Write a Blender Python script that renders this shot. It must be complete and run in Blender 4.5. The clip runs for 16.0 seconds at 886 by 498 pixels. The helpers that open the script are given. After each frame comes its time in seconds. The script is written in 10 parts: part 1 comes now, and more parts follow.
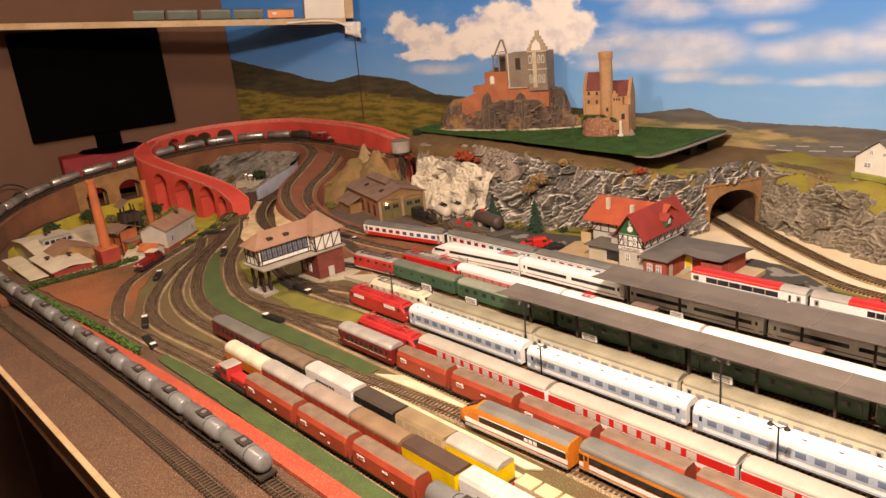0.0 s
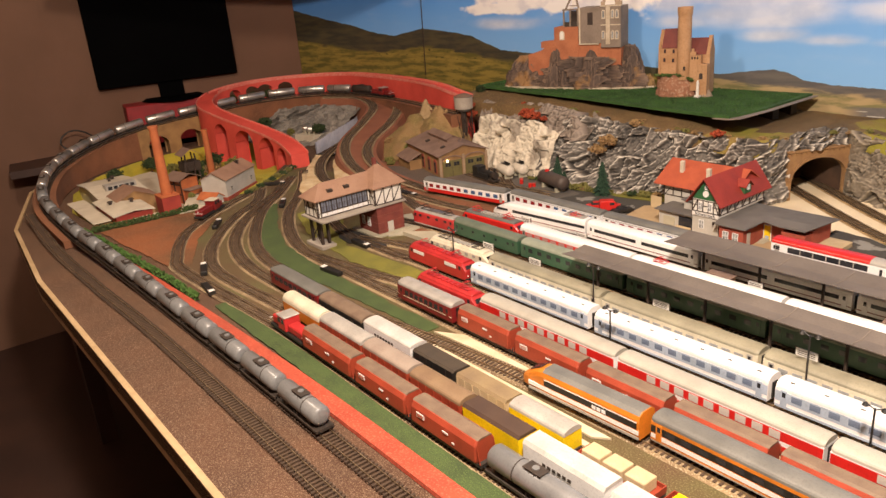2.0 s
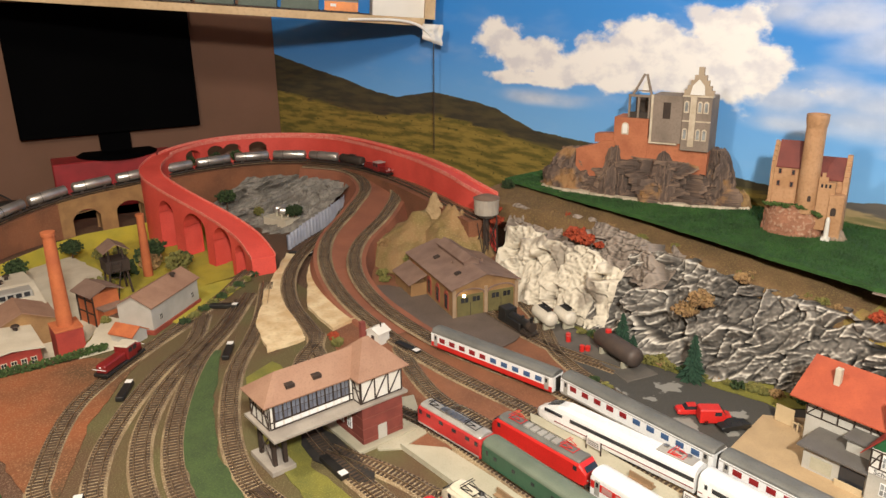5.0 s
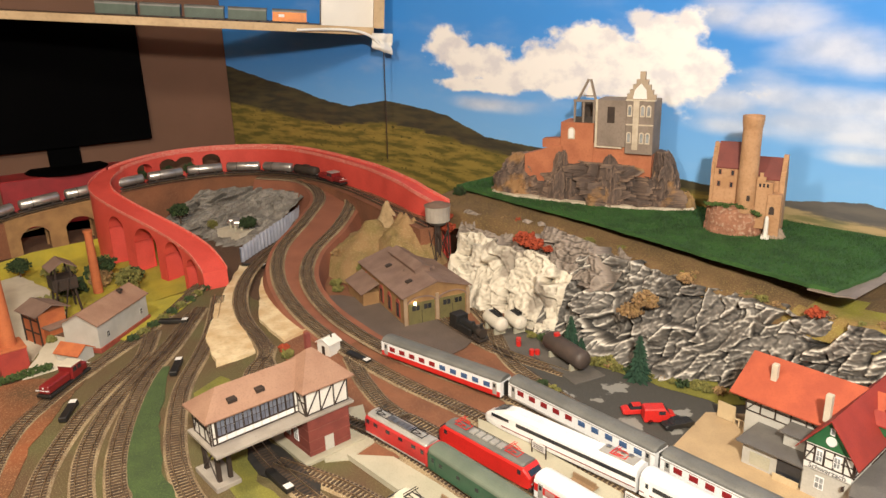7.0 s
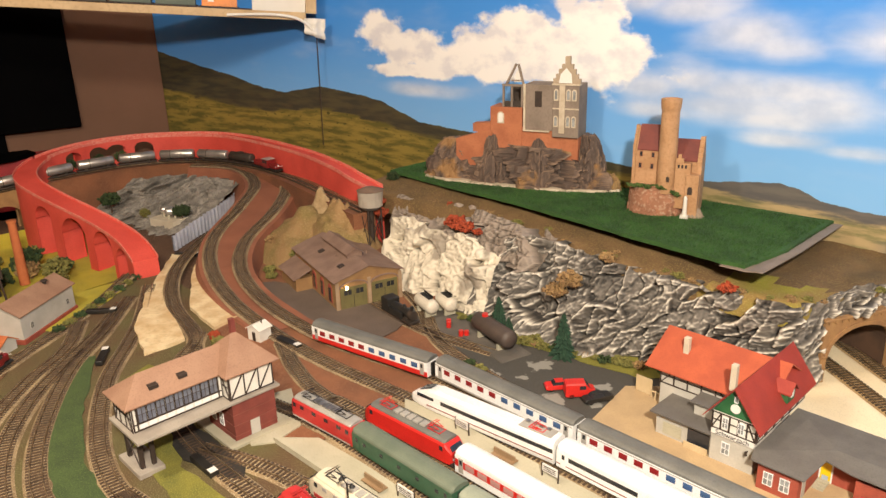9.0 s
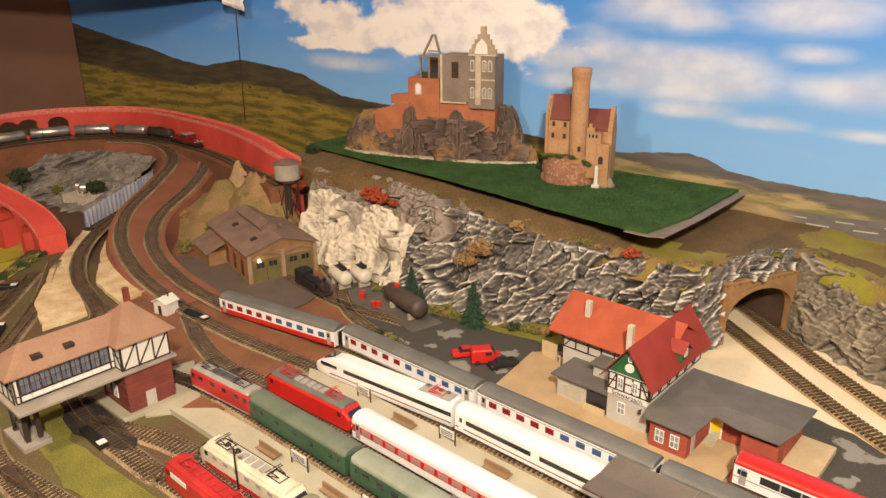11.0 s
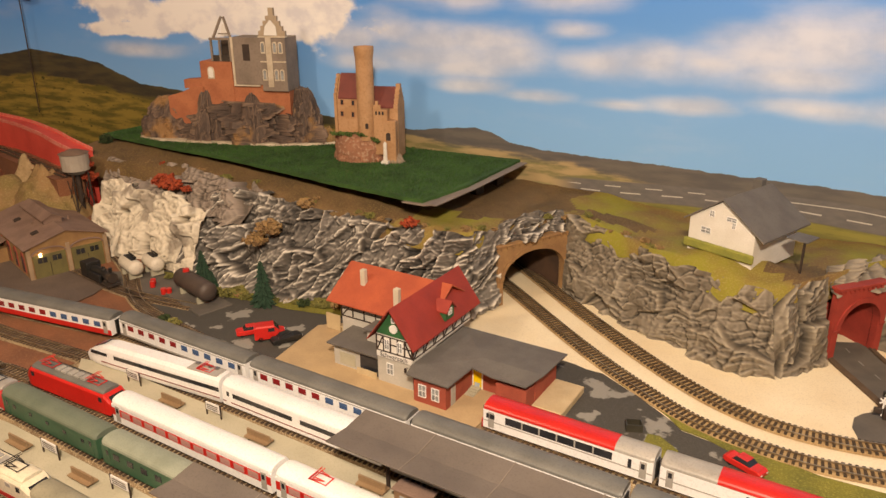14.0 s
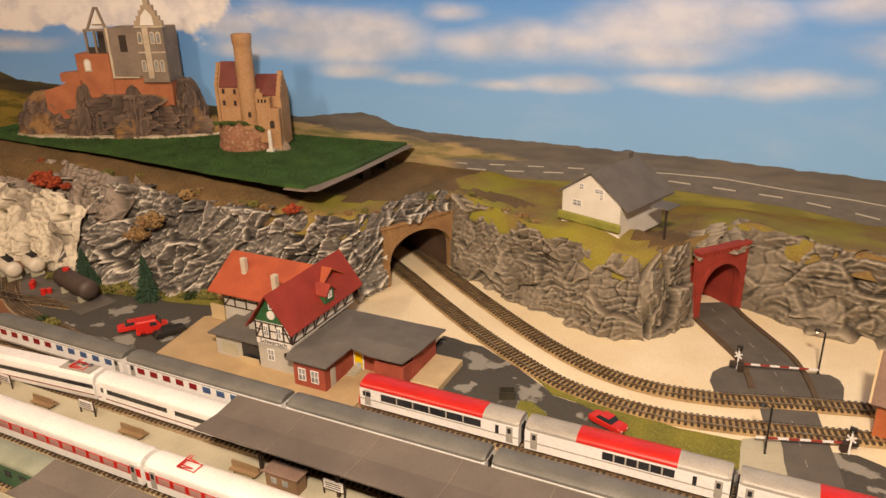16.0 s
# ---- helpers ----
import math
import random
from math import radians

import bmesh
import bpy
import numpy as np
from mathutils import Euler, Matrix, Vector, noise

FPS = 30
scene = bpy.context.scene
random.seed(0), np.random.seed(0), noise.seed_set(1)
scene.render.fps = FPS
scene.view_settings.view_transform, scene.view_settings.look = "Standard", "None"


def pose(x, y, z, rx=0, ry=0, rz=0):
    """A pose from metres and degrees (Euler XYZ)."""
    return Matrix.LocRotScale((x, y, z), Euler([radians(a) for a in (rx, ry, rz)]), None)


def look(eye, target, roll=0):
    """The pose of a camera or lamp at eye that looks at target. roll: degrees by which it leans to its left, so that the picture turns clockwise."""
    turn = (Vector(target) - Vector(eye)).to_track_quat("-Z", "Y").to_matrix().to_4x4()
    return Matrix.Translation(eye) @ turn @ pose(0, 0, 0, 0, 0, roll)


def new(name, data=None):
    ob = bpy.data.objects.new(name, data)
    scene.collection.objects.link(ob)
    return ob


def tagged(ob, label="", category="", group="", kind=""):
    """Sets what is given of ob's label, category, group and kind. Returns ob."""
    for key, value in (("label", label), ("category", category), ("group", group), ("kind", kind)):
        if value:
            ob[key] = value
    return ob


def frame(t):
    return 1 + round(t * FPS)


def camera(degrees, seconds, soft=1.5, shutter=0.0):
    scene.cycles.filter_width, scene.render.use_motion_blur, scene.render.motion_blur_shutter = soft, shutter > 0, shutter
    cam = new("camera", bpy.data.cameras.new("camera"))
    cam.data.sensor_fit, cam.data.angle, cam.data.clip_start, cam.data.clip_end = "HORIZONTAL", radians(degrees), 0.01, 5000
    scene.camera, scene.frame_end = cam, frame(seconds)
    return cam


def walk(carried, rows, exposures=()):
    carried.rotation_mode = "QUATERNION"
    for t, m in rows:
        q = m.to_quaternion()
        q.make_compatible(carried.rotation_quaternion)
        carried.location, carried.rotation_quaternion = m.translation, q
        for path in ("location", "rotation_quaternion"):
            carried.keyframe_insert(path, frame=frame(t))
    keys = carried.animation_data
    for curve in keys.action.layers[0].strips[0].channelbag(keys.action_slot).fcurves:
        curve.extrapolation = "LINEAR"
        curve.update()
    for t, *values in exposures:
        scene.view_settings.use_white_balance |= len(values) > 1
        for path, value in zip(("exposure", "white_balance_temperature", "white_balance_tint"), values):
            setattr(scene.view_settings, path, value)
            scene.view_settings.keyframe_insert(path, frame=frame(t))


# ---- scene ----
cam = camera(61.3, 16.0)
LAMP_RGB = (1.0, 0.855, 0.71)
LAMP, LAMP_W = (-0.4, -1.05, 1.38), 46.0
LAMP2, LAMP2_W = (0.95, -1.0, 1.18), 176.0
EXPOSURE = 0.1
PATH = [
    (0, (1.104, -1.242, 0.606), (-0.337, 0.001, -0.01), -5.7),
    (0.5, (1.078, -1.28, 0.574), (-0.393, -0.128, -0.14), -5.0),
    (1, (1.069, -1.266, 0.57), (-0.388, -0.097, -0.144), -4.9),
    (1.5, (1.051, -1.243, 0.571), (-0.402, -0.078, -0.158), -4.8),
    (2, (1.053, -1.234, 0.577), (-0.457, -0.12, -0.116), -4.8),
    (2.5, (0.922, -1.171, 0.628), (-0.592, -0.077, -0.085), -4.1),
    (3, (0.677, -1.06, 0.636), (-0.648, 0.217, -0.146), -1.1),
    (3.5, (0.529, -0.958, 0.63), (-0.964, 0.175, -0.07), -1.2),
    (4, (0.47, -0.9, 0.662), (-1.072, 0.196, 0.013), -1.3),
    (4.5, (0.479, -0.886, 0.656), (-1.033, 0.254, 0.013), -0.5),
    (4.7, (0.472, -0.874, 0.663), (-1.03, 0.278, 0.016), -0.6),
    (6.8, (0.505, -0.845, 0.664), (-0.959, 0.371, 0.048), -2.1),
    (7, (0.505, -0.832, 0.666), (-0.943, 0.395, 0.036), -1.8),
    (7.5, (0.512, -0.822, 0.658), (-0.913, 0.428, 0.021), -1.7),
    (8, (0.523, -0.815, 0.659), (-0.884, 0.448, 0.007), -1.8),
    (8.2, (0.525, -0.814, 0.663), (-0.866, 0.462, 0.003), -1.6),
    (10.3, (0.593, -0.773, 0.637), (-0.717, 0.581, -0.035), -1.2),
    (10.5, (0.586, -0.764, 0.628), (-0.701, 0.606, -0.058), -0.6),
    (11, (0.606, -0.756, 0.624), (-0.648, 0.637, -0.075), -0.6),
    (11.5, (0.624, -0.75, 0.622), (-0.608, 0.661, -0.079), -0.8),
    (12, (0.646, -0.741, 0.62), (-0.554, 0.695, -0.087), -0.6),
    (12.5, (0.669, -0.736, 0.619), (-0.508, 0.726, -0.073), -0.6),
    (13, (0.709, -0.715, 0.609), (-0.414, 0.784, -0.093), 0.0),
    (13.5, (0.741, -0.712, 0.604), (-0.351, 0.818, -0.079), -0.8),
    (14, (0.758, -0.685, 0.593), (-0.228, 0.903, -0.118), -0.4),
    (14.5, (0.791, -0.673, 0.591), (-0.142, 0.941, -0.134), -0.6),
    (15, (0.806, -0.675, 0.584), (-0.078, 0.958, -0.16), -0.5),
    (15.5, (0.823, -0.675, 0.584), (-0.051, 0.962, -0.16), -0.7),
    (16, (0.843, -0.662, 0.59), (0.022, 1.002, -0.156), -1.3),
]
walk(cam, [(t, look(eye, target, roll)) for t, eye, target, roll in PATH],
     [(0.0, EXPOSURE - 0.27, 7250, 18), (2.5, EXPOSURE - 0.22, 6500, 12), (4.0, EXPOSURE - 0.1, 5850, 3), (8.0, EXPOSURE + 0.16, 6250, 4),
      (11.0, EXPOSURE - 0.14, 6850, 9), (13.0, EXPOSURE - 0.35, 7350, 12), (16.0, EXPOSURE - 0.52, 7700, 15)])

# ---------- world and light ----------
world = bpy.data.worlds.new("room_dusk")
world.use_nodes = True
world.node_tree.nodes["Background"].inputs["Color"].default_value = (0.9, 0.72, 0.55, 1)
world.node_tree.nodes["Background"].inputs["Strength"].default_value = 0.006
scene.world = world


def lamp(name, kind, at, to, power, colour, size):
    d = bpy.data.lights.new(name, kind)
    d.energy, d.color = power, colour
    if kind == "AREA":
        d.shape, d.size = "DISK", size
    else:
        d.shadow_soft_size = size
    ob = new(name, d)
    ob.matrix_world = look(at, to)
    return ob


lamp("ceiling_lamp", "POINT", LAMP, (0, 0, 0), LAMP_W, (1.0, 0.82, 0.64), 0.08)
lamp("second_ceiling_lamp", "POINT", LAMP2, (0, 0, 0), LAMP2_W, LAMP_RGB, 0.06)


# ---------- materials ----------
def mat(name, a, b=None, rough=0.6, scale=60.0, bump=0.15, metal=0.0, fine=600.0, c=None, dist=0.0008, random_amt=0.0, spec=0.5):
    """Two tones mixed by coarse noise, speckled by fine noise; bump from the fine one."""
    m = bpy.data.materials.new(name)
    m.use_nodes = True
    nt = m.node_tree
    p = nt.nodes["Principled BSDF"]
    b = b or tuple(v * 0.78 for v in a)
    tc = nt.nodes.new("ShaderNodeTexCoord")
    n1 = nt.nodes.new("ShaderNodeTexNoise")
    n1.inputs["Scale"].default_value, n1.inputs["Detail"].default_value = scale, 4
    n2 = nt.nodes.new("ShaderNodeTexNoise")
    n2.inputs["Scale"].default_value, n2.inputs["Detail"].default_value = fine, 2
    ramp = nt.nodes.new("ShaderNodeValToRGB")
    ramp.color_ramp.elements[0].position, ramp.color_ramp.elements[1].position = 0.36, 0.64
    ramp.color_ramp.elements[0].color, ramp.color_ramp.elements[1].color = (*a, 1), (*b, 1)
    mix = nt.nodes.new("ShaderNodeMix")
    mix.data_type = "RGBA"
    mix.inputs["B"].default_value = (*(c or tuple(v * 0.6 for v in b)), 1)
    r2 = nt.nodes.new("ShaderNodeMapRange")
    r2.inputs["From Min"].default_value, r2.inputs["From Max"].default_value = 0.5, 0.75
    r2.inputs["To Max"].default_value = 0.8 if c else 0.35
    bm = nt.nodes.new("ShaderNodeBump")
    bm.inputs["Strength"].default_value, bm.inputs["Distance"].default_value = bump, dist
    L = nt.links.new
    L(tc.outputs["Object"], n1.inputs["Vector"]), L(tc.outputs["Object"], n2.inputs["Vector"])
    L(n1.outputs["Fac"], ramp.inputs["Fac"]), L(ramp.outputs["Color"], mix.inputs["A"])
    L(n2.outputs["Fac"], r2.inputs["Value"]), L(r2.outputs["Result"], mix.inputs["Factor"])
    out = mix.outputs["Result"]
    if random_amt:
        oi = nt.nodes.new("ShaderNodeObjectInfo")
        hs = nt.nodes.new("ShaderNodeHueSaturation")
        mr = nt.nodes.new("ShaderNodeMapRange")
        mr.inputs["To Min"].default_value, mr.inputs["To Max"].default_value = 1 - random_amt, 1 + random_amt
        L(oi.outputs["Random"], mr.inputs["Value"]), L(mr.outputs["Result"], hs.inputs["Value"])
        L(out, hs.inputs["Color"])
        out = hs.outputs["Color"]
    L(out, p.inputs["Base Color"])
    L(n2.outputs["Fac"], bm.inputs["Height"]), L(bm.outputs["Normal"], p.inputs["Normal"])
    p.inputs["Roughness"].default_value, p.inputs["Metallic"].default_value = rough, metal
    p.inputs["Specular IOR Level"].default_value = spec
    return m


def paint(name, a, rough=0.38, weather=0.75):
    return mat(name, a, tuple(v * weather for v in a), rough, 25.0, 0.06, 0, 400.0, dist=0.0003)


WHITE = paint("white_enamel", (0.86, 0.86, 0.85), 0.3, 0.93)
CREAM = paint("cream_enamel", (0.78, 0.72, 0.55), 0.35)
RED = paint("traffic_red_enamel", (0.62, 0.025, 0.02), 0.33, 0.85)
ORIENT = paint("orient_red_enamel", (0.52, 0.035, 0.035), 0.38)
DRED = paint("wine_red_enamel", (0.22, 0.018, 0.018), 0.38)
BROWN = paint("oxide_brown_plastic", (0.37, 0.06, 0.028), 0.5)
BROOF = mat("weathered_brown_roof", (0.21, 0.15, 0.10), (0.15, 0.1, 0.07), 0.7, 40)
GREY = paint("grey_roof_plastic", (0.17, 0.17, 0.155), 0.5)
LGREY = paint("light_grey_plastic", (0.42, 0.4, 0.36), 0.45)
SILVER = mat("silver_roof", (0.55, 0.53, 0.49), (0.42, 0.4, 0.36), 0.42, 40, 0.05, 0.35)
TANKM = mat("bare_metal_tank", (0.62, 0.6, 0.57), (0.45, 0.43, 0.4), 0.33, 30, 0.05, 0.75)
TANKG = paint("grey_tank_plastic", (0.2, 0.205, 0.205), 0.3)
OLIVE = paint("olive_grey_roof", (0.3, 0.28, 0.2), 0.5)
GREEN = paint("bottle_green_plastic", (0.045, 0.115, 0.065), 0.42)
BLUE = paint("pale_blue_stripe", (0.45, 0.54, 0.66), 0.38)
ORANGE = paint("orange_plastic", (0.76, 0.24, 0.025), 0.4)
YELLOW = paint("yellow_plastic", (0.95, 0.68, 0.01), 0.4)
BLACK = mat("black_plastic", (0.012, 0.012, 0.012), (0.02, 0.018, 0.015), 0.5, 50)
DARK = mat("dark_underframe", (0.03, 0.024, 0.02), (0.05, 0.035, 0.025), 0.65, 80)
GLASS = mat("dark_window_glazing", (0.02, 0.022, 0.026), (0.04, 0.04, 0.045), 0.15, 30, 0.0)
GLASSB = mat("blue_window_glazing", (0.08, 0.15, 0.3), (0.05, 0.09, 0.2), 0.2, 30, 0.0)
GLASSR = mat("red_curtained_glazing", (0.3, 0.02, 0.025), (0.2, 0.02, 0.02), 0.25, 30, 0.0)
GLASSP = mat("pale_window_glazing", (0.4, 0.42, 0.42), (0.2, 0.21, 0.21), 0.2, 60, 0.0)
METAL = mat("bare_metal", (0.5, 0.48, 0.45), (0.3, 0.28, 0.25), 0.35, 80, 0.05, 0.9)
RAIL = mat("nickel_rail", (0.62, 0.5, 0.34), (0.36, 0.26, 0.16), 0.3, 60, 0.05, 0.85)
SLEEP = mat("brown_sleepers", (0.085, 0.052, 0.03), (0.045, 0.028, 0.018), 0.8, 60)
GOLDSLEEP = mat("sanded_brown_sleepers", (0.07, 0.045, 0.022), (0.04, 0.026, 0.015), 0.8, 60)
GOLDBED = mat("golden_brown_ballast", (0.42, 0.29, 0.14), (0.25, 0.16, 0.075), 0.95, 30, 0.8, 0, 600, (0.5, 0.38, 0.2), 0.0015)
BALLAST = mat("fine_brown_ballast", (0.3, 0.215, 0.115), (0.13, 0.08, 0.042), 0.95, 14, 0.8, 0, 520, (0.62, 0.53, 0.36), 0.0015)
EARTH = mat("rust_brown_scatter", (0.24, 0.095, 0.045), (0.16, 0.065, 0.033), 0.95, 12, 0.7, 0, 500, (0.32, 0.16, 0.08), 0.0015)
REDEARTH = mat("orange_brown_scatter", (0.27, 0.085, 0.028), (0.085, 0.05, 0.022), 0.95, 4.5, 0.7, 0, 400, (0.38, 0.2, 0.1), 0.0015)
YARD = mat("dull_green_brown_yard", (0.1, 0.088, 0.03), (0.095, 0.05, 0.024), 0.95, 9, 0.7, 0, 500, (0.26, 0.22, 0.11), 0.0015)
GRASS = mat("green_grass_scatter", (0.06, 0.095, 0.03), (0.042, 0.066, 0.024), 0.95, 25, 0.8, 0, 600, (0.13, 0.2, 0.05), 0.002)
MEADOW = mat("yellow_green_scatter", (0.21, 0.195, 0.03), (0.13, 0.13, 0.025), 0.95, 18, 0.8, 0, 500, (0.36, 0.33, 0.07), 0.002)
YMEADOW = mat("bright_yellow_meadow", (0.45, 0.37, 0.03), (0.34, 0.3, 0.03), 0.95, 20, 0.8, 0, 500, (0.5, 0.42, 0.1), 0.002)
HEATH = mat("yellow_green_and_brown_heath", (0.27, 0.25, 0.03), (0.22, 0.13, 0.05), 0.95, 12, 0.9, 0, 350, (0.34, 0.28, 0.09), 0.002)
BROWNHEATH = mat("brown_earth_heath", (0.17, 0.1, 0.045), (0.11, 0.068, 0.03), 0.95, 14, 0.9, 0, 350, (0.27, 0.2, 0.07), 0.002)
LAWN = mat("dark_green_grass_mat", (0.04, 0.11, 0.022), (0.022, 0.065, 0.014), 0.95, 22, 1.0, 0, 700, (0.07, 0.17, 0.04), 0.002)
SAND = mat("pale_sand", (0.86, 0.76, 0.55), (0.78, 0.66, 0.45), 0.95, 8, 0.3, 0, 500, dist=0.0006)
PLASTER = mat("cream_plaster_terrain", (0.78, 0.64, 0.4), (0.6, 0.42, 0.22), 0.9, 22, 0.5, 0, 120, dist=0.002)
ASPHALT = mat("asphalt_road", (0.13, 0.115, 0.098), (0.1, 0.09, 0.078), 0.9, 30, 0.3, 0, 700)
CARPARK = mat("patchy_grey_yard", (0.06, 0.056, 0.048), (0.27, 0.26, 0.23), 0.9, 21, 0.3, 0, 600)
for node in CARPARK.node_tree.nodes:
    if node.bl_idname == "ShaderNodeValToRGB":
        node.color_ramp.elements[0].position, node.color_ramp.elements[1].position = 0.57, 0.6
PATCH = mat("pale_grey_patch", (0.3, 0.29, 0.26), (0.23, 0.22, 0.2), 0.9, 30, 0.3, 0, 500)
CONCRETE = mat("platform_concrete", (0.47, 0.44, 0.33), (0.39, 0.365, 0.27), 0.85, 14, 0.2, 0, 500)
CANOPY = mat("grey_canopy_felt", (0.165, 0.14, 0.118), (0.12, 0.102, 0.088), 0.75, 12, 0.2, 0, 400)
WOOD = mat("pale_pine_edge", (0.55, 0.4, 0.23), (0.43, 0.3, 0.16), 0.6, 10, 0.2, 0, 90)
CORK = mat("brown_cork_board", (0.095, 0.043, 0.021), (0.065, 0.03, 0.015), 0.9, 10, 0.5, 0, 700, (0.34, 0.24, 0.16), 0.001)
BRICKRED = mat("coral_red_card", (0.74, 0.095, 0.07), (0.63, 0.072, 0.052), 0.65, 12, 0.1, 0, 300)
BRICK = mat("dark_red_brick", (0.39, 0.085, 0.05), (0.3, 0.062, 0.038), 0.8, 40, 0.3, 0, 500, random_amt=0.15)
LOWWALL = mat("worn_orange_red_card", (0.44, 0.07, 0.035), (0.34, 0.05, 0.026), 0.75, 30, 0.4, 0, 350, (0.55, 0.17, 0.1), 0.001)
REDWALL = mat("bright_red_brick_wall", (0.36, 0.045, 0.03), (0.28, 0.035, 0.025), 0.75, 40, 0.3, 0, 400)
CHIM = mat("orange_brick", (0.5, 0.15, 0.05), (0.4, 0.11, 0.04), 0.8, 40, 0.3, 0, 400)
TILE = mat("orange_red_tile", (0.46, 0.1, 0.042), (0.37, 0.075, 0.034), 0.65, 30, 0.3, 0, 500)
TILED = mat("deep_red_tile", (0.33, 0.04, 0.025), (0.26, 0.03, 0.02), 0.65, 30, 0.3, 0, 500)
ROOFPINK = mat("faded_brown_tile", (0.32, 0.19, 0.125), (0.26, 0.145, 0.095), 0.8, 25, 0.3, 0, 400)
ROOFBR = mat("dull_brown_roof", (0.25, 0.165, 0.125), (0.19, 0.12, 0.09), 0.85, 25, 0.3, 0, 400)
OCHRE = mat("ochre_brick", (0.34, 0.2, 0.08), (0.25, 0.14, 0.06), 0.85, 30, 0.3, 0, 400)
MOSSY = mat("olive_timber", (0.16, 0.14, 0.05), (0.12, 0.1, 0.04), 0.85, 30, 0.3, 0, 400)
SANDSTONE = mat("warm_sandstone", (0.47, 0.28, 0.15), (0.38, 0.21, 0.1), 0.85, 25, 0.5, 0, 200, dist=0.002)
REDSTONE = mat("red_brown_stone", (0.4, 0.19, 0.105), (0.3, 0.135, 0.075), 0.85, 25, 0.5, 0, 200, dist=0.002)
RUIN = mat("pale_ruin_stone", (0.36, 0.28, 0.2), (0.22, 0.165, 0.12), 0.85, 25, 0.5, 0, 200, dist=0.002)
PORTAL = mat("tan_portal_stone", (0.36, 0.21, 0.09), (0.27, 0.15, 0.07), 0.85, 40, 0.4, 0, 300)
TIMBER = mat("dark_timber", (0.045, 0.028, 0.02), (0.03, 0.02, 0.015), 0.7, 60)
GABLE = mat("green_gable_boards", (0.03, 0.13, 0.045), (0.022, 0.1, 0.035), 0.6, 60)
WALLW = mat("white_render_wall", (0.76, 0.74, 0.68), (0.68, 0.65, 0.58), 0.8, 30, 0.15)
WALLG = mat("pale_grey_wall", (0.5, 0.48, 0.43), (0.43, 0.41, 0.36), 0.8, 30, 0.15)
SLATE = mat("grey_slate_roof", (0.15, 0.14, 0.125), (0.12, 0.11, 0.1), 0.75, 30, 0.3, 0, 400)
FACTORYROOF = mat("pale_felt_roof", (0.64, 0.58, 0.46), (0.54, 0.48, 0.37), 0.85, 20, 0.2)
CARDP = mat("pale_card", (0.68, 0.59, 0.42), (0.55, 0.46, 0.3), 0.7, 30)
BEIGE = mat("beige_load", (0.58, 0.46, 0.28), (0.5, 0.38, 0.22), 0.7, 40)
LEAF = mat("dark_green_foliage", (0.045, 0.075, 0.022), (0.03, 0.05, 0.018), 0.95, 90, 0.6, random_amt=0.3)
LEAFL = mat("olive_foliage", (0.22, 0.2, 0.055), (0.13, 0.13, 0.035), 0.95, 90, 0.6)
GRASSLEAF = mat("moss_green_foliage", (0.08, 0.13, 0.03), (0.05, 0.09, 0.02), 0.95, 90, 0.6)
LEAFO = mat("rust_foliage", (0.4, 0.07, 0.025), (0.3, 0.05, 0.02), 0.95, 90, 0.6)
LEAFT = mat("tan_foliage", (0.34, 0.22, 0.09), (0.25, 0.15, 0.07), 0.95, 90, 0.6)
BARK = mat("bark", (0.1, 0.06, 0.035), (0.07, 0.04, 0.025), 0.9, 90)
BLUEGREY = mat("blue_grey_corrugated", (0.4, 0.41, 0.47), (0.32, 0.33, 0.39), 0.6, 30)
SCREEN = mat("black_screen", (0.0015, 0.0015, 0.0018), (0.002, 0.002, 0.0022), 0.8, 5, 0.0, spec=0.02)
WALLP = mat("brown_pink_wallpaper", (0.17, 0.09, 0.058), (0.15, 0.08, 0.05), 0.9, 6, 0.1)
DARKWOOD = mat("dark_floor", (0.06, 0.03, 0.022), (0.04, 0.022, 0.018), 0.5, 4, 0.1)
PAPER = mat("white_paper", (0.78, 0.76, 0.72), (0.7, 0.68, 0.64), 0.7, 10, 0.1)
REDBOX = paint("dark_red_box", (0.33, 0.02, 0.025), 0.5)


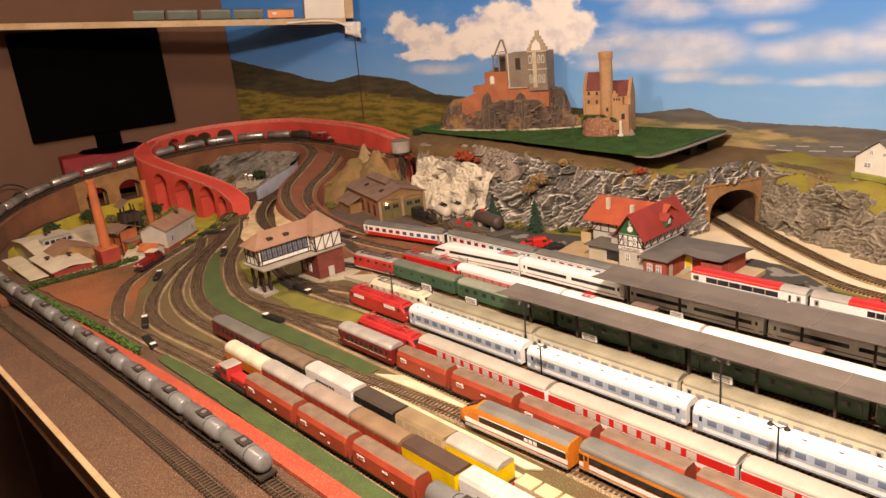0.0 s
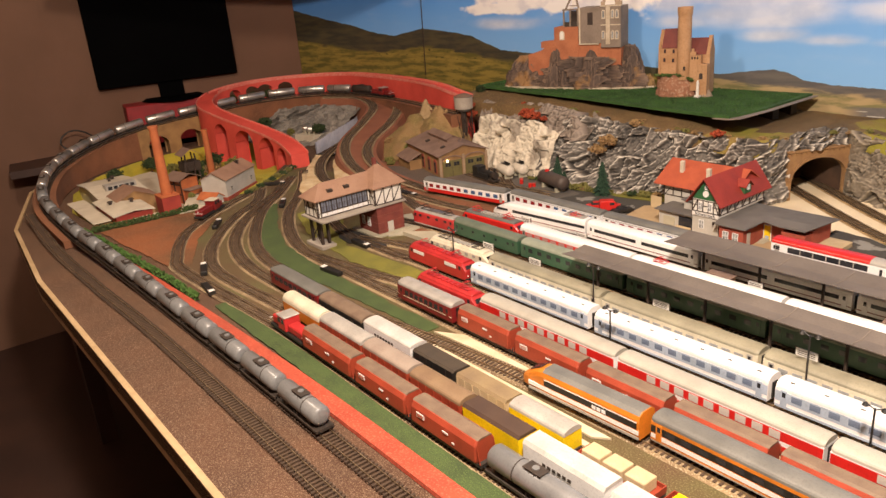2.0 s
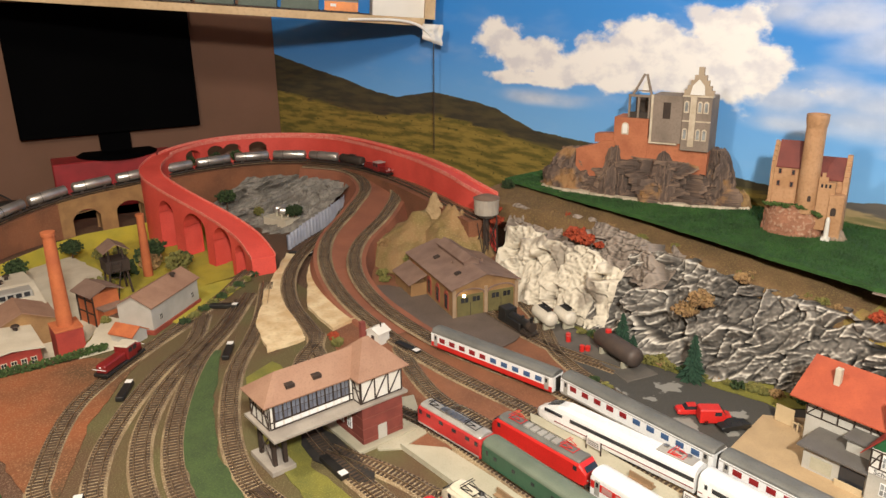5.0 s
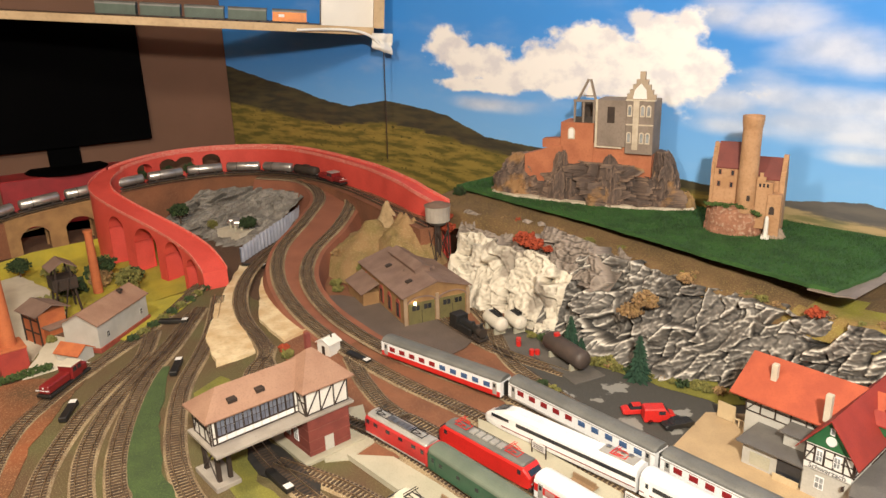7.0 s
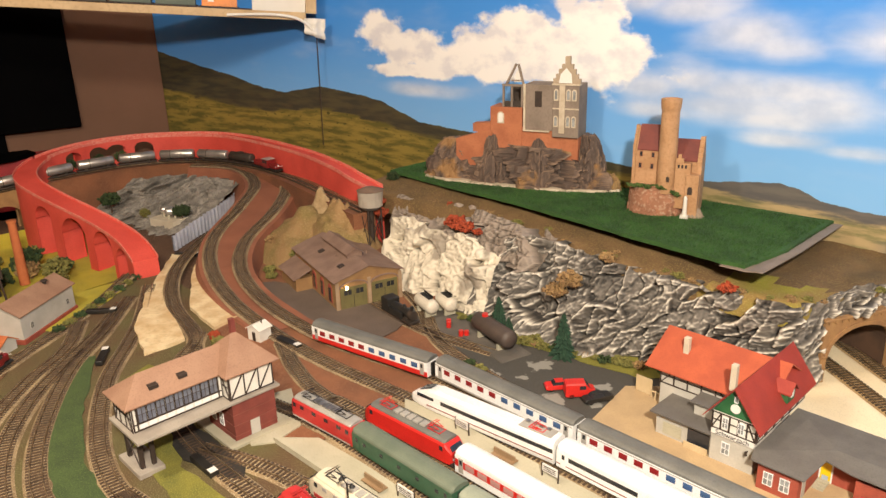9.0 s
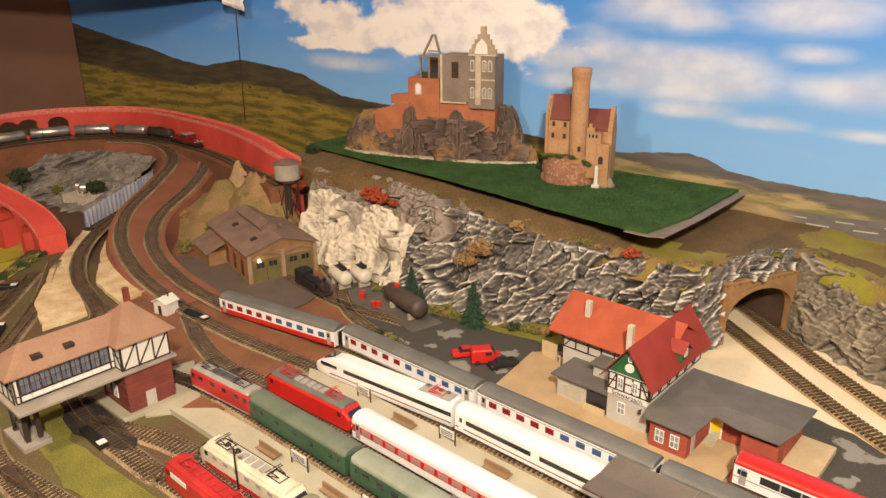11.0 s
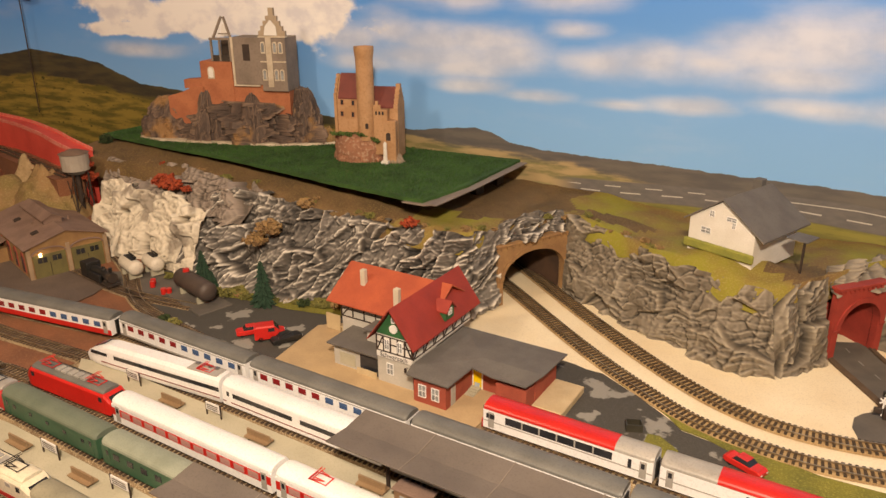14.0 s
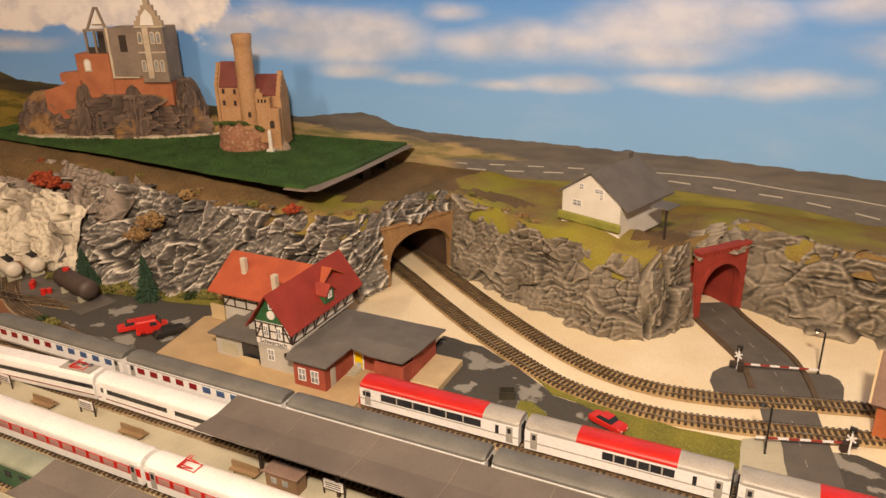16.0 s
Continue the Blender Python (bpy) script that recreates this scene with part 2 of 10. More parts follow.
def rock_material(name, light, mid, dark, scale, point=0.75, bump=0.7, lo=0.455, hi=0.545, patch=None, speck=None, proud=0.03, edge=1.0):
    """Painted rock: pale dry-brushed ridges, dark wash and crevice shade put into the clefts' colour, in uneven
    patches.
    """
    m = mat(name, mid, tuple(0.5 * (x + y) for x, y in zip(mid, light)), 0.75, scale, bump, 0, 160, speck or tuple(0.6 * v for v in mid), 0.002)
    nt = m.node_tree
    L = nt.links.new
    p = nt.nodes["Principled BSDF"]
    old = p.inputs["Base Color"].links[0].from_socket
    tc = nt.nodes.new("ShaderNodeTexCoord")
    big = nt.nodes.new("ShaderNodeTexNoise")
    big.inputs["Scale"].default_value, big.inputs["Detail"].default_value = 11.0, 5
    L(tc.outputs["Object"], big.inputs["Vector"])
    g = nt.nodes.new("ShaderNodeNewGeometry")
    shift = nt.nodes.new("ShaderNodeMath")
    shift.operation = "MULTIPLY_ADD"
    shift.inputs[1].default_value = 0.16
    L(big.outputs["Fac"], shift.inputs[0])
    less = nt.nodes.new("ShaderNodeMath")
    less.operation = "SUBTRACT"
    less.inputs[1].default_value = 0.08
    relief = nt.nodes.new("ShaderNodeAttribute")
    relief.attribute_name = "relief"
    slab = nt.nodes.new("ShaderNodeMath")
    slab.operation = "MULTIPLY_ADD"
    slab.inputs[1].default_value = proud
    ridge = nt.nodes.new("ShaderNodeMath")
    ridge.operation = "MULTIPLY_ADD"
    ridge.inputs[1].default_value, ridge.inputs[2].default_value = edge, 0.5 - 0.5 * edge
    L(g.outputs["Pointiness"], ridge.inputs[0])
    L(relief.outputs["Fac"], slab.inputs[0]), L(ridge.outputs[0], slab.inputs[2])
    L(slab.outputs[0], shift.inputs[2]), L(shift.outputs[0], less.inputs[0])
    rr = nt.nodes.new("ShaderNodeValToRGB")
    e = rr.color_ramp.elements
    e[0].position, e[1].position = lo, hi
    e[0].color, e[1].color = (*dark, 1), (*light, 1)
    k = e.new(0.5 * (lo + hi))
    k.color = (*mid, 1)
    mx = nt.nodes.new("ShaderNodeMix")
    mx.data_type = "RGBA"
    mx.inputs["Factor"].default_value = point
    L(less.outputs[0], rr.inputs["Fac"])
    L(old, mx.inputs["A"]), L(rr.outputs["Color"], mx.inputs["B"])
    out = mx.outputs["Result"]
    if patch:
        n3 = nt.nodes.new("ShaderNodeTexNoise")
        n3.inputs["Scale"].default_value, n3.inputs["Detail"].default_value = 13.0, 4
        off = nt.nodes.new("ShaderNodeVectorMath")
        off.inputs[1].default_value = (3.1, 7.7, 1.3)
        L(tc.outputs["Object"], off.inputs[0]), L(off.outputs[0], n3.inputs["Vector"])
        r3 = nt.nodes.new("ShaderNodeMapRange")
        r3.inputs["From Min"].default_value, r3.inputs["From Max"].default_value = 0.55, 0.62
        r3.inputs["To Max"].default_value = 0.75
        m3 = nt.nodes.new("ShaderNodeMix")
        m3.data_type = "RGBA"
        m3.inputs["B"].default_value = (*patch, 1)
        L(n3.outputs["Fac"], r3.inputs["Value"]), L(r3.outputs["Result"], m3.inputs["Factor"]), L(out, m3.inputs["A"])
        out = m3.outputs["Result"]
    L(out, p.inputs["Base Color"])
    return m


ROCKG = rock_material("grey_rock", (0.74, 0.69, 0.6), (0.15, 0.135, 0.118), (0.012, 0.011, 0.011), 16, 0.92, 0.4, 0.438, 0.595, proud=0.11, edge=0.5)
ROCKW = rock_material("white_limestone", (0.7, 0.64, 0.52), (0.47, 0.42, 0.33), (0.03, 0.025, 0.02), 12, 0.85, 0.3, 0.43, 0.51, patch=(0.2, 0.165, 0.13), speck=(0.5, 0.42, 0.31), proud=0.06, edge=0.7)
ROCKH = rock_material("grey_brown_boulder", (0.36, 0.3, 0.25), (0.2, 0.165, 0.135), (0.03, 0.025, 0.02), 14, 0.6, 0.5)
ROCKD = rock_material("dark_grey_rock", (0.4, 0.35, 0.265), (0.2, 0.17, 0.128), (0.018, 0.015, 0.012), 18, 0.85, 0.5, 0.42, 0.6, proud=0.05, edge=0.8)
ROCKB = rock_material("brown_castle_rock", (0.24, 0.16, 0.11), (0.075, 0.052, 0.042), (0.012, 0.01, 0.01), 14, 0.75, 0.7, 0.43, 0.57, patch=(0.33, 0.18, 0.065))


# ---------- mesh helpers ----------
def thing(name, label, category, at=(0, 0, 0), rz=0.0, group="", kind=""):
    ob = new(name)
    ob.empty_display_size = 0.01
    ob.matrix_world = pose(*at, 0, 0, rz)
    return tagged(ob, label, category, group, kind)


def link(name, bm, material, parent=None, label="", smooth=False, mesh=None):
    if mesh is None:
        mesh = bpy.data.meshes.new(name)
        bmesh.ops.recalc_face_normals(bm, faces=bm.faces)
        if smooth:
            for f in bm.faces:
                f.smooth = True
        bm.to_mesh(mesh)
        bm.free()
        mesh.materials.append(material)
    ob = new(name, mesh)
    if parent:
        ob.parent = parent
    if label:
        ob["label"] = label
    return ob


part = link


def B():
    return bmesh.new()


def box(bm, x0, y0, z0, x1, y1, z1, bevel=0.0):
    vs = [bm.verts.new((x, y, z)) for x in (x0, x1) for y in (y0, y1) for z in (z0, z1)]
    fs = [bm.faces.new([vs[i] for i in q]) for q in ((0, 1, 3, 2), (4, 6, 7, 5), (0, 4, 5, 1), (2, 3, 7, 6), (0, 2, 6, 4), (1, 5, 7, 3))]
    if bevel:
        es = list({e for f in fs for e in f.edges})
        bmesh.ops.bevel(bm, geom=es, offset=bevel, segments=1, affect="EDGES", profile=0.5)
    return bm


def prism(bm, profile, x0, x1, inset=0.0, scale_end=None):
    """A (y, z) profile swept along x. inset: chamfers the ends by that much."""
    n = len(profile)
    cy = sum(p[0] for p in profile) / n
    cz = sum(p[1] for p in profile) / n
    rings = []
    stops = [(x0, 1.0), (x1, 1.0)] if not inset else [(x0, 0.9), (x0 + inset, 1.0), (x1 - inset, 1.0), (x1, 0.9)]
    for x, s in stops:
        rings.append([bm.verts.new((x, cy + (y - cy) * s, cz + (z - cz) * s)) for y, z in profile])
    for a, b in zip(rings, rings[1:]):
        for i in range(n):
            bm.faces.new((a[i], a[(i + 1) % n], b[(i + 1) % n], b[i]))
    bm.faces.new(rings[0][::-1]), bm.faces.new(rings[-1])
    return bm


def loft(bm, rings, cap=True):
    vs = [[bm.verts.new(p) for p in r] for r in rings]
    n = len(vs[0])
    for a, b in zip(vs, vs[1:]):
        for i in range(n):
            bm.faces.new((a[i], a[(i + 1) % n], b[(i + 1) % n], b[i]))
    if cap:
        bm.faces.new(vs[0][::-1]), bm.faces.new(vs[-1])
    return bm


def tube(bm, x, y, z0, z1, r0, r1=None, n=12):
    r1 = r0 if r1 is None else r1
    ring = lambda z, r: [(x + r * math.cos(2 * math.pi * i / n), y + r * math.sin(2 * math.pi * i / n), z) for i in range(n)]
    return loft(bm, [ring(z0, r0), ring(z1, r1)])


def rod(bm, a, b, r, n=6):
    a, b = Vector(a), Vector(b)
    d = (b - a).normalized()
    u = d.orthogonal().normalized()
    v = d.cross(u)
    ring = lambda c: [tuple(c + r * (math.cos(2 * math.pi * i / n) * u + math.sin(2 * math.pi * i / n) * v)) for i in range(n)]
    return loft(bm, [ring(a), ring(b)])


def cyl_y(bm, x, z, y0, y1, r, n=14):
    return rod(bm, (x, y0, z), (x, y1, z), r, n)


def spline(points, step=0.01):
    """A smooth line through the points, sampled about every step."""
    P = [Vector(p) for p in points]
    P = [2 * P[0] - P[1]] + P + [2 * P[-1] - P[-2]]
    out = []
    for i in range(1, len(P) - 2):
        n = max(1, int((P[i + 1] - P[i]).length / step))
        for k in range(n):
            t = k / n
            a, b, c, d = P[i - 1], P[i], P[i + 1], P[i + 2]
            out.append(0.5 * ((2 * b) + (c - a) * t + (2 * a - 5 * b + 4 * c - d) * t * t + (3 * b - a - 3 * c + d) * t ** 3))
    out.append(P[-2].copy())
    return out


def along(line):
    """Stations of a line: (place, unit heading, arc length)."""
    s, res = 0.0, []
    for i, p in enumerate(line):
        q, o = line[min(i + 1, len(line) - 1)], line[max(i - 1, 0)]
        d = (q - o)
        d.z = 0
        res.append((p, d.normalized(), s))
        if i + 1 < len(line):
            s += (line[i + 1] - p).length
    return res


def at_length(st, s):
    for (p, d, a), (q, e, b) in zip(st, st[1:]):
        if a <= s <= b and b > a:
            k = (s - a) / (b - a)
            return p.lerp(q, k), d.lerp(e, k).normalized()
    return st[-1][0], st[-1][1]


def ribbon(bm, st, offs, close=False):
    """Sweeps the (sideways, up) profile along the stations."""
    rows = []
    for p, d, _ in st:
        n = Vector((-d.y, d.x, 0))
        rows.append([bm.verts.new(p + n * o + Vector((0, 0, h))) for o, h in offs])
    m = len(offs)
    for a, b in zip(rows, rows[1:]):
        for i in range(m if close else m - 1):
            bm.faces.new((a[i], a[(i + 1) % m], b[(i + 1) % m], b[i]))
    if close:
        bm.faces.new(rows[0]), bm.faces.new(rows[-1][::-1])
    return bm


def sheet(name, outline, z, material, label, category="ground", thick=0.001, rough_edge=0.0):
    """A flat patch of ground with an uneven rim."""
    bm = B()
    pts = []
    n = len(outline)
    for i in range(n):
        a, b = Vector((*outline[i], 0)), Vector((*outline[(i + 1) % n], 0))
        k = max(1, int((b - a).length / 0.02)) if rough_edge else 1
        for j in range(k):
            p = a.lerp(b, j / k)
            if rough_edge:
                p += Vector((noise.noise(p * 35), noise.noise(p * 35 + Vector((9, 3, 1))), 0)) * rough_edge
            pts.append(p)
    top = [bm.verts.new((p.x, p.y, z)) for p in pts]
    low = [bm.verts.new((p.x, p.y, z - thick)) for p in pts]
    bm.faces.new(top)
    for i in range(len(pts)):
        bm.faces.new((top[i], low[i], low[(i + 1) % len(pts)], top[(i + 1) % len(pts)]))
    bmesh.ops.triangulate(bm, faces=[f for f in bm.faces if len(f.verts) > 4])
    return tagged(link(name, bm, material), label, category, kind="structure")


def leaves(bm, centre, radius, count, size, squash=1.0, seed=0):
    rnd = random.Random(seed)
    for _ in range(count):
        while True:
            v = Vector((rnd.uniform(-1, 1), rnd.uniform(-1, 1), rnd.uniform(-1, 1)))
            if 0.25 < v.length < 1:
                break
        v = v.normalized() * (0.55 + 0.45 * rnd.random()) * (0.8 + 0.35 * noise.noise(v.normalized() * 2 + Vector((seed, 0, 0))))
        p = Vector(centre) + Vector((v.x * radius, v.y * radius, v.z * radius * squash))
        u = Vector((rnd.gauss(0, 1), rnd.gauss(0, 1), rnd.gauss(0, 1))).normalized()
        w = u.orthogonal().normalized()
        n = u.cross(w)
        s = size * rnd.uniform(0.6, 1.3)
        a = [bm.verts.new(p + q * s) for q in (w, n * 0.9 + u * 0.3, -w * 0.9, -n + u * 0.2)]
        t = bm.verts.new(p + u * s * 0.8)
        for i in range(4):
            bm.faces.new((a[i], a[(i + 1) % 4], t))
        bm.faces.new(a[::-1])
    return bm


# ---------- tracks ----------
def track(points, label, bed=0.019, bed_h=0.003, step=0.008, ballast=BALLAST, group="railway tracks", single=0, wood=SLEEP):
    """A length of model track: ballast bed, sleepers, two rails."""
    st = along(spline(points, 0.012))
    root = thing("railway_track", label, "railway track", group=group, kind="structure")
    if ballast:
        part("ballast_bed", ribbon(B(), st, [(-bed, 0), (-bed + 0.005, bed_h), (bed - 0.005, bed_h), (bed, 0), (0, -0.002)], True), ballast, root)
    bm = B()
    s, total = 0.004, st[-1][2]
    verts, faces = [], []
    one = bpy.data.meshes.new("sleeper")
    ob_bm = box(B(), -0.0019, -0.0145, bed_h - 0.001, 0.0019, 0.0145, bed_h + 0.0012)
    ob_bm.to_mesh(one)
    ob_bm.free()
    one.materials.append(wood)
    while s < total:
        p, d = at_length(st, s)
        if single > 0:
            link("sleeper", None, None, root, mesh=one).matrix_local = pose(p.x, p.y, p.z, 0, 0, math.degrees(math.atan2(d.y, d.x)))
            single -= 1
            s += step
            continue
        n = Vector((-d.y, d.x, 0))
        k = len(verts)
        for a in (-0.0019, 0.0019):
            for b in (-0.0145, 0.0145):
                for h in (bed_h - 0.001, bed_h + 0.0012):
                    verts.append(p + d * a + n * b + Vector((0, 0, h)))
        faces += [[k + i for i in q] for q in ((4, 6, 7, 5), (0, 1, 3, 2), (0, 4, 5, 1), (2, 3, 7, 6), (1, 5, 7, 3))]
        s += step
    bm.free()
    me = bpy.data.meshes.new("sleepers")
    me.from_pydata([tuple(v) for v in verts], [], faces)
    me.materials.append(wood)
    if verts:
        tagged(link("sleepers", None, None, root, mesh=me), kind="stuff")
    for o in (-0.00825, 0.00825):
        part("rail", ribbon(B(), st, [(o - 0.0006, bed_h + 0.001), (o - 0.0006, bed_h + 0.0032), (o + 0.0006, bed_h + 0.0032), (o + 0.0006, bed_h + 0.001)], True), RAIL, root)
    return st

# ---------- the room ----------
def room():
    bm = box(B(), -2.6, -3.2, -0.78, 2.6, 1.6, -0.75)
    tagged(link("floor", bm, DARKWOOD), "dark brown floor of the room", "floor", kind="structure")
    bm = box(B(), -2.6, -3.2, 1.75, 2.6, 1.6, 1.8)
    tagged(link("ceiling", bm, mat("dim_plaster_ceiling", (0.3, 0.24, 0.19), (0.26, 0.2, 0.16), 0.9, 5)), "plain ceiling of the room", "ceiling", kind="structure")
    for n, b in (("wall_west", (-2.6, -3.2, -0.75, -2.5, 1.6, 1.75)), ("wall_east", (2.5, -3.2, -0.75, 2.6, 1.6, 1.75)),
                 ("wall_south", (-2.5, -3.2, -0.75, 2.5, -3.1, 1.75)), ("wall_north", (-2.5, 1.5, -0.75, 2.5, 1.6, 1.75))):
        tagged(link(n, box(B(), *b), WALLP), "brownish pink papered wall", "wall", kind="structure")


room()

# ---------- baseboard ----------
OUTLINE = [(1.75, -1.02), (-0.75, -1.035), (-1.25, -1.0), (-1.7, -0.88), (-2.05, -0.62), (-2.16, -0.3), (-2.16, 0.34), (-1.7, 0.47), (-1.2, 0.575), (-0.6, 0.65), (0, 0.715), (1.75, 0.86)]

# a hollow below board level, in which the factory stands
HOLLOW = [(-1.53, -0.78), (-1.3, -0.835), (-1.05, -0.82), (-1.03, -0.7), (-1.05, -0.6), (-1.19, -0.52), (-1.235, -0.42), (-1.225, -0.3), (-1.25, -0.11), (-1.4, -0.04), (-1.6, -0.03), (-1.85, -0.08), (-1.87, -0.2), (-1.87, -0.4), (-1.83, -0.5), (-1.72, -0.66)]


def baseboard():
    bm = B()
    # two sheets that leave the hollow of the factory open between them
    for rim in (OUTLINE[:4] + HOLLOW[:10] + OUTLINE[8:], OUTLINE[3:9] + HOLLOW[9:] + HOLLOW[:1]):
        top = [bm.verts.new((x, y, -0.002)) for x, y in rim]
        bm.faces.new(top)
    bmesh.ops.triangulate(bm, faces=bm.faces[:])
    top = [bm.verts.new((x, y, -0.002)) for x, y in OUTLINE]
    low = [bm.verts.new((x, y, -0.03)) for x, y in OUTLINE]
    for i in range(len(top)):
        bm.faces.new((top[i], low[i], low[(i + 1) % len(top)], top[(i + 1) % len(top)]))
    root = tagged(link("baseboard", bm, CORK), "brown cork-covered baseboard of the model railway", "baseboard", kind="structure")
    st = along([Vector((x, y, 0)) for x, y in OUTLINE[:6]])
    part("edge_strip", ribbon(B(), st, [(0.0, -0.045), (0.0, 0.002), (-0.01, 0.002), (-0.01, -0.045)], True), WOOD, root, "pale pine edge strip")
    for x, y in ((-1.3, -0.9), (0.2, -0.92), (1.5, -0.92)):
        part("leg", box(B(), x - 0.025, y - 0.025, -0.75, x + 0.025, y + 0.025, -0.03), DARKWOOD, root)


baseboard()

# ---------- ground patches ----------
sheet("ground_yard", [(-1.3, -0.1), (-1.0, -0.62), (-0.85, -0.775), (1.7, -0.775), (1.7, -0.28), (-0.3, -0.3), (-0.6, -0.25), (-0.9, -0.1)], 0.0, YARD, "dull brown-green ballasted station yard", "ground", rough_edge=0.006)
sheet("ground_earth", [(-1.22, 0.06), (-0.9, -0.12), (-0.55, -0.3), (-0.3, -0.3), (-0.3, 0.0), (-0.3, 0.3), (-1.0, 0.42), (-1.4, 0.3)], 0.001, EARTH, "rust-brown scattered earth between the tracks", "ground", rough_edge=0.008)
sheet("ground_station", [(-0.3, -0.3), (1.7, -0.3), (1.7, 0.12), (0.4, 0.12), (-0.3, 0.1)], 0.0005, BALLAST, "brown ballast between the platform tracks", "ground")
sheet("ground_red_field", [(-1.02, -0.83), (-1.0, -0.62), (-0.93, -0.52), (-0.75, -0.66), (-0.5, -0.78)], 0.0015, REDEARTH, "orange-brown scattered field", "ground", rough_edge=0.006)
sheet("ground_sand", [(0.05, 0.36), (0.2, 0.30), (0.4, 0.255), (0.62, 0.16), (0.9, 0.2), (1.7, 0.3), (1.7, 0.62), (0.8, 0.62), (0.3, 0.72), (0.04, 0.72), (0.04, 0.5)], 0.001, SAND, "pale cream sand beside the curved tracks", "ground", rough_edge=0.004)
sheet("ground_car_park", [(-0.42, 0.12), (-0.3, 0.05), (0.0, 0.05), (0.02, 0.25), (-0.02, 0.3), (-0.3, 0.23)], 0.002, CARPARK, "dark grey patchy car park surface", "car park", rough_edge=0.006)
sheet("ground_car_park_east", [(0.36, 0.13), (0.9, 0.115), (0.9, 0.15), (0.69, 0.172), (0.644, 0.2), (0.578, 0.213), (0.504, 0.265), (0.435, 0.3), (0.361, 0.308), (0.38, 0.23)], 0.0022, CARPARK, "dark grey patchy yard beside the station", "car park", rough_edge=0.006)
sheet("ground_meadow_east", [(0.465, 0.287), (0.568, 0.243), (0.671, 0.213), (0.75, 0.203), (0.829, 0.209), (0.835, 0.15), (0.757, 0.135), (0.696, 0.155), (0.671, 0.188), (0.61, 0.208), (0.577, 0.214), (0.531, 0.252)], 0.003, MEADOW, "yellow-green grass verge along the curved track", "grass", rough_edge=0.005)
sheet("ground_grass_patch", [(0.541, 0.18), (0.559, 0.183), (0.587, 0.162), (0.58, 0.14), (0.55, 0.14)], 0.003, MEADOW, "yellow-green grass patch in the yard", "grass", rough_edge=0.004)
sheet("ground_crossing_strip", [(0.829, 0.212), (0.872, 0.235), (0.885, 0.16), (0.885, 0.13), (0.834, 0.13)], 0.0034, CONCRETE, "tan paved strip beside the crossing", "pavement", rough_edge=0.002)
sheet("ground_front_grass", [(-0.3, -0.801), (1.7, -0.801), (1.7, -0.766), (0.1, -0.766), (-0.1, -0.76), (-0.3, -0.78)], 0.002, GRASS, "green grass strip along the low red wall", "grass", rough_edge=0.005)
sheet("ground_yellow_verge", [(-0.72, -0.40), (-0.55, -0.46), (-0.3, -0.49), (0.1, -0.44), (0.25, -0.43), (-0.1, -0.415), (-0.4, -0.44), (-0.6, -0.33), (-0.75, -0.33)], 0.002, MEADOW, "yellow-green grass between the yard tracks", "grass", rough_edge=0.006)
sheet("ground_green_verge", [(-0.877, -0.412), (-0.687, -0.526), (-0.577, -0.576), (-0.436, -0.6), (-0.307, -0.602), (0.1, -0.58), (0.1, -0.553), (-0.259, -0.553), (-0.383, -0.55), (-0.513, -0.535), (-0.654, -0.49), (-0.858, -0.389)], 0.002, GRASS, "green grass between the yard tracks", "grass", rough_edge=0.006)
sheet("ground_cliff_foot", [(-0.5, 0.22), (-0.3, 0.2), (-0.05, 0.24), (0.02, 0.3), (-0.03, 0.34), (-0.3, 0.28)], 0.004, MEADOW, "yellow-green scatter at the cliff's foot", "grass", rough_edge=0.008)
sheet("ground_factory_yard", [(-1.045, -0.6), (-1.0, -0.62), (-1.0, -0.55), (-1.1, -0.47), (-1.185, -0.52)], 0.002, FACTORYROOF, "pale beige factory yard", "ground", rough_edge=0.006)
sheet("ground_viaduct_meadow", [(-1.15, -0.22), (-1.02, -0.4), (-1.12, -0.45), (-1.23, -0.42), (-1.22, -0.3), (-1.22, -0.2)], 0.003, YMEADOW, "yellow-green meadow below the viaduct", "grass", rough_edge=0.008)



def hollow_floor():
    """The sunken ground: a sloping rim and a slightly uneven floor, part yard, part meadow."""
    mx, my = -1.52, -0.42
    rims = []
    n = len(HOLLOW)
    fine = []
    for i in range(n):
        a, b = HOLLOW[i], HOLLOW[(i + 1) % n]
        for j in range(8):
            fine.append((a[0] + (b[0] - a[0]) * j / 8, a[1] + (b[1] - a[1]) * j / 8))
    bm = B()
    for k, z in ((1.004, 0.001), (0.97, -0.014), (0.93, -0.034), (0.8, -0.037), (0.6, -0.036), (0.3, -0.037)):
        rims.append([bm.verts.new((mx + (x - mx) * k, my + (y - my) * k, z + (0.003 * noise.noise(Vector((x * 25, y * 25, k * 9))) if k < 1 else 0))) for x, y in fine])
    m = len(fine)
    for a, b in zip(rims, rims[1:]):
        for i in range(m):
            bm.faces.new((a[i], a[(i + 1) % m], b[(i + 1) % m], b[i]))
    bm.faces.new(rims[-1])
    bmesh.ops.triangulate(bm, faces=[f for f in bm.faces if len(f.verts) > 4])
    tagged(link("ground_hollow", bm, YMEADOW, smooth=True), "yellow-green sunken meadow below the viaduct", "ground", kind="structure")
    sheet("ground_factory_floor", [(-1.28, -0.8), (-1.12, -0.77), (-1.1, -0.63), (-1.22, -0.51), (-1.35, -0.45), (-1.6, -0.43), (-1.78, -0.46), (-1.74, -0.58), (-1.55, -0.72)], -0.031, FACTORYROOF, "pale beige factory yard", "ground", rough_edge=0.008)


hollow_floor()

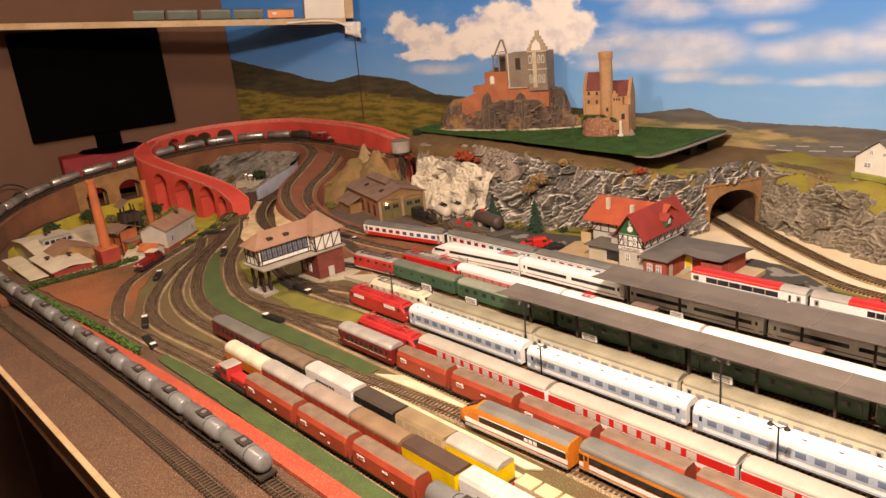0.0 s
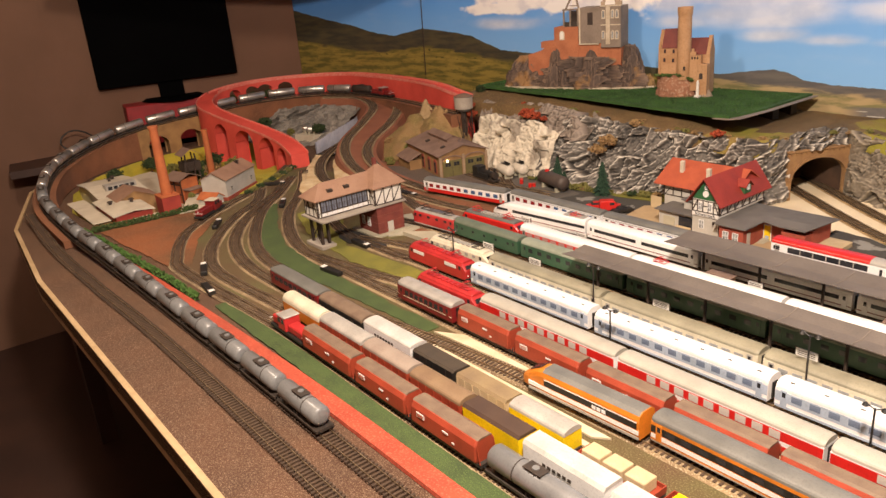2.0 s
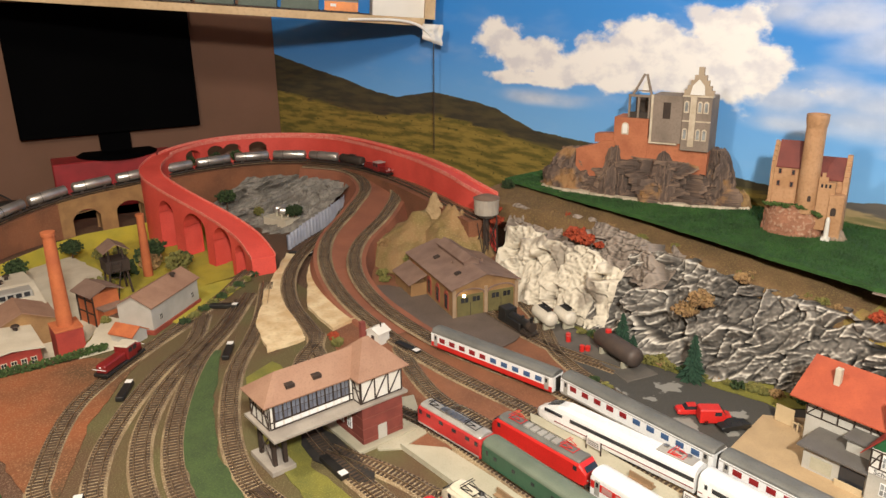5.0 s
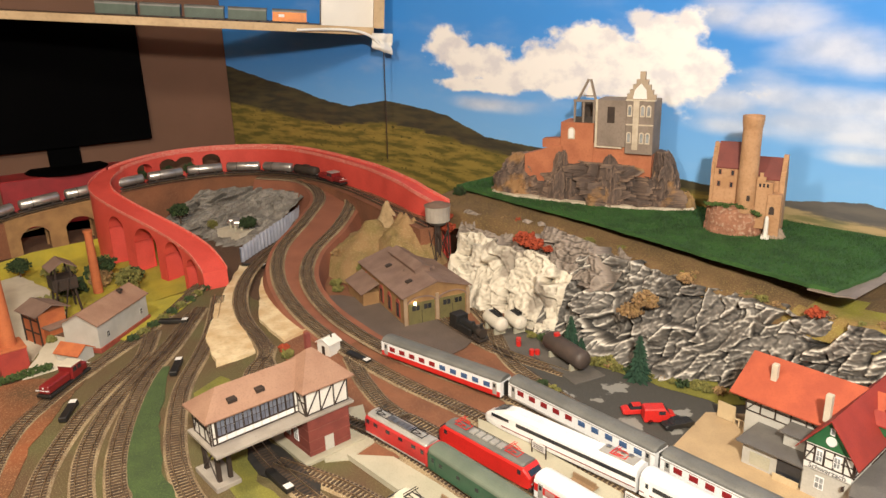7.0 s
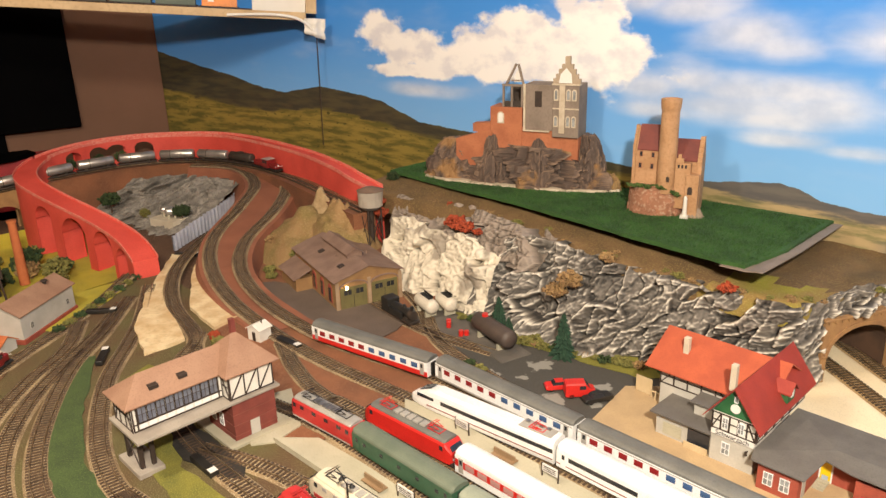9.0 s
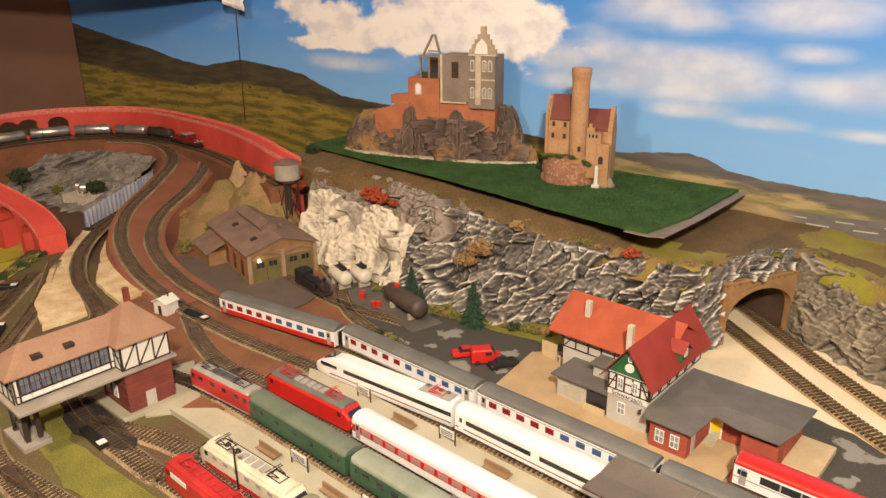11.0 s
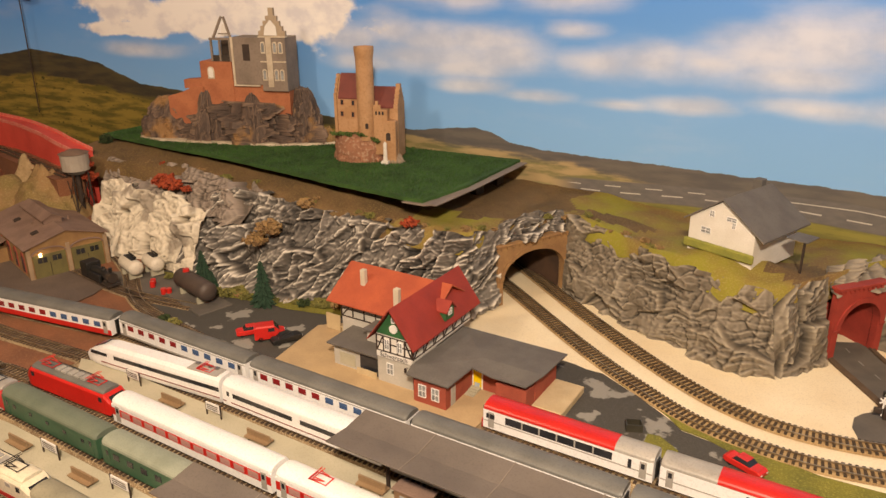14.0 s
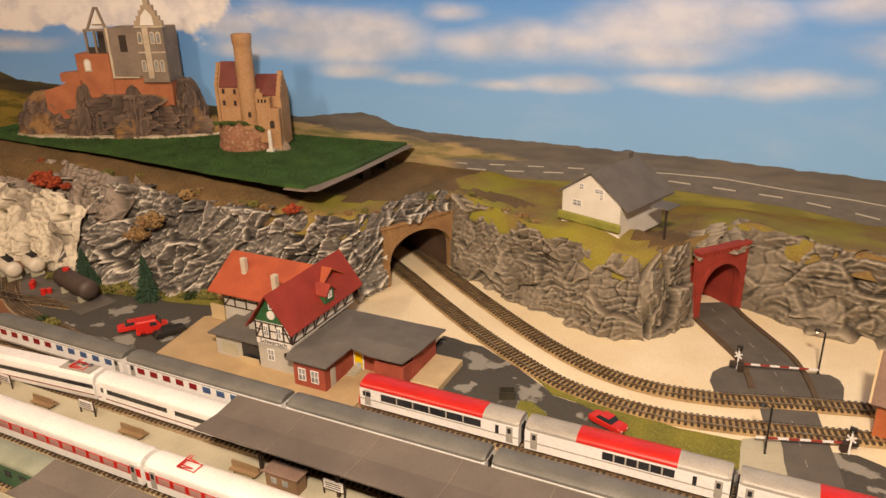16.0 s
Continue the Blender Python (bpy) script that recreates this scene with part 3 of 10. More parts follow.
# ---------- low red wall, hedge ----------
st = along(spline([(-1.1, -0.885, 0), (-0.9, -0.864, 0), (-0.6, -0.84, 0), (-0.25, -0.82, 0), (0.1, -0.807, 0), (0.5, -0.803, 0), (1.7, -0.803, 0)], 0.03))
tagged(link("low_wall", ribbon(B(), st, [(-0.027, -0.001), (-0.026, 0.005), (0.003, 0.005), (0.004, -0.001)], True), LOWWALL), "broad low coral-red wall cap beside the outer tracks", "wall", kind="structure")

# ---------- tracks ----------
SY = {"T1": -0.752, "T2": -0.707, "T3": -0.662, "T4": -0.57, "T5": -0.527, "T6": -0.473, "T7": -0.388, "T8": -0.333, "GREEN": -0.23, "S": -0.165, "ICE": -0.057, "G": 0.004, "R": 0.084}
F1 = [(-0.2, -0.755, 0), (-0.526, -0.775, 0), (-0.64, -0.755, 0), (-0.792, -0.683, 0), (-0.884, -0.597, 0), (-0.963, -0.497, 0), (-1.041, -0.385, 0), (-1.141, -0.264, 0), (-1.22, -0.17, 0.01)]
track([(1.7, SY["T1"], 0), (0.3, SY["T1"], 0), (-0.1, SY["T1"], 0)] + F1[1:], "curving yard track")
track([(1.7, SY["T2"], 0), (0.2, SY["T2"], 0), (-0.15, SY["T2"], 0), (-0.45, -0.725, 0), (-0.6, -0.69, 0), (-0.735, -0.61, 0), (-0.848, -0.513, 0), (-0.93, -0.42, 0), (-1.05, -0.35, 0)], "curving yard track")
track([(1.7, SY["T3"], 0), (0.2, SY["T3"], 0), (-0.2, -0.66, 0), (-0.45, -0.66, 0), (-0.62, -0.62, 0), (-0.76, -0.54, 0), (-0.86, -0.45, 0), (-0.97, -0.34, 0), (-1.08, -0.25, 0)], "curving yard track")
track([(1.7, SY["T4"], 0), (0.5, SY["T4"], 0), (0.2, -0.585, 0), (-0.15, -0.625, 0), (-0.425, -0.617, 0), (-0.561, -0.59, 0), (-0.696, -0.53, 0), (-0.841, -0.44, 0), (-0.95, -0.34, 0), (-1.1, -0.22, 0)], "curving yard track")
track([(1.7, SY["T5"], 0), (0.0, SY["T5"], 0), (-0.327, -0.53, 0), (-0.463, -0.524, 0), (-0.597, -0.484, 0), (-0.746, -0.411, 0), (-0.867, -0.321, 0), (-0.97, -0.25, 0), (-1.13, -0.16, 0.004)], "curving main yard track")
track([(1.7, SY["T6"], 0), (0.1, SY["T6"], 0), (-0.2, -0.5, 0), (-0.4, -0.527, 0)], "straight station track")
track([(1.7, SY["T7"], 0), (0.0, SY["T7"], 0), (-0.25, -0.4, 0), (-0.45, -0.4, 0), (-0.6, -0.36, 0), (-0.72, -0.28, 0), (-0.784, -0.219, 0.002), (-0.973, -0.175, 0.005), (-1.138, -0.093, 0.01), (-1.281, 0.034, 0.014), (-1.435, 0.225, 0.02), (-1.56, 0.32, 0.03)], "curving station track through the signal box")
track([(1.7, SY["T8"], 0), (0.0, SY["T8"], 0), (-0.25, -0.345, 0), (-0.42, -0.395, 0)], "straight platform track")
track([(1.7, SY["GREEN"], 0), (-0.1, SY["GREEN"], 0), (-0.35, -0.235, 0), (-0.55, -0.265, 0), (-0.72, -0.25, 0), (-0.8, -0.205, 0)], "platform track")
track([(1.7, SY["S"], 0), (-0.15, SY["S"], 0), (-0.4, -0.175, 0), (-0.52, -0.155, 0), (-0.64, -0.11, 0)], "platform track")
M1 = [(1.7, SY["ICE"], 0), (0.1, SY["ICE"], 0), (-0.3, -0.082, 0), (-0.5, -0.1, 0.001), (-0.69, -0.1, 0.004), (-0.892, -0.08, 0.013), (-1.072, -0.028, 0.032), (-1.217, 0.065, 0.052), (-1.33, 0.21, 0.08), (-1.43, 0.32, 0.108), (-1.59, 0.355, 0.125), (-1.74, 0.28, 0.128)]
track(M1, "main line curving up towards the viaduct loop")
M2 = [(1.7, SY["G"], 0), (0.0, SY["G"], 0), (-0.3, 0.004, 0), (-0.45, -0.02, 0.001), (-0.611, -0.043, 0.004), (-0.817, -0.036, 0.013), (-0.993, 0.008, 0.032), (-1.12, 0.1, 0.052), (-1.215, 0.247, 0.08), (-1.32, 0.36, 0.108), (-1.47, 0.415, 0.128), (-1.62, 0.41, 0.13)]
track(M2, "main line curving up towards the viaduct loop")
track([(1.7, SY["R"], 0), (0.35, SY["R"], 0)], "siding along the station")
track([(-0.3, 0.14, 0), (-0.45, 0.12, 0), (-0.6, 0.13, 0), (-0.72, 0.15, 0)], "siding into the engine shed")
track([(-0.02, 0.03, 0), (-0.2, 0.06, 0), (-0.4, 0.1, 0), (-0.55, 0.19, 0), (-0.66, 0.24, 0)], "siding beside the oil tanks")
PA = [(0.05, 0.60, 0.002), (0.168, 0.516, 0.002), (0.365, 0.371, 0.002), (0.494, 0.289, 0.002), (0.596, 0.239, 0.002), (0.714, 0.222, 0.002), (0.815, 0.236, 0.002), (0.95, 0.27, 0.002), (1.3, 0.36, 0.002)]
PB = [(0.05, 0.70, 0.002), (0.168, 0.607, 0.002), (0.383, 0.444, 0.002), (0.55, 0.333, 0.002), (0.663, 0.289, 0.002), (0.776, 0.291, 0.002), (0.922, 0.333, 0.002), (1.3, 0.43, 0.002)]
track(PA, "curved track leaving the tunnel", bed=0.0172, ballast=GOLDBED, single=300, wood=GOLDSLEEP)
track(PB, "curved track leaving the tunnel", bed=0.0172, ballast=GOLDBED, single=300, wood=GOLDSLEEP)
OUT_A = [(1.7, -0.925, 0), (0, -0.925, 0), (-0.6, -0.945, 0.0), (-0.95, -0.955, 0.005), (-1.3, -0.945, 0.02)]
track(OUT_A, "front track along the board's edge", ballast=None, single=300)
OUT_B = [(1.7, -0.862, 0), (0.3, -0.862, 0), (-0.3, -0.872, 0.0), (-0.7, -0.888, 0.01), (-1.0, -0.905, 0.022), (-1.3, -0.9, 0.04), (-1.56, -0.825, 0.06), (-1.75, -0.7, 0.075), (-1.86, -0.56, 0.09), (-1.9, -0.4, 0.108), (-1.9, -0.22, 0.12), (-1.9, -0.02, 0.128), (-1.88, 0.13, 0.13), (-1.82, 0.25, 0.13), (-1.71, 0.34, 0.13), (-1.55, 0.385, 0.13), (-1.36, 0.385, 0.13), (-1.15, 0.345, 0.135), (-0.85, 0.28, 0.14)]
OUTER = track(OUT_B, "outer track climbing round the loop", ballast=None, single=300)
VIA = [(-1.06, -0.2, 0.012), (-1.131, -0.15, 0.028), (-1.22, -0.13, 0.05), (-1.32, -0.125, 0.075), (-1.46, -0.142, 0.1), (-1.66, -0.19, 0.14), (-1.78, -0.205, 0.165), (-1.88, -0.165, 0.18), (-1.96, -0.07, 0.195), (-2.01, 0.1, 0.2), (-1.95, 0.28, 0.2), (-1.75, 0.425, 0.2), (-1.364, 0.433, 0.2), (-1.1, 0.385, 0.2), (-0.98, 0.358, 0.193), (-0.88, 0.345, 0.182)]

# ---------- backdrop ----------
POSTER = [(-2.09, 0.375), (-1.7, 0.495), (-1.22, 0.6), (-0.6, 0.675), (0.0, 0.738), (0.8, 0.815), (2.4, 0.96)]


def backdrop():
    line = spline([(x, y, 0) for x, y in POSTER], 0.01)
    st = along(line)
    levels = [0.08 + 0.007 * j for j in range(90)] + [0.75, 0.85, 0.95, 1.1]
    rows = len(levels) - 1
    hill = [(0, 0.47), (0.02, 0.465), (0.21, 0.42), (0.34, 0.394), (0.45, 0.365), (0.56, 0.35), (0.63, 0.362), (0.71, 0.377), (0.83, 0.366), (0.96, 0.348), (1.03, 0.322), (1.106, 0.297), (1.2, 0.291), (1.28, 0.287), (1.4, 0.28), (1.6, 0.262), (1.9, 0.241), (1.96, 0.243), (2.014, 0.252), (2.085, 0.259), (2.13, 0.252), (2.17, 0.233), (2.25, 0.224), (2.35, 0.221), (2.52, 0.216), (2.66, 0.211), (2.82, 0.207), (3.06, 0.193), (3.3, 0.175), (4.7, 0.1)]
    slope = [(0, 0.345), (0.2, 0.315), (0.33, 0.293), (0.5, 0.29), (0.71, 0.307), (0.85, 0.297), (0.94, 0.283), (1.13, 0.256), (1.5, 0.24), (1.9, 0.228), (2.3, 0.2), (2.45, 0.18), (4.7, 0.05)]
    solid = [(0, 0.16), (2.33, 0.161), (2.55, 0.168), (2.75, 0.172), (2.85, 0.17), (2.97, 0.157), (3.07, 0.149), (3.13, 0.142), (4.7, -0.05)]
    dashed = [(0, 0.15), (2.39, 0.15), (2.55, 0.157), (2.75, 0.157), (2.97, 0.141), (3.07, 0.126), (3.13, 0.115), (4.7, -0.1)]
    cumulus = [(0.97, 0.552, 0.085, 0.036), (1.07, 0.5, 0.13, 0.045), (1.22, 0.468, 0.15, 0.05), (1.33, 0.5, 0.11, 0.056), (1.45, 0.525, 0.11, 0.076), (1.56, 0.505, 0.12, 0.066), (1.64, 0.535, 0.1, 0.088), (1.71, 0.495, 0.07, 0.078), (1.5, 0.458, 0.25, 0.036), (1.09, 0.44, 0.13, 0.02)]
    veils = [(1.12, 0.388, 0.1, 0.018), (1.8, 0.435, 0.09, 0.03), (1.89, 0.455, 0.075, 0.038), (1.98, 0.44, 0.1, 0.034), (2.1, 0.445, 0.1, 0.03), (2.16, 0.41, 0.08, 0.03), (1.97, 0.405, 0.2, 0.034), (1.82, 0.388, 0.09, 0.02), (2.06, 0.388, 0.1, 0.02), (1.99, 0.55, 0.09, 0.045), (1.87, 0.6, 0.1, 0.03), (2.05, 0.53, 0.07, 0.03), (1.76, 0.62, 0.06, 0.03),
             (2.28, 0.545, 0.11, 0.035), (2.36, 0.408, 0.08, 0.024), (2.46, 0.412, 0.1, 0.032), (2.56, 0.418, 0.09, 0.026), (2.65, 0.435, 0.1, 0.042), (2.76, 0.45, 0.1, 0.05), (2.7, 0.4, 0.1, 0.026), (2.85, 0.462, 0.06, 0.03), (2.08, 0.346, 0.07, 0.014), (2.23, 0.335, 0.07, 0.012), (2.53, 0.336, 0.07, 0.014), (2.75, 0.346, 0.08, 0.017), (2.93, 0.349, 0.09, 0.022), (2.4, 0.33, 0.06, 0.01), (3.06, 0.49, 0.08, 0.03), (3.25, 0.42, 0.15, 0.03), (3.3, 0.53, 0.2, 0.04), (2.55, 0.6, 0.2, 0.04), (2.3, 0.47, 0.05, 0.015)]
    look_up = lambda tab, v: np.interp(v, [a for a, _ in tab], [b for _, b in tab])
    S = np.array([q[2] for q in st])[:, None]
    Z = np.array(levels)[None, :]
    field = {"hill": look_up(hill, S) - Z, "meadow": look_up(slope, S) - Z, "solid": Z - look_up(solid, S), "dashed": Z - look_up(dashed, S)}
    for name, group in (("cumulus", cumulus), ("veil", veils)):
        best = np.full((len(st), len(levels)), -3.0)
        for cx, cz, rx, rz_ in group:
            v = (Z - cz) / rz_
            best = np.maximum(best, 1.0 - np.sqrt(((S - cx) / rx) ** 2 + v * v * np.where(v < 0, 1.4, 1.0)))
        field[name] = best
    field["run"], field["rise"] = S + 0 * Z, Z + 0 * S
    m = rows + 1
    verts = [(p.x, p.y, z) for p, d, s in st for z in levels]
    faces = [(i * m + j, (i + 1) * m + j, (i + 1) * m + j + 1, i * m + j + 1) for i in range(len(st) - 1) for j in range(rows)]
    me = bpy.data.meshes.new("backdrop")
    me.from_pydata(verts, [], faces)
    for name, values in field.items():
        me.attributes.new(name, "FLOAT", "POINT").data.foreach_set("value", np.ascontiguousarray(values, dtype=np.float32).ravel())
    mt = bpy.data.materials.new("printed_poster_paper")
    mt.use_nodes = True
    nt = mt.node_tree
    p = nt.nodes["Principled BSDF"]

    def join(value, socket):
        if isinstance(value, (int, float, tuple)):
            socket.default_value = value
        else:
            nt.links.new(value, socket)

    def attr(name):
        n = nt.nodes.new("ShaderNodeAttribute")
        n.attribute_name = name
        return n.outputs["Fac"]

    def calc(op, a, b=0.0, c=0.0):
        n = nt.nodes.new("ShaderNodeMath")
        n.operation = op
        for v, q in zip((a, b, c), n.inputs):
            join(v, q)
        return n.outputs[0]

    def ramp(v, a, b, hi=1.0):
        n = nt.nodes.new("ShaderNodeMapRange")
        n.interpolation_type = "SMOOTHSTEP"
        join(v, n.inputs["Value"])
        n.inputs["From Min"].default_value, n.inputs["From Max"].default_value, n.inputs["To Max"].default_value = a, b, hi
        return n.outputs["Result"]

    def blend(f, a, b):
        n = nt.nodes.new("ShaderNodeMix")
        n.data_type = "RGBA"
        join(f, n.inputs["Factor"])
        join((*a, 1.0) if isinstance(a, tuple) else a, n.inputs["A"])
        join((*b, 1.0) if isinstance(b, tuple) else b, n.inputs["B"])
        return n.outputs["Result"]

    run, rise = attr("run"), attr("rise")

    def grain(sx, sz, seed, detail=6.0, rough=0.55):
        cv = nt.nodes.new("ShaderNodeCombineXYZ")
        join(calc("MULTIPLY", run, sx), cv.inputs[0]), join(calc("MULTIPLY", rise, sz), cv.inputs[1])
        cv.inputs[2].default_value = seed
        n = nt.nodes.new("ShaderNodeTexNoise")
        n.inputs["Scale"].default_value, n.inputs["Detail"].default_value, n.inputs["Roughness"].default_value = 1.0, detail, rough
        join(cv.outputs[0], n.inputs["Vector"])
        return n.outputs["Fac"]

    # sky
    sky = blend(ramp(rise, 0.2, 0.62), (0.22, 0.48, 0.86), (0.06, 0.27, 0.76))
    puff = calc("MULTIPLY_ADD", grain(11, 15, 2.0), 2.3, -1.15)
    wisp = calc("MULTIPLY_ADD", grain(5, 13, 6.0, 5.0, 0.5), 2.2, -1.1)
    shade = blend(ramp(grain(9, 13, 9.0), 0.35, 0.62), (0.58, 0.62, 0.72), (0.82, 0.82, 0.85))
    sky = blend(ramp(calc("ADD", calc("MAXIMUM", attr("veil"), -0.9), wisp), -0.95, 0.85, 0.66), sky, shade)
    sky = blend(ramp(calc("ADD", attr("cumulus"), puff), -0.3, 0.12, 0.97), sky, blend(ramp(grain(13, 17, 5.0), 0.36, 0.56), (0.72, 0.72, 0.77), (0.9, 0.89, 0.88)))
    # hills, meadows and the painted road
    streak = grain(11, 60, 7.0)
    ridge = calc("MULTIPLY_ADD", grain(26, 4, 1.0), 0.012, -0.006)
    east = ramp(run, 1.75, 2.0)
    far = blend(east, blend(ramp(streak, 0.35, 0.65), (0.045, 0.043, 0.032), (0.085, 0.074, 0.04)), blend(ramp(streak, 0.35, 0.65), (0.105, 0.1, 0.1), (0.15, 0.137, 0.122)))
    near = blend(ramp(streak, 0.4, 0.62), (0.28, 0.21, 0.05), (0.12, 0.105, 0.028))
    near = blend(ramp(grain(60, 110, 3.0, 2.0), 0.63, 0.68), near, (0.075, 0.07, 0.022))
    near = blend(east, near, blend(ramp(streak, 0.38, 0.6), (0.2, 0.19, 0.085), (0.42, 0.32, 0.17)))
    near = blend(ramp(run, 2.42, 2.5), near, far)
    land = blend(ramp(calc("ADD", attr("meadow"), calc("MULTIPLY_ADD", streak, 0.05, -0.025)), -0.006, 0.008), far, near)
    solid, dashed = attr("solid"), attr("dashed")
    road = calc("MULTIPLY", calc("MULTIPLY", ramp(solid, 0.013, 0.009), ramp(dashed, -0.017, -0.014)), ramp(run, 2.26, 2.34))
    land = blend(road, land, blend(ramp(grain(40, 90, 4.0), 0.3, 0.7), (0.13, 0.125, 0.125), (0.165, 0.155, 0.148)))
    verge = calc("MULTIPLY", ramp(dashed, -0.015, -0.019), ramp(run, 2.2, 2.3))
    land = blend(verge, land, blend(ramp(streak, 0.4, 0.6), (0.25, 0.23, 0.06), (0.17, 0.16, 0.05)))
    gate = calc("LESS_THAN", calc("FRACT", calc("MULTIPLY", run, 12.0)), 0.5)
    mark = calc("MULTIPLY", calc("LESS_THAN", calc("ABSOLUTE", dashed), 0.0012), gate)
    mark = calc("MAXIMUM", mark, calc("MULTIPLY", calc("LESS_THAN", calc("ABSOLUTE", solid), 0.0009), ramp(run, 2.7, 2.74)))
    mark = calc("MAXIMUM", mark, calc("MULTIPLY", calc("LESS_THAN", calc("ABSOLUTE", solid), 0.001), calc("LESS_THAN", calc("FRACT", calc("MULTIPLY_ADD", run, 12.0, 0.4)), 0.4)))
    land = blend(calc("MULTIPLY", mark, ramp(run, 2.3, 2.32)), land, (0.5, 0.48, 0.44))
    out = blend(ramp(calc("ADD", attr("hill"), ridge), -0.0008, 0.0012), sky, land)
    join(out, p.inputs["Base Color"])
    p.inputs["Roughness"].default_value = 0.42
    w = nt.nodes.new("ShaderNodeTexNoise")
    w.inputs["Scale"].default_value = 5
    bp = nt.nodes.new("ShaderNodeBump")
    bp.inputs["Strength"].default_value, bp.inputs["Distance"].default_value = 0.25, 0.01
    nt.links.new(w.outputs["Fac"], bp.inputs["Height"]), nt.links.new(bp.outputs["Normal"], p.inputs["Normal"])
    me.materials.append(mt)
    ob = new("backdrop", me)
    me.polygons.foreach_set("use_smooth", [True] * len(me.polygons))
    tagged(ob, "printed landscape backdrop of hills and blue cloudy sky", "backdrop", kind="structure")
    # the wall that the poster hangs on
    tagged(link("wall_behind_backdrop", ribbon(B(), along(spline([(x, y + 0.006, 0) for x, y in POSTER], 0.05)), [(0, -0.75), (0, 1.75), (0.06, 1.75), (0.06, -0.75)], True), WALLP), "papered wall behind the backdrop", "wall", kind="structure")
    # the wall beside the poster's end, behind the monitor
    st2 = along([Vector((-2.35, -3.1, 0)), Vector((-2.32, -0.6, 0)), Vector((-2.2, 0.1, 0)), Vector((-2.085, 0.372, 0))])
    tagged(link("wall_beside_backdrop", ribbon(B(), st2, [(0, -0.75), (0, 1.75), (0.06, 1.75), (0.06, -0.75)], True), WALLP), "brownish pink papered wall", "wall", kind="structure")


backdrop()


# ---------- cliffs and plateau ----------
def facet(q, sx, sy, turn, seed):
    """Chunky relief: every cell of a stretched, turned cell pattern is a tilted plane of its own."""
    c, s_ = math.cos(turn), math.sin(turn)
    p = Vector(((q.x * c + q.y * s_) * sx, (q.y * c - q.x * s_) * sy, seed * 1.7))
    cell = Vector(noise.voronoi(p)[1][0])
    r1, r2, r3 = noise.cell(cell * 5.1), noise.cell(cell * 7.7 + Vector((3, 1, 2))), noise.cell(cell * 3.3 + Vector((8, 4, 6)))
    d = p - cell
    return 0.75 * r1 + 1.1 * d.x * r2 + 1.9 * d.y * (r3 + 0.4)


def strata(q, layer, length, turn, seed):
    """Broken beds of rock: blocks in staggered layers, each tilted, with open joints between."""
    c, s_ = math.cos(turn), math.sin(turn)
    x, y = q.x * c + q.y * s_, (q.y * c - q.x * s_) / layer + 0.55 * noise.noise(q * 26)
    k = math.floor(y)
    x = x / length + 7.3 * noise.cell(Vector((k * 1.37 + 0.5, seed, 2.5))) + 0.3 * noise.noise(q * 45)
    b = math.floor(x)
    fx, fy = x - b, y - k
    at = Vector((b * 1.13 + 0.5, k * 1.71 + 0.5, seed + 0.5))
    r1, r2, r3 = noise.cell(at), noise.cell(at + Vector((31.3, 5.1, 0))), noise.cell(at + Vector((3.7, 47.9, 0)))
    joint = max(0, 1 - min(fx, 1 - fx) * length / 0.0016) * 0.5 + max(0, 1 - min(fy, 1 - fy) * layer / 0.0016) * 0.7
    return 0.6 * r1 + 1.1 * (fy - 0.4) * (0.7 + 0.6 * r2) + 0.9 * (fx - 0.5) * r3 - joint


def soften(h, times):
    """Wears the steps of a height field down."""
    for _ in range(times):
        g = np.pad(h, 1, mode="edge")
        h = (4 * g[1:-1, 1:-1] + 2 * (g[:-2, 1:-1] + g[2:, 1:-1] + g[1:-1, :-2] + g[1:-1, 2:]) + g[:-2, :-2] + g[2:, 2:] + g[:-2, 2:] + g[2:, :-2]) / 16
    return h


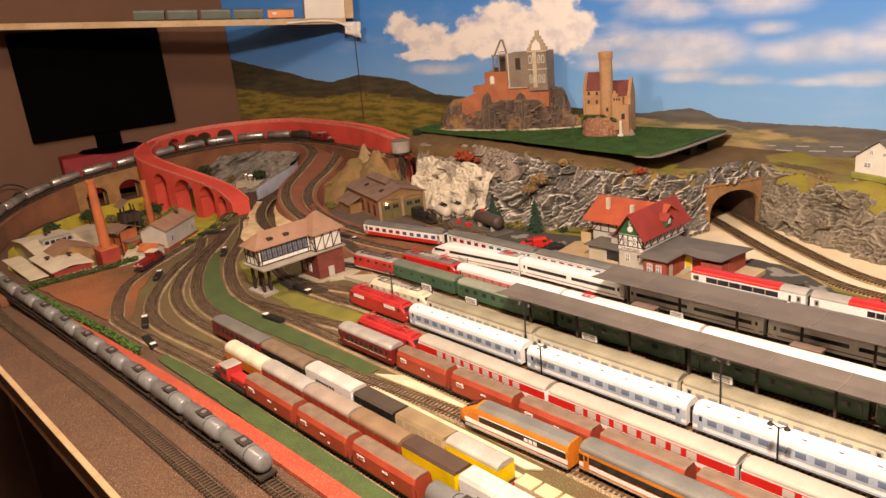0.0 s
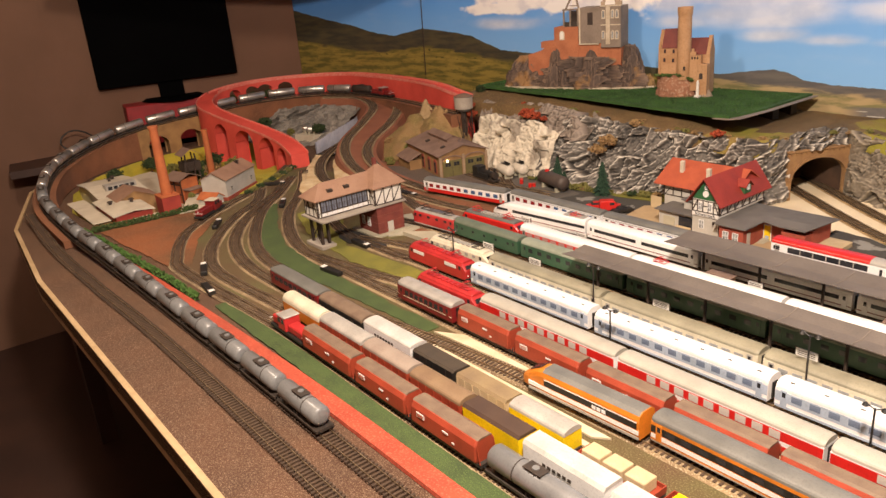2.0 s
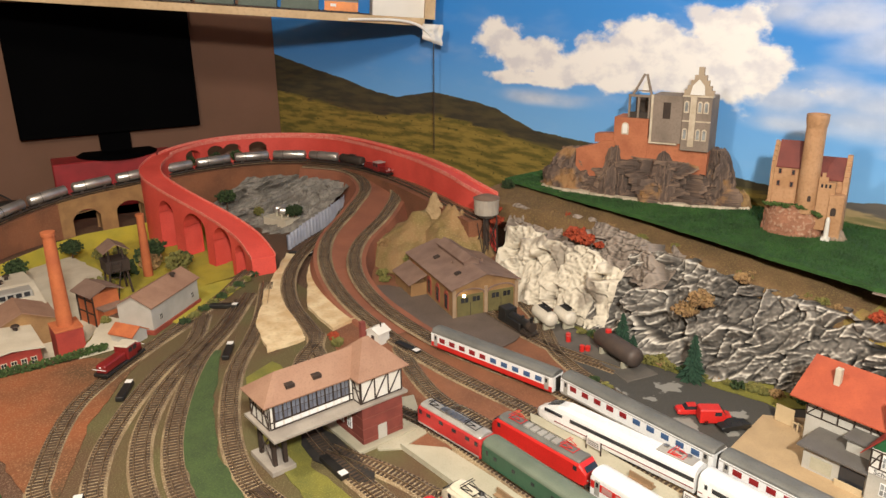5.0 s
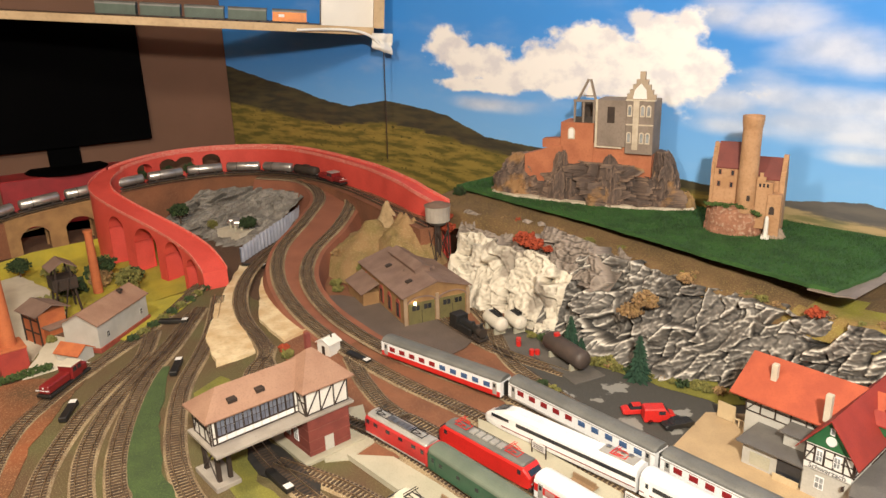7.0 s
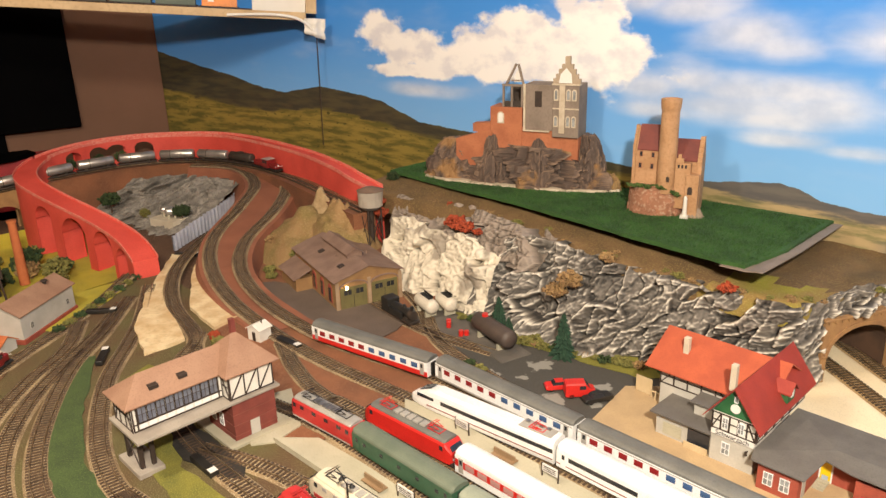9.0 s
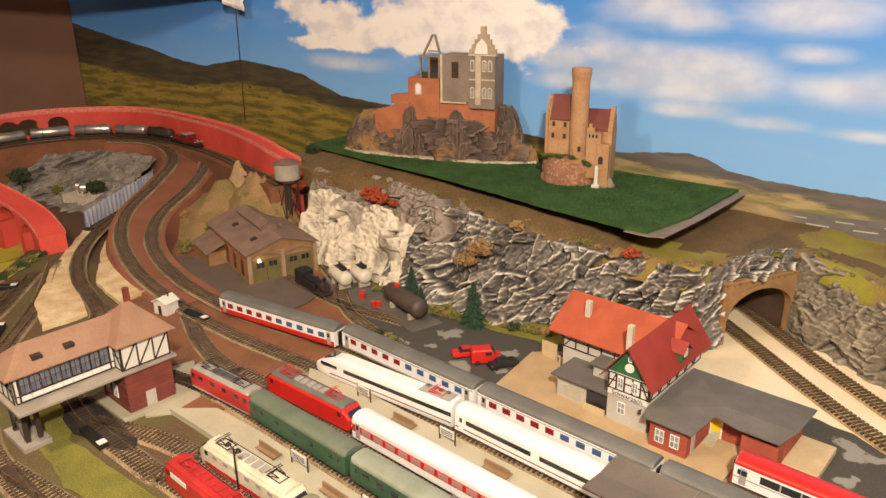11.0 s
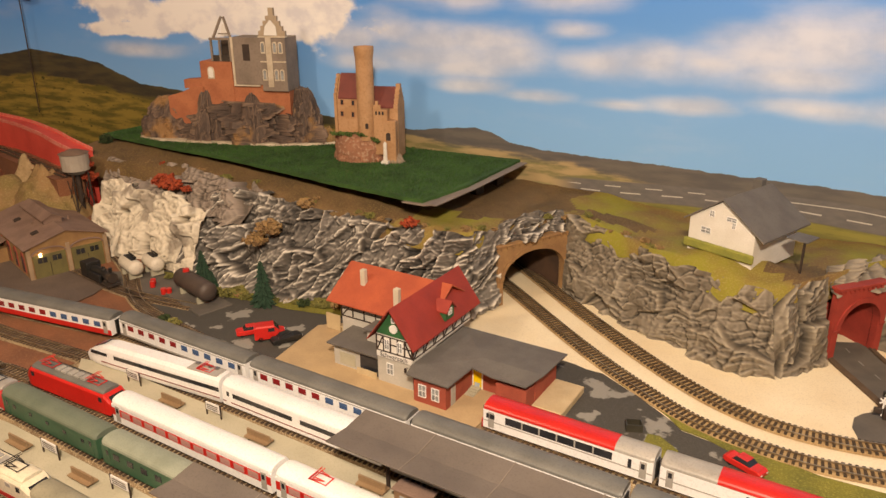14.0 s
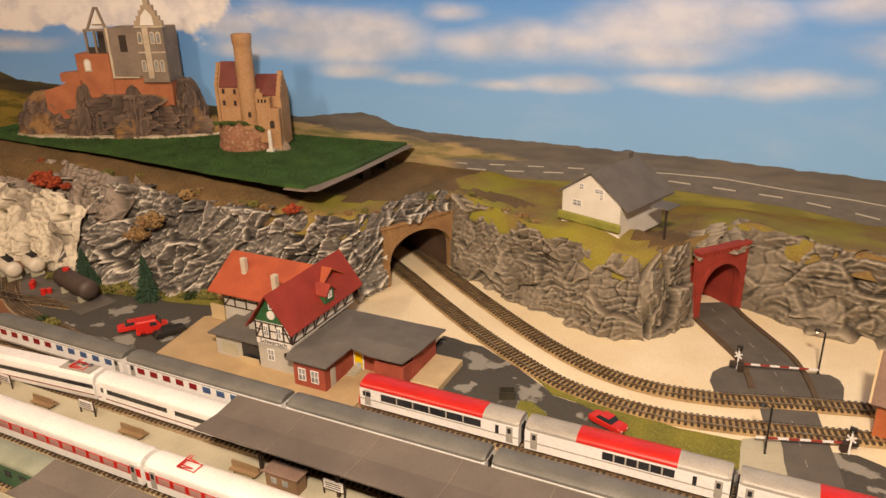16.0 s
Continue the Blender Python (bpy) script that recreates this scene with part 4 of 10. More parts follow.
def cliff(name, base, top, z_top, material, label, amp=0.02, res=0.003, z_base=0.0, flat=1.0, seed=0.0, sx=20.0, sy=45.0, turn=0.5, mid=0.42, small=0.16, blur=1, layer=0.011, length=0.03, tilt=0.1, beds=0.3):
    """A rock face between a foot line and a crest line, broken into slabs and clefts."""
    bl, tl = spline([(x, y, 0) for x, y in base], 0.004), spline([(x, y, 0) for x, y in top], 0.004)
    L = sum((b - a).length for a, b in zip(bl, bl[1:]))
    nu = max(8, int(L / res))
    nv = max(8, int(0.19 / res))
    sb, stp = along(bl), along(tl)
    places, ways, edges = [], [], []
    high = np.zeros((nu + 1, nv + 1))
    for i in range(nu + 1):
        u = i / nu
        b, db = at_length(sb, u * sb[-1][2])
        t, dt = at_length(stp, u * stp[-1][2])
        d = (db + dt).normalized()
        zt = float(np.interp(u, np.linspace(0, 1, len(z_top)), z_top)) + 0.012 * noise.noise(Vector((u * L * 30, seed, 3)))
        for j in range(nv + 1):
            v = j / nv
            p = b.lerp(t, v)
            p.z = z_base + (zt - z_base) * v
            q = Vector((u * L, v * (zt - z_base), seed))
            wq = q + Vector((noise.noise(q * 22), noise.noise(q * 22 + Vector((5, 5, 5))), 0)) * 0.012
            rough = 0.1 * noise.noise(q * 70) + 0.1 * noise.noise(q * 160) + 0.5 * noise.noise(q * 9)
            bedded = strata(wq, layer, length, tilt, seed) * min(1, max(0, 0.5 + 2.2 * noise.noise(q * 13 + Vector((0, 0, 4)))))
            high[i, j] = facet(wq, sx, sy, turn, seed) + mid * facet(wq, sx * 2.3, sy * 2.3, turn + 0.4, seed + 3) + small * facet(wq, sx * 5.5, sy * 5.5, turn - 0.3, seed + 5) + beds * bedded + rough
            places.append(p)
            ways.append(Vector((d.y, -d.x, 0.25 * min(1, 3 * v))))
            edges.append(min(1, 8 * min(u, 1 - u) + 0.3))
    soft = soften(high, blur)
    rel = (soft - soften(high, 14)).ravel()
    verts = [p + w * (amp * flat * h * e) for p, w, h, e in zip(places, ways, soft.ravel(), edges)]
    m = nv + 1
    faces = [(i * m + j, (i + 1) * m + j, (i + 1) * m + j + 1, i * m + j + 1) for i in range(nu) for j in range(nv)]
    me = bpy.data.meshes.new(name)
    me.from_pydata([tuple(v) for v in verts], [], faces)
    me.materials.append(material)
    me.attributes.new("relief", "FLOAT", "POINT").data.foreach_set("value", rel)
    me.polygons.foreach_set("use_smooth", [True] * len(me.polygons))
    return tagged(new(name, me), label, "rock face", kind="structure")


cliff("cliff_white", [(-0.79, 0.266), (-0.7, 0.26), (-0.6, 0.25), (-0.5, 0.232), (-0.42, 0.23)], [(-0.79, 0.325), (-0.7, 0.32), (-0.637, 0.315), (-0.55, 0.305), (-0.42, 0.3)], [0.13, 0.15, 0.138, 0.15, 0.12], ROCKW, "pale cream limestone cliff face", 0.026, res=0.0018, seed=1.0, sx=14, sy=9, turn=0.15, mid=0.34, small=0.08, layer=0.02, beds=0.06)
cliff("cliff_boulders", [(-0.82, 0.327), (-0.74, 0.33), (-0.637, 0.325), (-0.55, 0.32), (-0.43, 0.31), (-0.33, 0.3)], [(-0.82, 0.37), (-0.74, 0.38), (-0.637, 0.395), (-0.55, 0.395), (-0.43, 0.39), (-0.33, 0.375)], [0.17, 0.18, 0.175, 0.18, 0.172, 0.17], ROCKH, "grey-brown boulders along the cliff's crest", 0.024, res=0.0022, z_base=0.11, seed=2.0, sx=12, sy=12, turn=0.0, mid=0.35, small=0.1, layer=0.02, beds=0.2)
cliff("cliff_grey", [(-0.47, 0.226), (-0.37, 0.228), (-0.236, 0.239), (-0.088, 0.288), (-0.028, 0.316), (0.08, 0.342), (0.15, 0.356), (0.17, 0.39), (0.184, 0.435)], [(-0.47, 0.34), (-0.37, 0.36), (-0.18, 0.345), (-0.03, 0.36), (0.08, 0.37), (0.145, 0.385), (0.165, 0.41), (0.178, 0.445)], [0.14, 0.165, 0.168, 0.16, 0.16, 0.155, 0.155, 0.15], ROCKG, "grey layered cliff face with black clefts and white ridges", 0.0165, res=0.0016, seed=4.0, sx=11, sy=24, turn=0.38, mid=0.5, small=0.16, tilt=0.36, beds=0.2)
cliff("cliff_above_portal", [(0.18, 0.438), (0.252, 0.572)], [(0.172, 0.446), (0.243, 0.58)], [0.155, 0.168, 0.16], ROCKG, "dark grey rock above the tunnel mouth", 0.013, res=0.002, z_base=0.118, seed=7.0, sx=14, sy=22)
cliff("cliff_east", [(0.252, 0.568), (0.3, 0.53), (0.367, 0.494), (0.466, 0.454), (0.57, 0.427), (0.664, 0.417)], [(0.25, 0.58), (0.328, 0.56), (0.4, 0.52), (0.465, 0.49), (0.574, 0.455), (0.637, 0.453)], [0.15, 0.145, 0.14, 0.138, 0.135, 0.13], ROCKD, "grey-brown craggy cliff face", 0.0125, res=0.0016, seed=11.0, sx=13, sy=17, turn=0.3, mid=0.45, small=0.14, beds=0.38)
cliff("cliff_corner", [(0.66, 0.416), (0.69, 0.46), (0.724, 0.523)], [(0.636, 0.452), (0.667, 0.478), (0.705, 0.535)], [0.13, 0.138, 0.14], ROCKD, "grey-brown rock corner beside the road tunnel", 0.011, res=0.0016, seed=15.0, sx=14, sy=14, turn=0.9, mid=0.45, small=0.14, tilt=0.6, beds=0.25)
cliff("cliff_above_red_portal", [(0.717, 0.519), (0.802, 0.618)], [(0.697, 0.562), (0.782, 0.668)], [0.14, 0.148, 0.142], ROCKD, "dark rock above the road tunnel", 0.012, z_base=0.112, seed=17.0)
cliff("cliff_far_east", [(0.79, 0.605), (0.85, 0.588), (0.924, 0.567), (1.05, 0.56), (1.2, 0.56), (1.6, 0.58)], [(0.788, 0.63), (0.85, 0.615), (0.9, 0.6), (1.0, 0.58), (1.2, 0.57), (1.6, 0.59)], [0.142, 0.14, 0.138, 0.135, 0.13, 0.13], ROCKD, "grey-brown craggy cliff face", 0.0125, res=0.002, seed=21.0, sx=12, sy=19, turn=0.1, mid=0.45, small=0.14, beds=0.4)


def plateau():
    crest = spline([(-0.95, 0.345, 0.165), (-0.8, 0.355, 0.165), (-0.637, 0.383, 0.165), (-0.43, 0.383, 0.163), (-0.18, 0.35, 0.158), (-0.03, 0.363, 0.152), (0.08, 0.373, 0.152), (0.145, 0.388, 0.15), (0.172, 0.445, 0.146), (0.243, 0.582, 0.15), (0.328, 0.562, 0.142), (0.465, 0.493, 0.136), (0.574, 0.458, 0.132), (0.637, 0.455, 0.128), (0.705, 0.54, 0.136), (0.775, 0.642, 0.142), (0.85, 0.618, 0.138), (0.9, 0.603, 0.136), (1.0, 0.583, 0.133), (1.2, 0.573, 0.128), (1.7, 0.593, 0.128)], 0.012)
    bm = B()
    rows = []
    pl = spline([(x, y, 0) for x, y in POSTER], 0.01)
    for c in crest:
        yb = float(np.interp(c.x, [p.x for p in pl], [p.y for p in pl])) - 0.002
        row = [bm.verts.new((c.x, c.y - 0.002, c.z - 0.04))]
        for k in range(15):
            v = k / 14
            y = c.y + (yb - c.y) * v
            lift = 0.024 * min(1, v * 4) * min(1, max(0, (0.06 - c.x) / 0.12)) - 0.03 * v * min(1, max(0, (c.x - 0.2) / 0.6))
            p = Vector((c.x, y, c.z + lift + (0.006 * noise.noise(Vector((c.x * 18, y * 18, 4))) if k else 0)))
            p.z += 0.024 * math.exp(-((p.x - 0.57) / 0.1) ** 2 - ((p.y - 0.53) / 0.055) ** 2)
            row.append(bm.verts.new(p))
        rows.append(row)
    for a, b in zip(rows, rows[1:]):
        for i in range(15):
            bm.faces.new((a[i], b[i], b[i + 1], a[i + 1]))
    for f in bm.faces:
        c = f.calc_center_median()
        wob = 0.04 * noise.noise(c * 14)
        bare = math.hypot((c.x - 0.655) / 0.045, (c.y - 0.55) / 0.06) < 1 + 8 * wob or math.hypot((c.x - 0.33) / 0.075, (c.y - 0.625) / 0.03) < 1 + 10 * wob
        if bare or c.x < 0.0 + wob or (c.x < 0.235 + wob and c.y > 0.47 + 0.4 * wob + 0.25 * max(0, c.x - 0.1)):
            f.material_index = 1
    ob = link("plateau", bm, HEATH, smooth=True)
    ob.data.materials.append(BROWNHEATH)
    tagged(ob, "yellow-green grassy plateau above the cliffs", "ground", kind="structure")


plateau()


def green_board():
    root = thing("grass_board", "dark green grass-covered board carrying the castles", "landscape board", kind="structure")
    line = [(-0.94, 0.445), (-0.7, 0.43), (-0.5, 0.425), (-0.3, 0.405), (-0.168, 0.388), (0.058, 0.372), (0.08, 0.5), (0.078, 0.725), (-0.5, 0.665), (-0.94, 0.615)]
    bm = B()
    pts = []
    for i in range(len(line)):
        a, b = Vector((*line[i], 0)), Vector((*line[(i + 1) % len(line)], 0))
        k = max(1, int((b - a).length / 0.012))
        for j in range(k):
            p = a.lerp(b, j / k)
            p += Vector((noise.noise(p * 60), noise.noise(p * 60 + Vector((3, 1, 9))), 0)) * 0.003
            pts.append(p)
    top = [bm.verts.new((p.x, p.y, 0.204)) for p in pts]
    low = [bm.verts.new((p.x, p.y, 0.196)) for p in pts]
    bm.faces.new(top), bm.faces.new(low[::-1])
    for i in range(len(pts)):
        bm.faces.new((top[i], low[i], low[(i + 1) % len(pts)], top[(i + 1) % len(pts)]))
    bmesh.ops.triangulate(bm, faces=[f for f in bm.faces if len(f.verts) > 4])
    part("grass_mat", bm, LAWN, root)
    # short flock fibres standing on the mat
    rnd = random.Random(17)
    inside = lambda x, y: sum(((a[1] > y) != (b[1] > y)) and x < (b[0] - a[0]) * (y - a[1]) / (b[1] - a[1]) + a[0] for a, b in zip(line, line[1:] + line[:1])) % 2
    verts, faces = [], []
    while len(faces) < 22000:
        x, y = rnd.uniform(-0.93, 0.07), rnd.uniform(0.362, 0.7)
        if inside(x, y):
            a, hh, k = rnd.uniform(0, 6.28), rnd.uniform(0.002, 0.0052), len(verts)
            c, s_ = 0.0011 * math.cos(a), 0.0011 * math.sin(a)
            verts += [(x - c, y - s_, 0.2035), (x + c, y + s_, 0.2035), (x + rnd.uniform(-0.002, 0.002), y + rnd.uniform(-0.002, 0.002), 0.204 + hh)]
            faces.append((k, k + 1, k + 2))
    me = bpy.data.meshes.new("grass_fibres")
    me.from_pydata(verts, [], faces)
    me.materials.append(LAWN)
    tagged(link("grass_fibres", None, None, root, mesh=me), kind="stuff")
    for x, y in ((0.03, 0.6), (0.03, 0.69), (-0.3, 0.5), (-0.7, 0.55)):
        part("support_block", box(B(), x - 0.02, y - 0.015, 0.15, x + 0.02, y + 0.015, 0.196), DARK, root)
    lip = [Vector((0.078, 0.365, 0.2)), Vector((0.083, 0.5, 0.199)), Vector((0.082, 0.72, 0.199))]
    part("edge_sheet", ribbon(B(), along(lip), [(0.06, -0.006), (0.012, -0.0045), (-0.004, -0.001), (-0.016, 0.0), (-0.016, 0.0015), (-0.002, 0.001), (0.012, -0.002), (0.06, -0.004)], True), mat("grey_brown_card", (0.26, 0.21, 0.17), (0.2, 0.16, 0.13), 0.7, 20), root, "grey card edge under the grass mat")
    return root


green_board()

# ---------- rolling stock ----------
RT = 0.0062


def wheels(root, xs, r=0.0055):
    for x in xs:
        bm = B()
        for y in (-0.0085, 0.0065):
            cyl_y(bm, x, RT + r, y, y + 0.002, r, 12)
        cyl_y(bm, x, RT + r, -0.0085, 0.0085, 0.001, 6)
        part("wheelset", bm, DARK, root)


def bogie(root, x, half=0.0135):
    bm = box(B(), x - half - 0.006, -0.0125, RT + 0.003, x + half + 0.006, -0.010, RT + 0.0095)
    box(bm, x - half - 0.006, 0.010, RT + 0.003, x + half + 0.006, 0.0125, RT + 0.0095)
    box(bm, x - 0.004, -0.0125, RT + 0.006, x + 0.004, 0.0125, RT + 0.0095)
    b = part("bogie", bm, DARK, root)
    for dx in (-half, half):
        bm = B()
        for y in (-0.0085, 0.0065):
            cyl_y(bm, x + dx, RT + 0.0053, y, y + 0.002, 0.0053, 12)
        part("wheelset", bm, DARK, b)


def section(w, zb, ze, zr, k=6, tumble=0.0):
    """Body side up to the eaves ze, then an arched roof to zr; returns (body outline, roof outline)."""
    body = [(-w / 2 + tumble, zb), (w / 2 - tumble, zb), (w / 2, zb + 0.006), (w / 2, ze), (-w / 2, ze), (-w / 2, zb + 0.006)]
    roof = [(-w / 2, ze)] + [(w / 2 * -math.cos(math.pi * i / (2 * k)) if False else -w / 2 * math.cos(math.pi * i / (2 * k)), ze + (zr - ze) * math.sin(math.pi * i / (2 * k)) ** 0.75) for i in range(1, 2 * k)] + [(w / 2, ze)]
    return body, roof


_shared = {}


def pane_mesh(w, h, material):
    key = (round(w, 4), round(h, 4), material.name)
    if key not in _shared:
        me = bpy.data.meshes.new("window")
        bm = box(B(), -w / 2, -0.0005, -h / 2, w / 2, 0.0005, h / 2)
        bm.to_mesh(me)
        bm.free()
        me.materials.append(material)
        _shared[key] = me
    return _shared[key]


def panes(root, xs, z, w, h, half_w, material, name="window"):
    for i, x in enumerate(xs):
        for y in (-half_w, half_w):
            m = material[i * len(material) // len(xs)] if isinstance(material, (list, tuple)) else material
            ob = link(name, None, None, root, mesh=pane_mesh(w, h, m))
            ob.location = (x, y, z)


def place(root, x, y, z=0.0, rz=0.0):
    root.matrix_world = pose(x, y, z, 0, 0, rz)
    return root


def coach(label, length, body, roof, bands=(), windows=11, glass=None, wz=0.031, wh=0.0085, ww=0.0135, group="coaches", zr=0.0495, vents=False, doors=True, tail=0.062):
    root = thing("coach", label, "railway coach", group=group)
    h, w = length / 2, 0.0325
    bo, ro = section(w, 0.0135, 0.041, zr)
    part("body", prism(B(), bo, -h + 0.002, h - 0.002), body, root)
    part("roof", prism(B(), ro, -h + 0.002, h - 0.002, 0.004), roof, root, smooth=False)
    for z0, z1, m in bands:
        part("stripe", box(B(), -h + 0.0025, -w / 2 - 0.0003, z0, h - 0.0025, -w / 2 + 0.001, z1), m, root)
        part("stripe", box(B(), -h + 0.0025, w / 2 - 0.001, z0, h - 0.0025, w / 2 + 0.0003, z1), m, root)
    if windows:
        span = length - tail
        panes(root, [-span / 2 + span * i / (windows - 1) for i in range(windows)], wz, ww if ww < span / windows else span / windows * 0.7, wh, w / 2 + 0.0002, glass or GLASS)
    if doors:
        panes(root, [-h + 0.014, h - 0.014], 0.0275, 0.0085, 0.023, w / 2 + 0.0002, doors if doors is not True else LGREY, "door")
        panes(root, [-h + 0.0142, h - 0.0142], 0.033, 0.0045, 0.007, w / 2 + 0.0006, GLASS, "door_window")
    for x in (-h, h - 0.003):
        part("gangway", box(B(), x, -0.006, 0.015, x + 0.003, 0.006, 0.038), BLACK, root)
    part("underframe", box(B(), -h * 0.45, -0.011, 0.0085, h * 0.45, 0.011, 0.0135), DARK, root)
    if vents:
        for i in range(vents):
            x = -h + 0.02 + (length - 0.04) * i / (vents - 1)
            part("roof_vent", box(B(), x - 0.003, -0.0085, zr - 0.004, x + 0.003, -0.0055, zr - 0.0005), DARK, root)
    for x in (-h * 0.7, h * 0.7):
        bogie(root, x)
    return root


def pantograph(root, x, z, material, raised=0.008):
    pan = part("pantograph", rod(B(), (x - 0.012, -0.008, z), (x - 0.012, 0.008, z), 0.0007, 5), material, root)
    part("base_bar", rod(B(), (x + 0.012, -0.008, z), (x + 0.012, 0.008, z), 0.0007, 5), material, pan)
    for y in (-0.007, 0.007):
        part("side_bar", rod(B(), (x - 0.012, y, z), (x + 0.012, y, z), 0.0006, 5), material, pan)
        part("lower_arm", rod(B(), (x - 0.011, y, z), (x + 0.009, y * 0.7, z + raised * 0.6), 0.0006, 5), material, pan)
        part("upper_arm", rod(B(), (x + 0.009, y * 0.7, z + raised * 0.6), (x - 0.006, y * 0.9, z + raised), 0.0006, 5), material, pan)
    for dx in (-0.008, -0.004):
        part("contact_strip", rod(B(), (x + dx, -0.0115, z + raised), (x + dx, 0.0115, z + raised), 0.0006, 5), material, pan)


def loco(label, length, body, roof, bands=(), panto=BLACK, cab=GLASS, group="locomotives", slope=0.008, zr=0.046, gear=METAL, windows=4, wmat=GLASS):
    root = thing("electric_locomotive", label, "locomotive", group=group)
    h, w = length / 2, 0.0335
    rings = []
    for x, s, top in ((-h, 0.84, 0.03), (-h + slope * 0.5, 0.95, 0.036), (-h + slope, 1.0, 0.041), (h - slope, 1.0, 0.041), (h - slope * 0.5, 0.95, 0.036), (h, 0.84, 0.03)):
        y = w / 2 * s
        rings.append([(x, -y, 0.011), (x, y, 0.011), (x, y, top - 0.003), (x, y * 0.86, top), (x, -y * 0.86, top), (x, -y, top - 0.003)])
    part("body", loft(B(), rings), body, root)
    _, ro = section(w * 0.84, 0.0, 0.0408, zr)
    part("roof", prism(B(), ro, -h + slope + 0.001, h - slope - 0.001, 0.003), roof, root)
    for z0, z1, m in bands:
        bm = box(B(), -h + slope, -w / 2 - 0.0003, z0, h - slope, -w / 2 + 0.001, z1)
        box(bm, -h + slope, w / 2 - 0.001, z0, h - slope, w / 2 + 0.0003, z1)
        part("stripe", bm, m, root)
    for sx in (-1, 1):
        bm = B()
        xo, xi = sx * (h - 0.0005), sx * (h - slope * 0.55)
        vs = [bm.verts.new(p) for p in ((xo, -0.0115, 0.031), (xo, 0.0115, 0.031), (xi, 0.011, 0.0372), (xi, -0.011, 0.0372))]
        ex = bmesh.ops.extrude_face_region(bm, geom=[bm.faces.new(vs)])
        bmesh.ops.translate(bm, vec=(sx * 0.0012, 0, 0.0012), verts=[v for v in ex["geom"] if isinstance(v, bmesh.types.BMVert)])
        part("windscreen", bm, GLASS, root)
        part("buffer_beam", box(B(), sx * h - 0.002, -0.015, 0.009, sx * h + 0.002, 0.015, 0.0135), DARK, root)
        for y in (-0.01, 0.01):
            bm = rod(B(), (sx * h, y, 0.0125), (sx * (h + 0.005), y, 0.0125), 0.0013, 8)
            part("buffer", bm, BLACK, root)
            part("headlight", rod(B(), (sx * (h - 0.001), y, 0.0185), (sx * (h + 0.0012), y, 0.0185), 0.0014, 8), WHITE, root)
    panes(root, [-h + slope + 0.006, h - slope - 0.006], 0.033, 0.006, 0.0065, w / 2 + 0.0003, cab, "cab_window")
    if windows:
        sp = length - 2 * slope - 0.05
        panes(root, [-sp / 2 + sp * i / (windows - 1) for i in range(windows)], 0.0335, 0.0085, 0.0055, w / 2 + 0.0003, wmat, "grille")
    for i in range(5):
        x = -h * 0.3 + h * 0.6 * i / 4
        part("roof_box", box(B(), x - 0.006, -0.007, zr - 0.001, x + 0.004, 0.006, zr + 0.0022, 0.0005), gear, root)
    part("roof_line", rod(B(), (-h * 0.5, 0.009, zr + 0.0018), (h * 0.5, 0.009, zr + 0.0018), 0.0005, 5), BLACK, root)
    if panto:
        for x in (-h * 0.55, h * 0.55):
            pantograph(root, x, zr + 0.0015, panto)
    part("underframe", box(B(), -h * 0.25, -0.013, 0.008, h * 0.25, 0.013, 0.0112), DARK, root)
    for x in (-h * 0.58, h * 0.58):
        bogie(root, x, 0.017)
    return root


def wagon_base(root, length):
    h = length / 2
    part("underframe", box(B(), -h, -0.014, 0.0095, h, 0.014, 0.0135), DARK, root)
    for sx in (-1, 1):
        for y in (-0.01, 0.01):
            part("buffer", rod(B(), (sx * h, y, 0.012), (sx * (h + 0.004), y, 0.012), 0.0012, 6), BLACK, root)
    if length > 0.15:
        for x in (-h * 0.68, h * 0.68):
            bogie(root, x, 0.011)
    else:
        wheels(root, (-h * 0.55, h * 0.55))


def covered_wagon(label, length, body, roof, zr=0.047, ze=0.038, ribs=7, doors=True, group="goods wagons", flat=False, end=None, panel=None):
    root = thing("covered_wagon", label, "goods wagon", group=group)
    h, w = length / 2, 0.032
    bo, ro = section(w, 0.0125, ze, zr)
    part("body", prism(B(), bo, -h + 0.002, h - 0.002), body, root)
    if flat:
        ro = [(-w / 2, ze), (-w / 2 * 0.8, zr), (w / 2 * 0.8, zr), (w / 2, ze)]
    part("roof", prism(B(), ro, -h + 0.0015, h - 0.0015), roof, root)
    if ribs:
        for i in range(ribs):
            x = -h + 0.004 + (length - 0.008) * i / (ribs - 1)
            for sy in (-1, 1):
                part("rib", box(B(), x - 0.0007, sy * w / 2 - 0.0008, 0.0135, x + 0.0007, sy * w / 2 + 0.0008, ze - 0.001), body, root)
    if panel:
        for y in (-w / 2 - 0.0009, w / 2 + 0.0009):
            part("label_plate", box(B(), -h * 0.62, y - 0.0003, 0.024, -h * 0.3, y + 0.0003, 0.032), panel, root)
    if end:
        for sx in (-1, 1):
            part("end_wall", box(B(), sx * (h - 0.0015) - 0.0008, -w / 2, 0.013, sx * (h - 0.0015) + 0.0008, w / 2, ze), end, root)
    wagon_base(root, length)
    return root


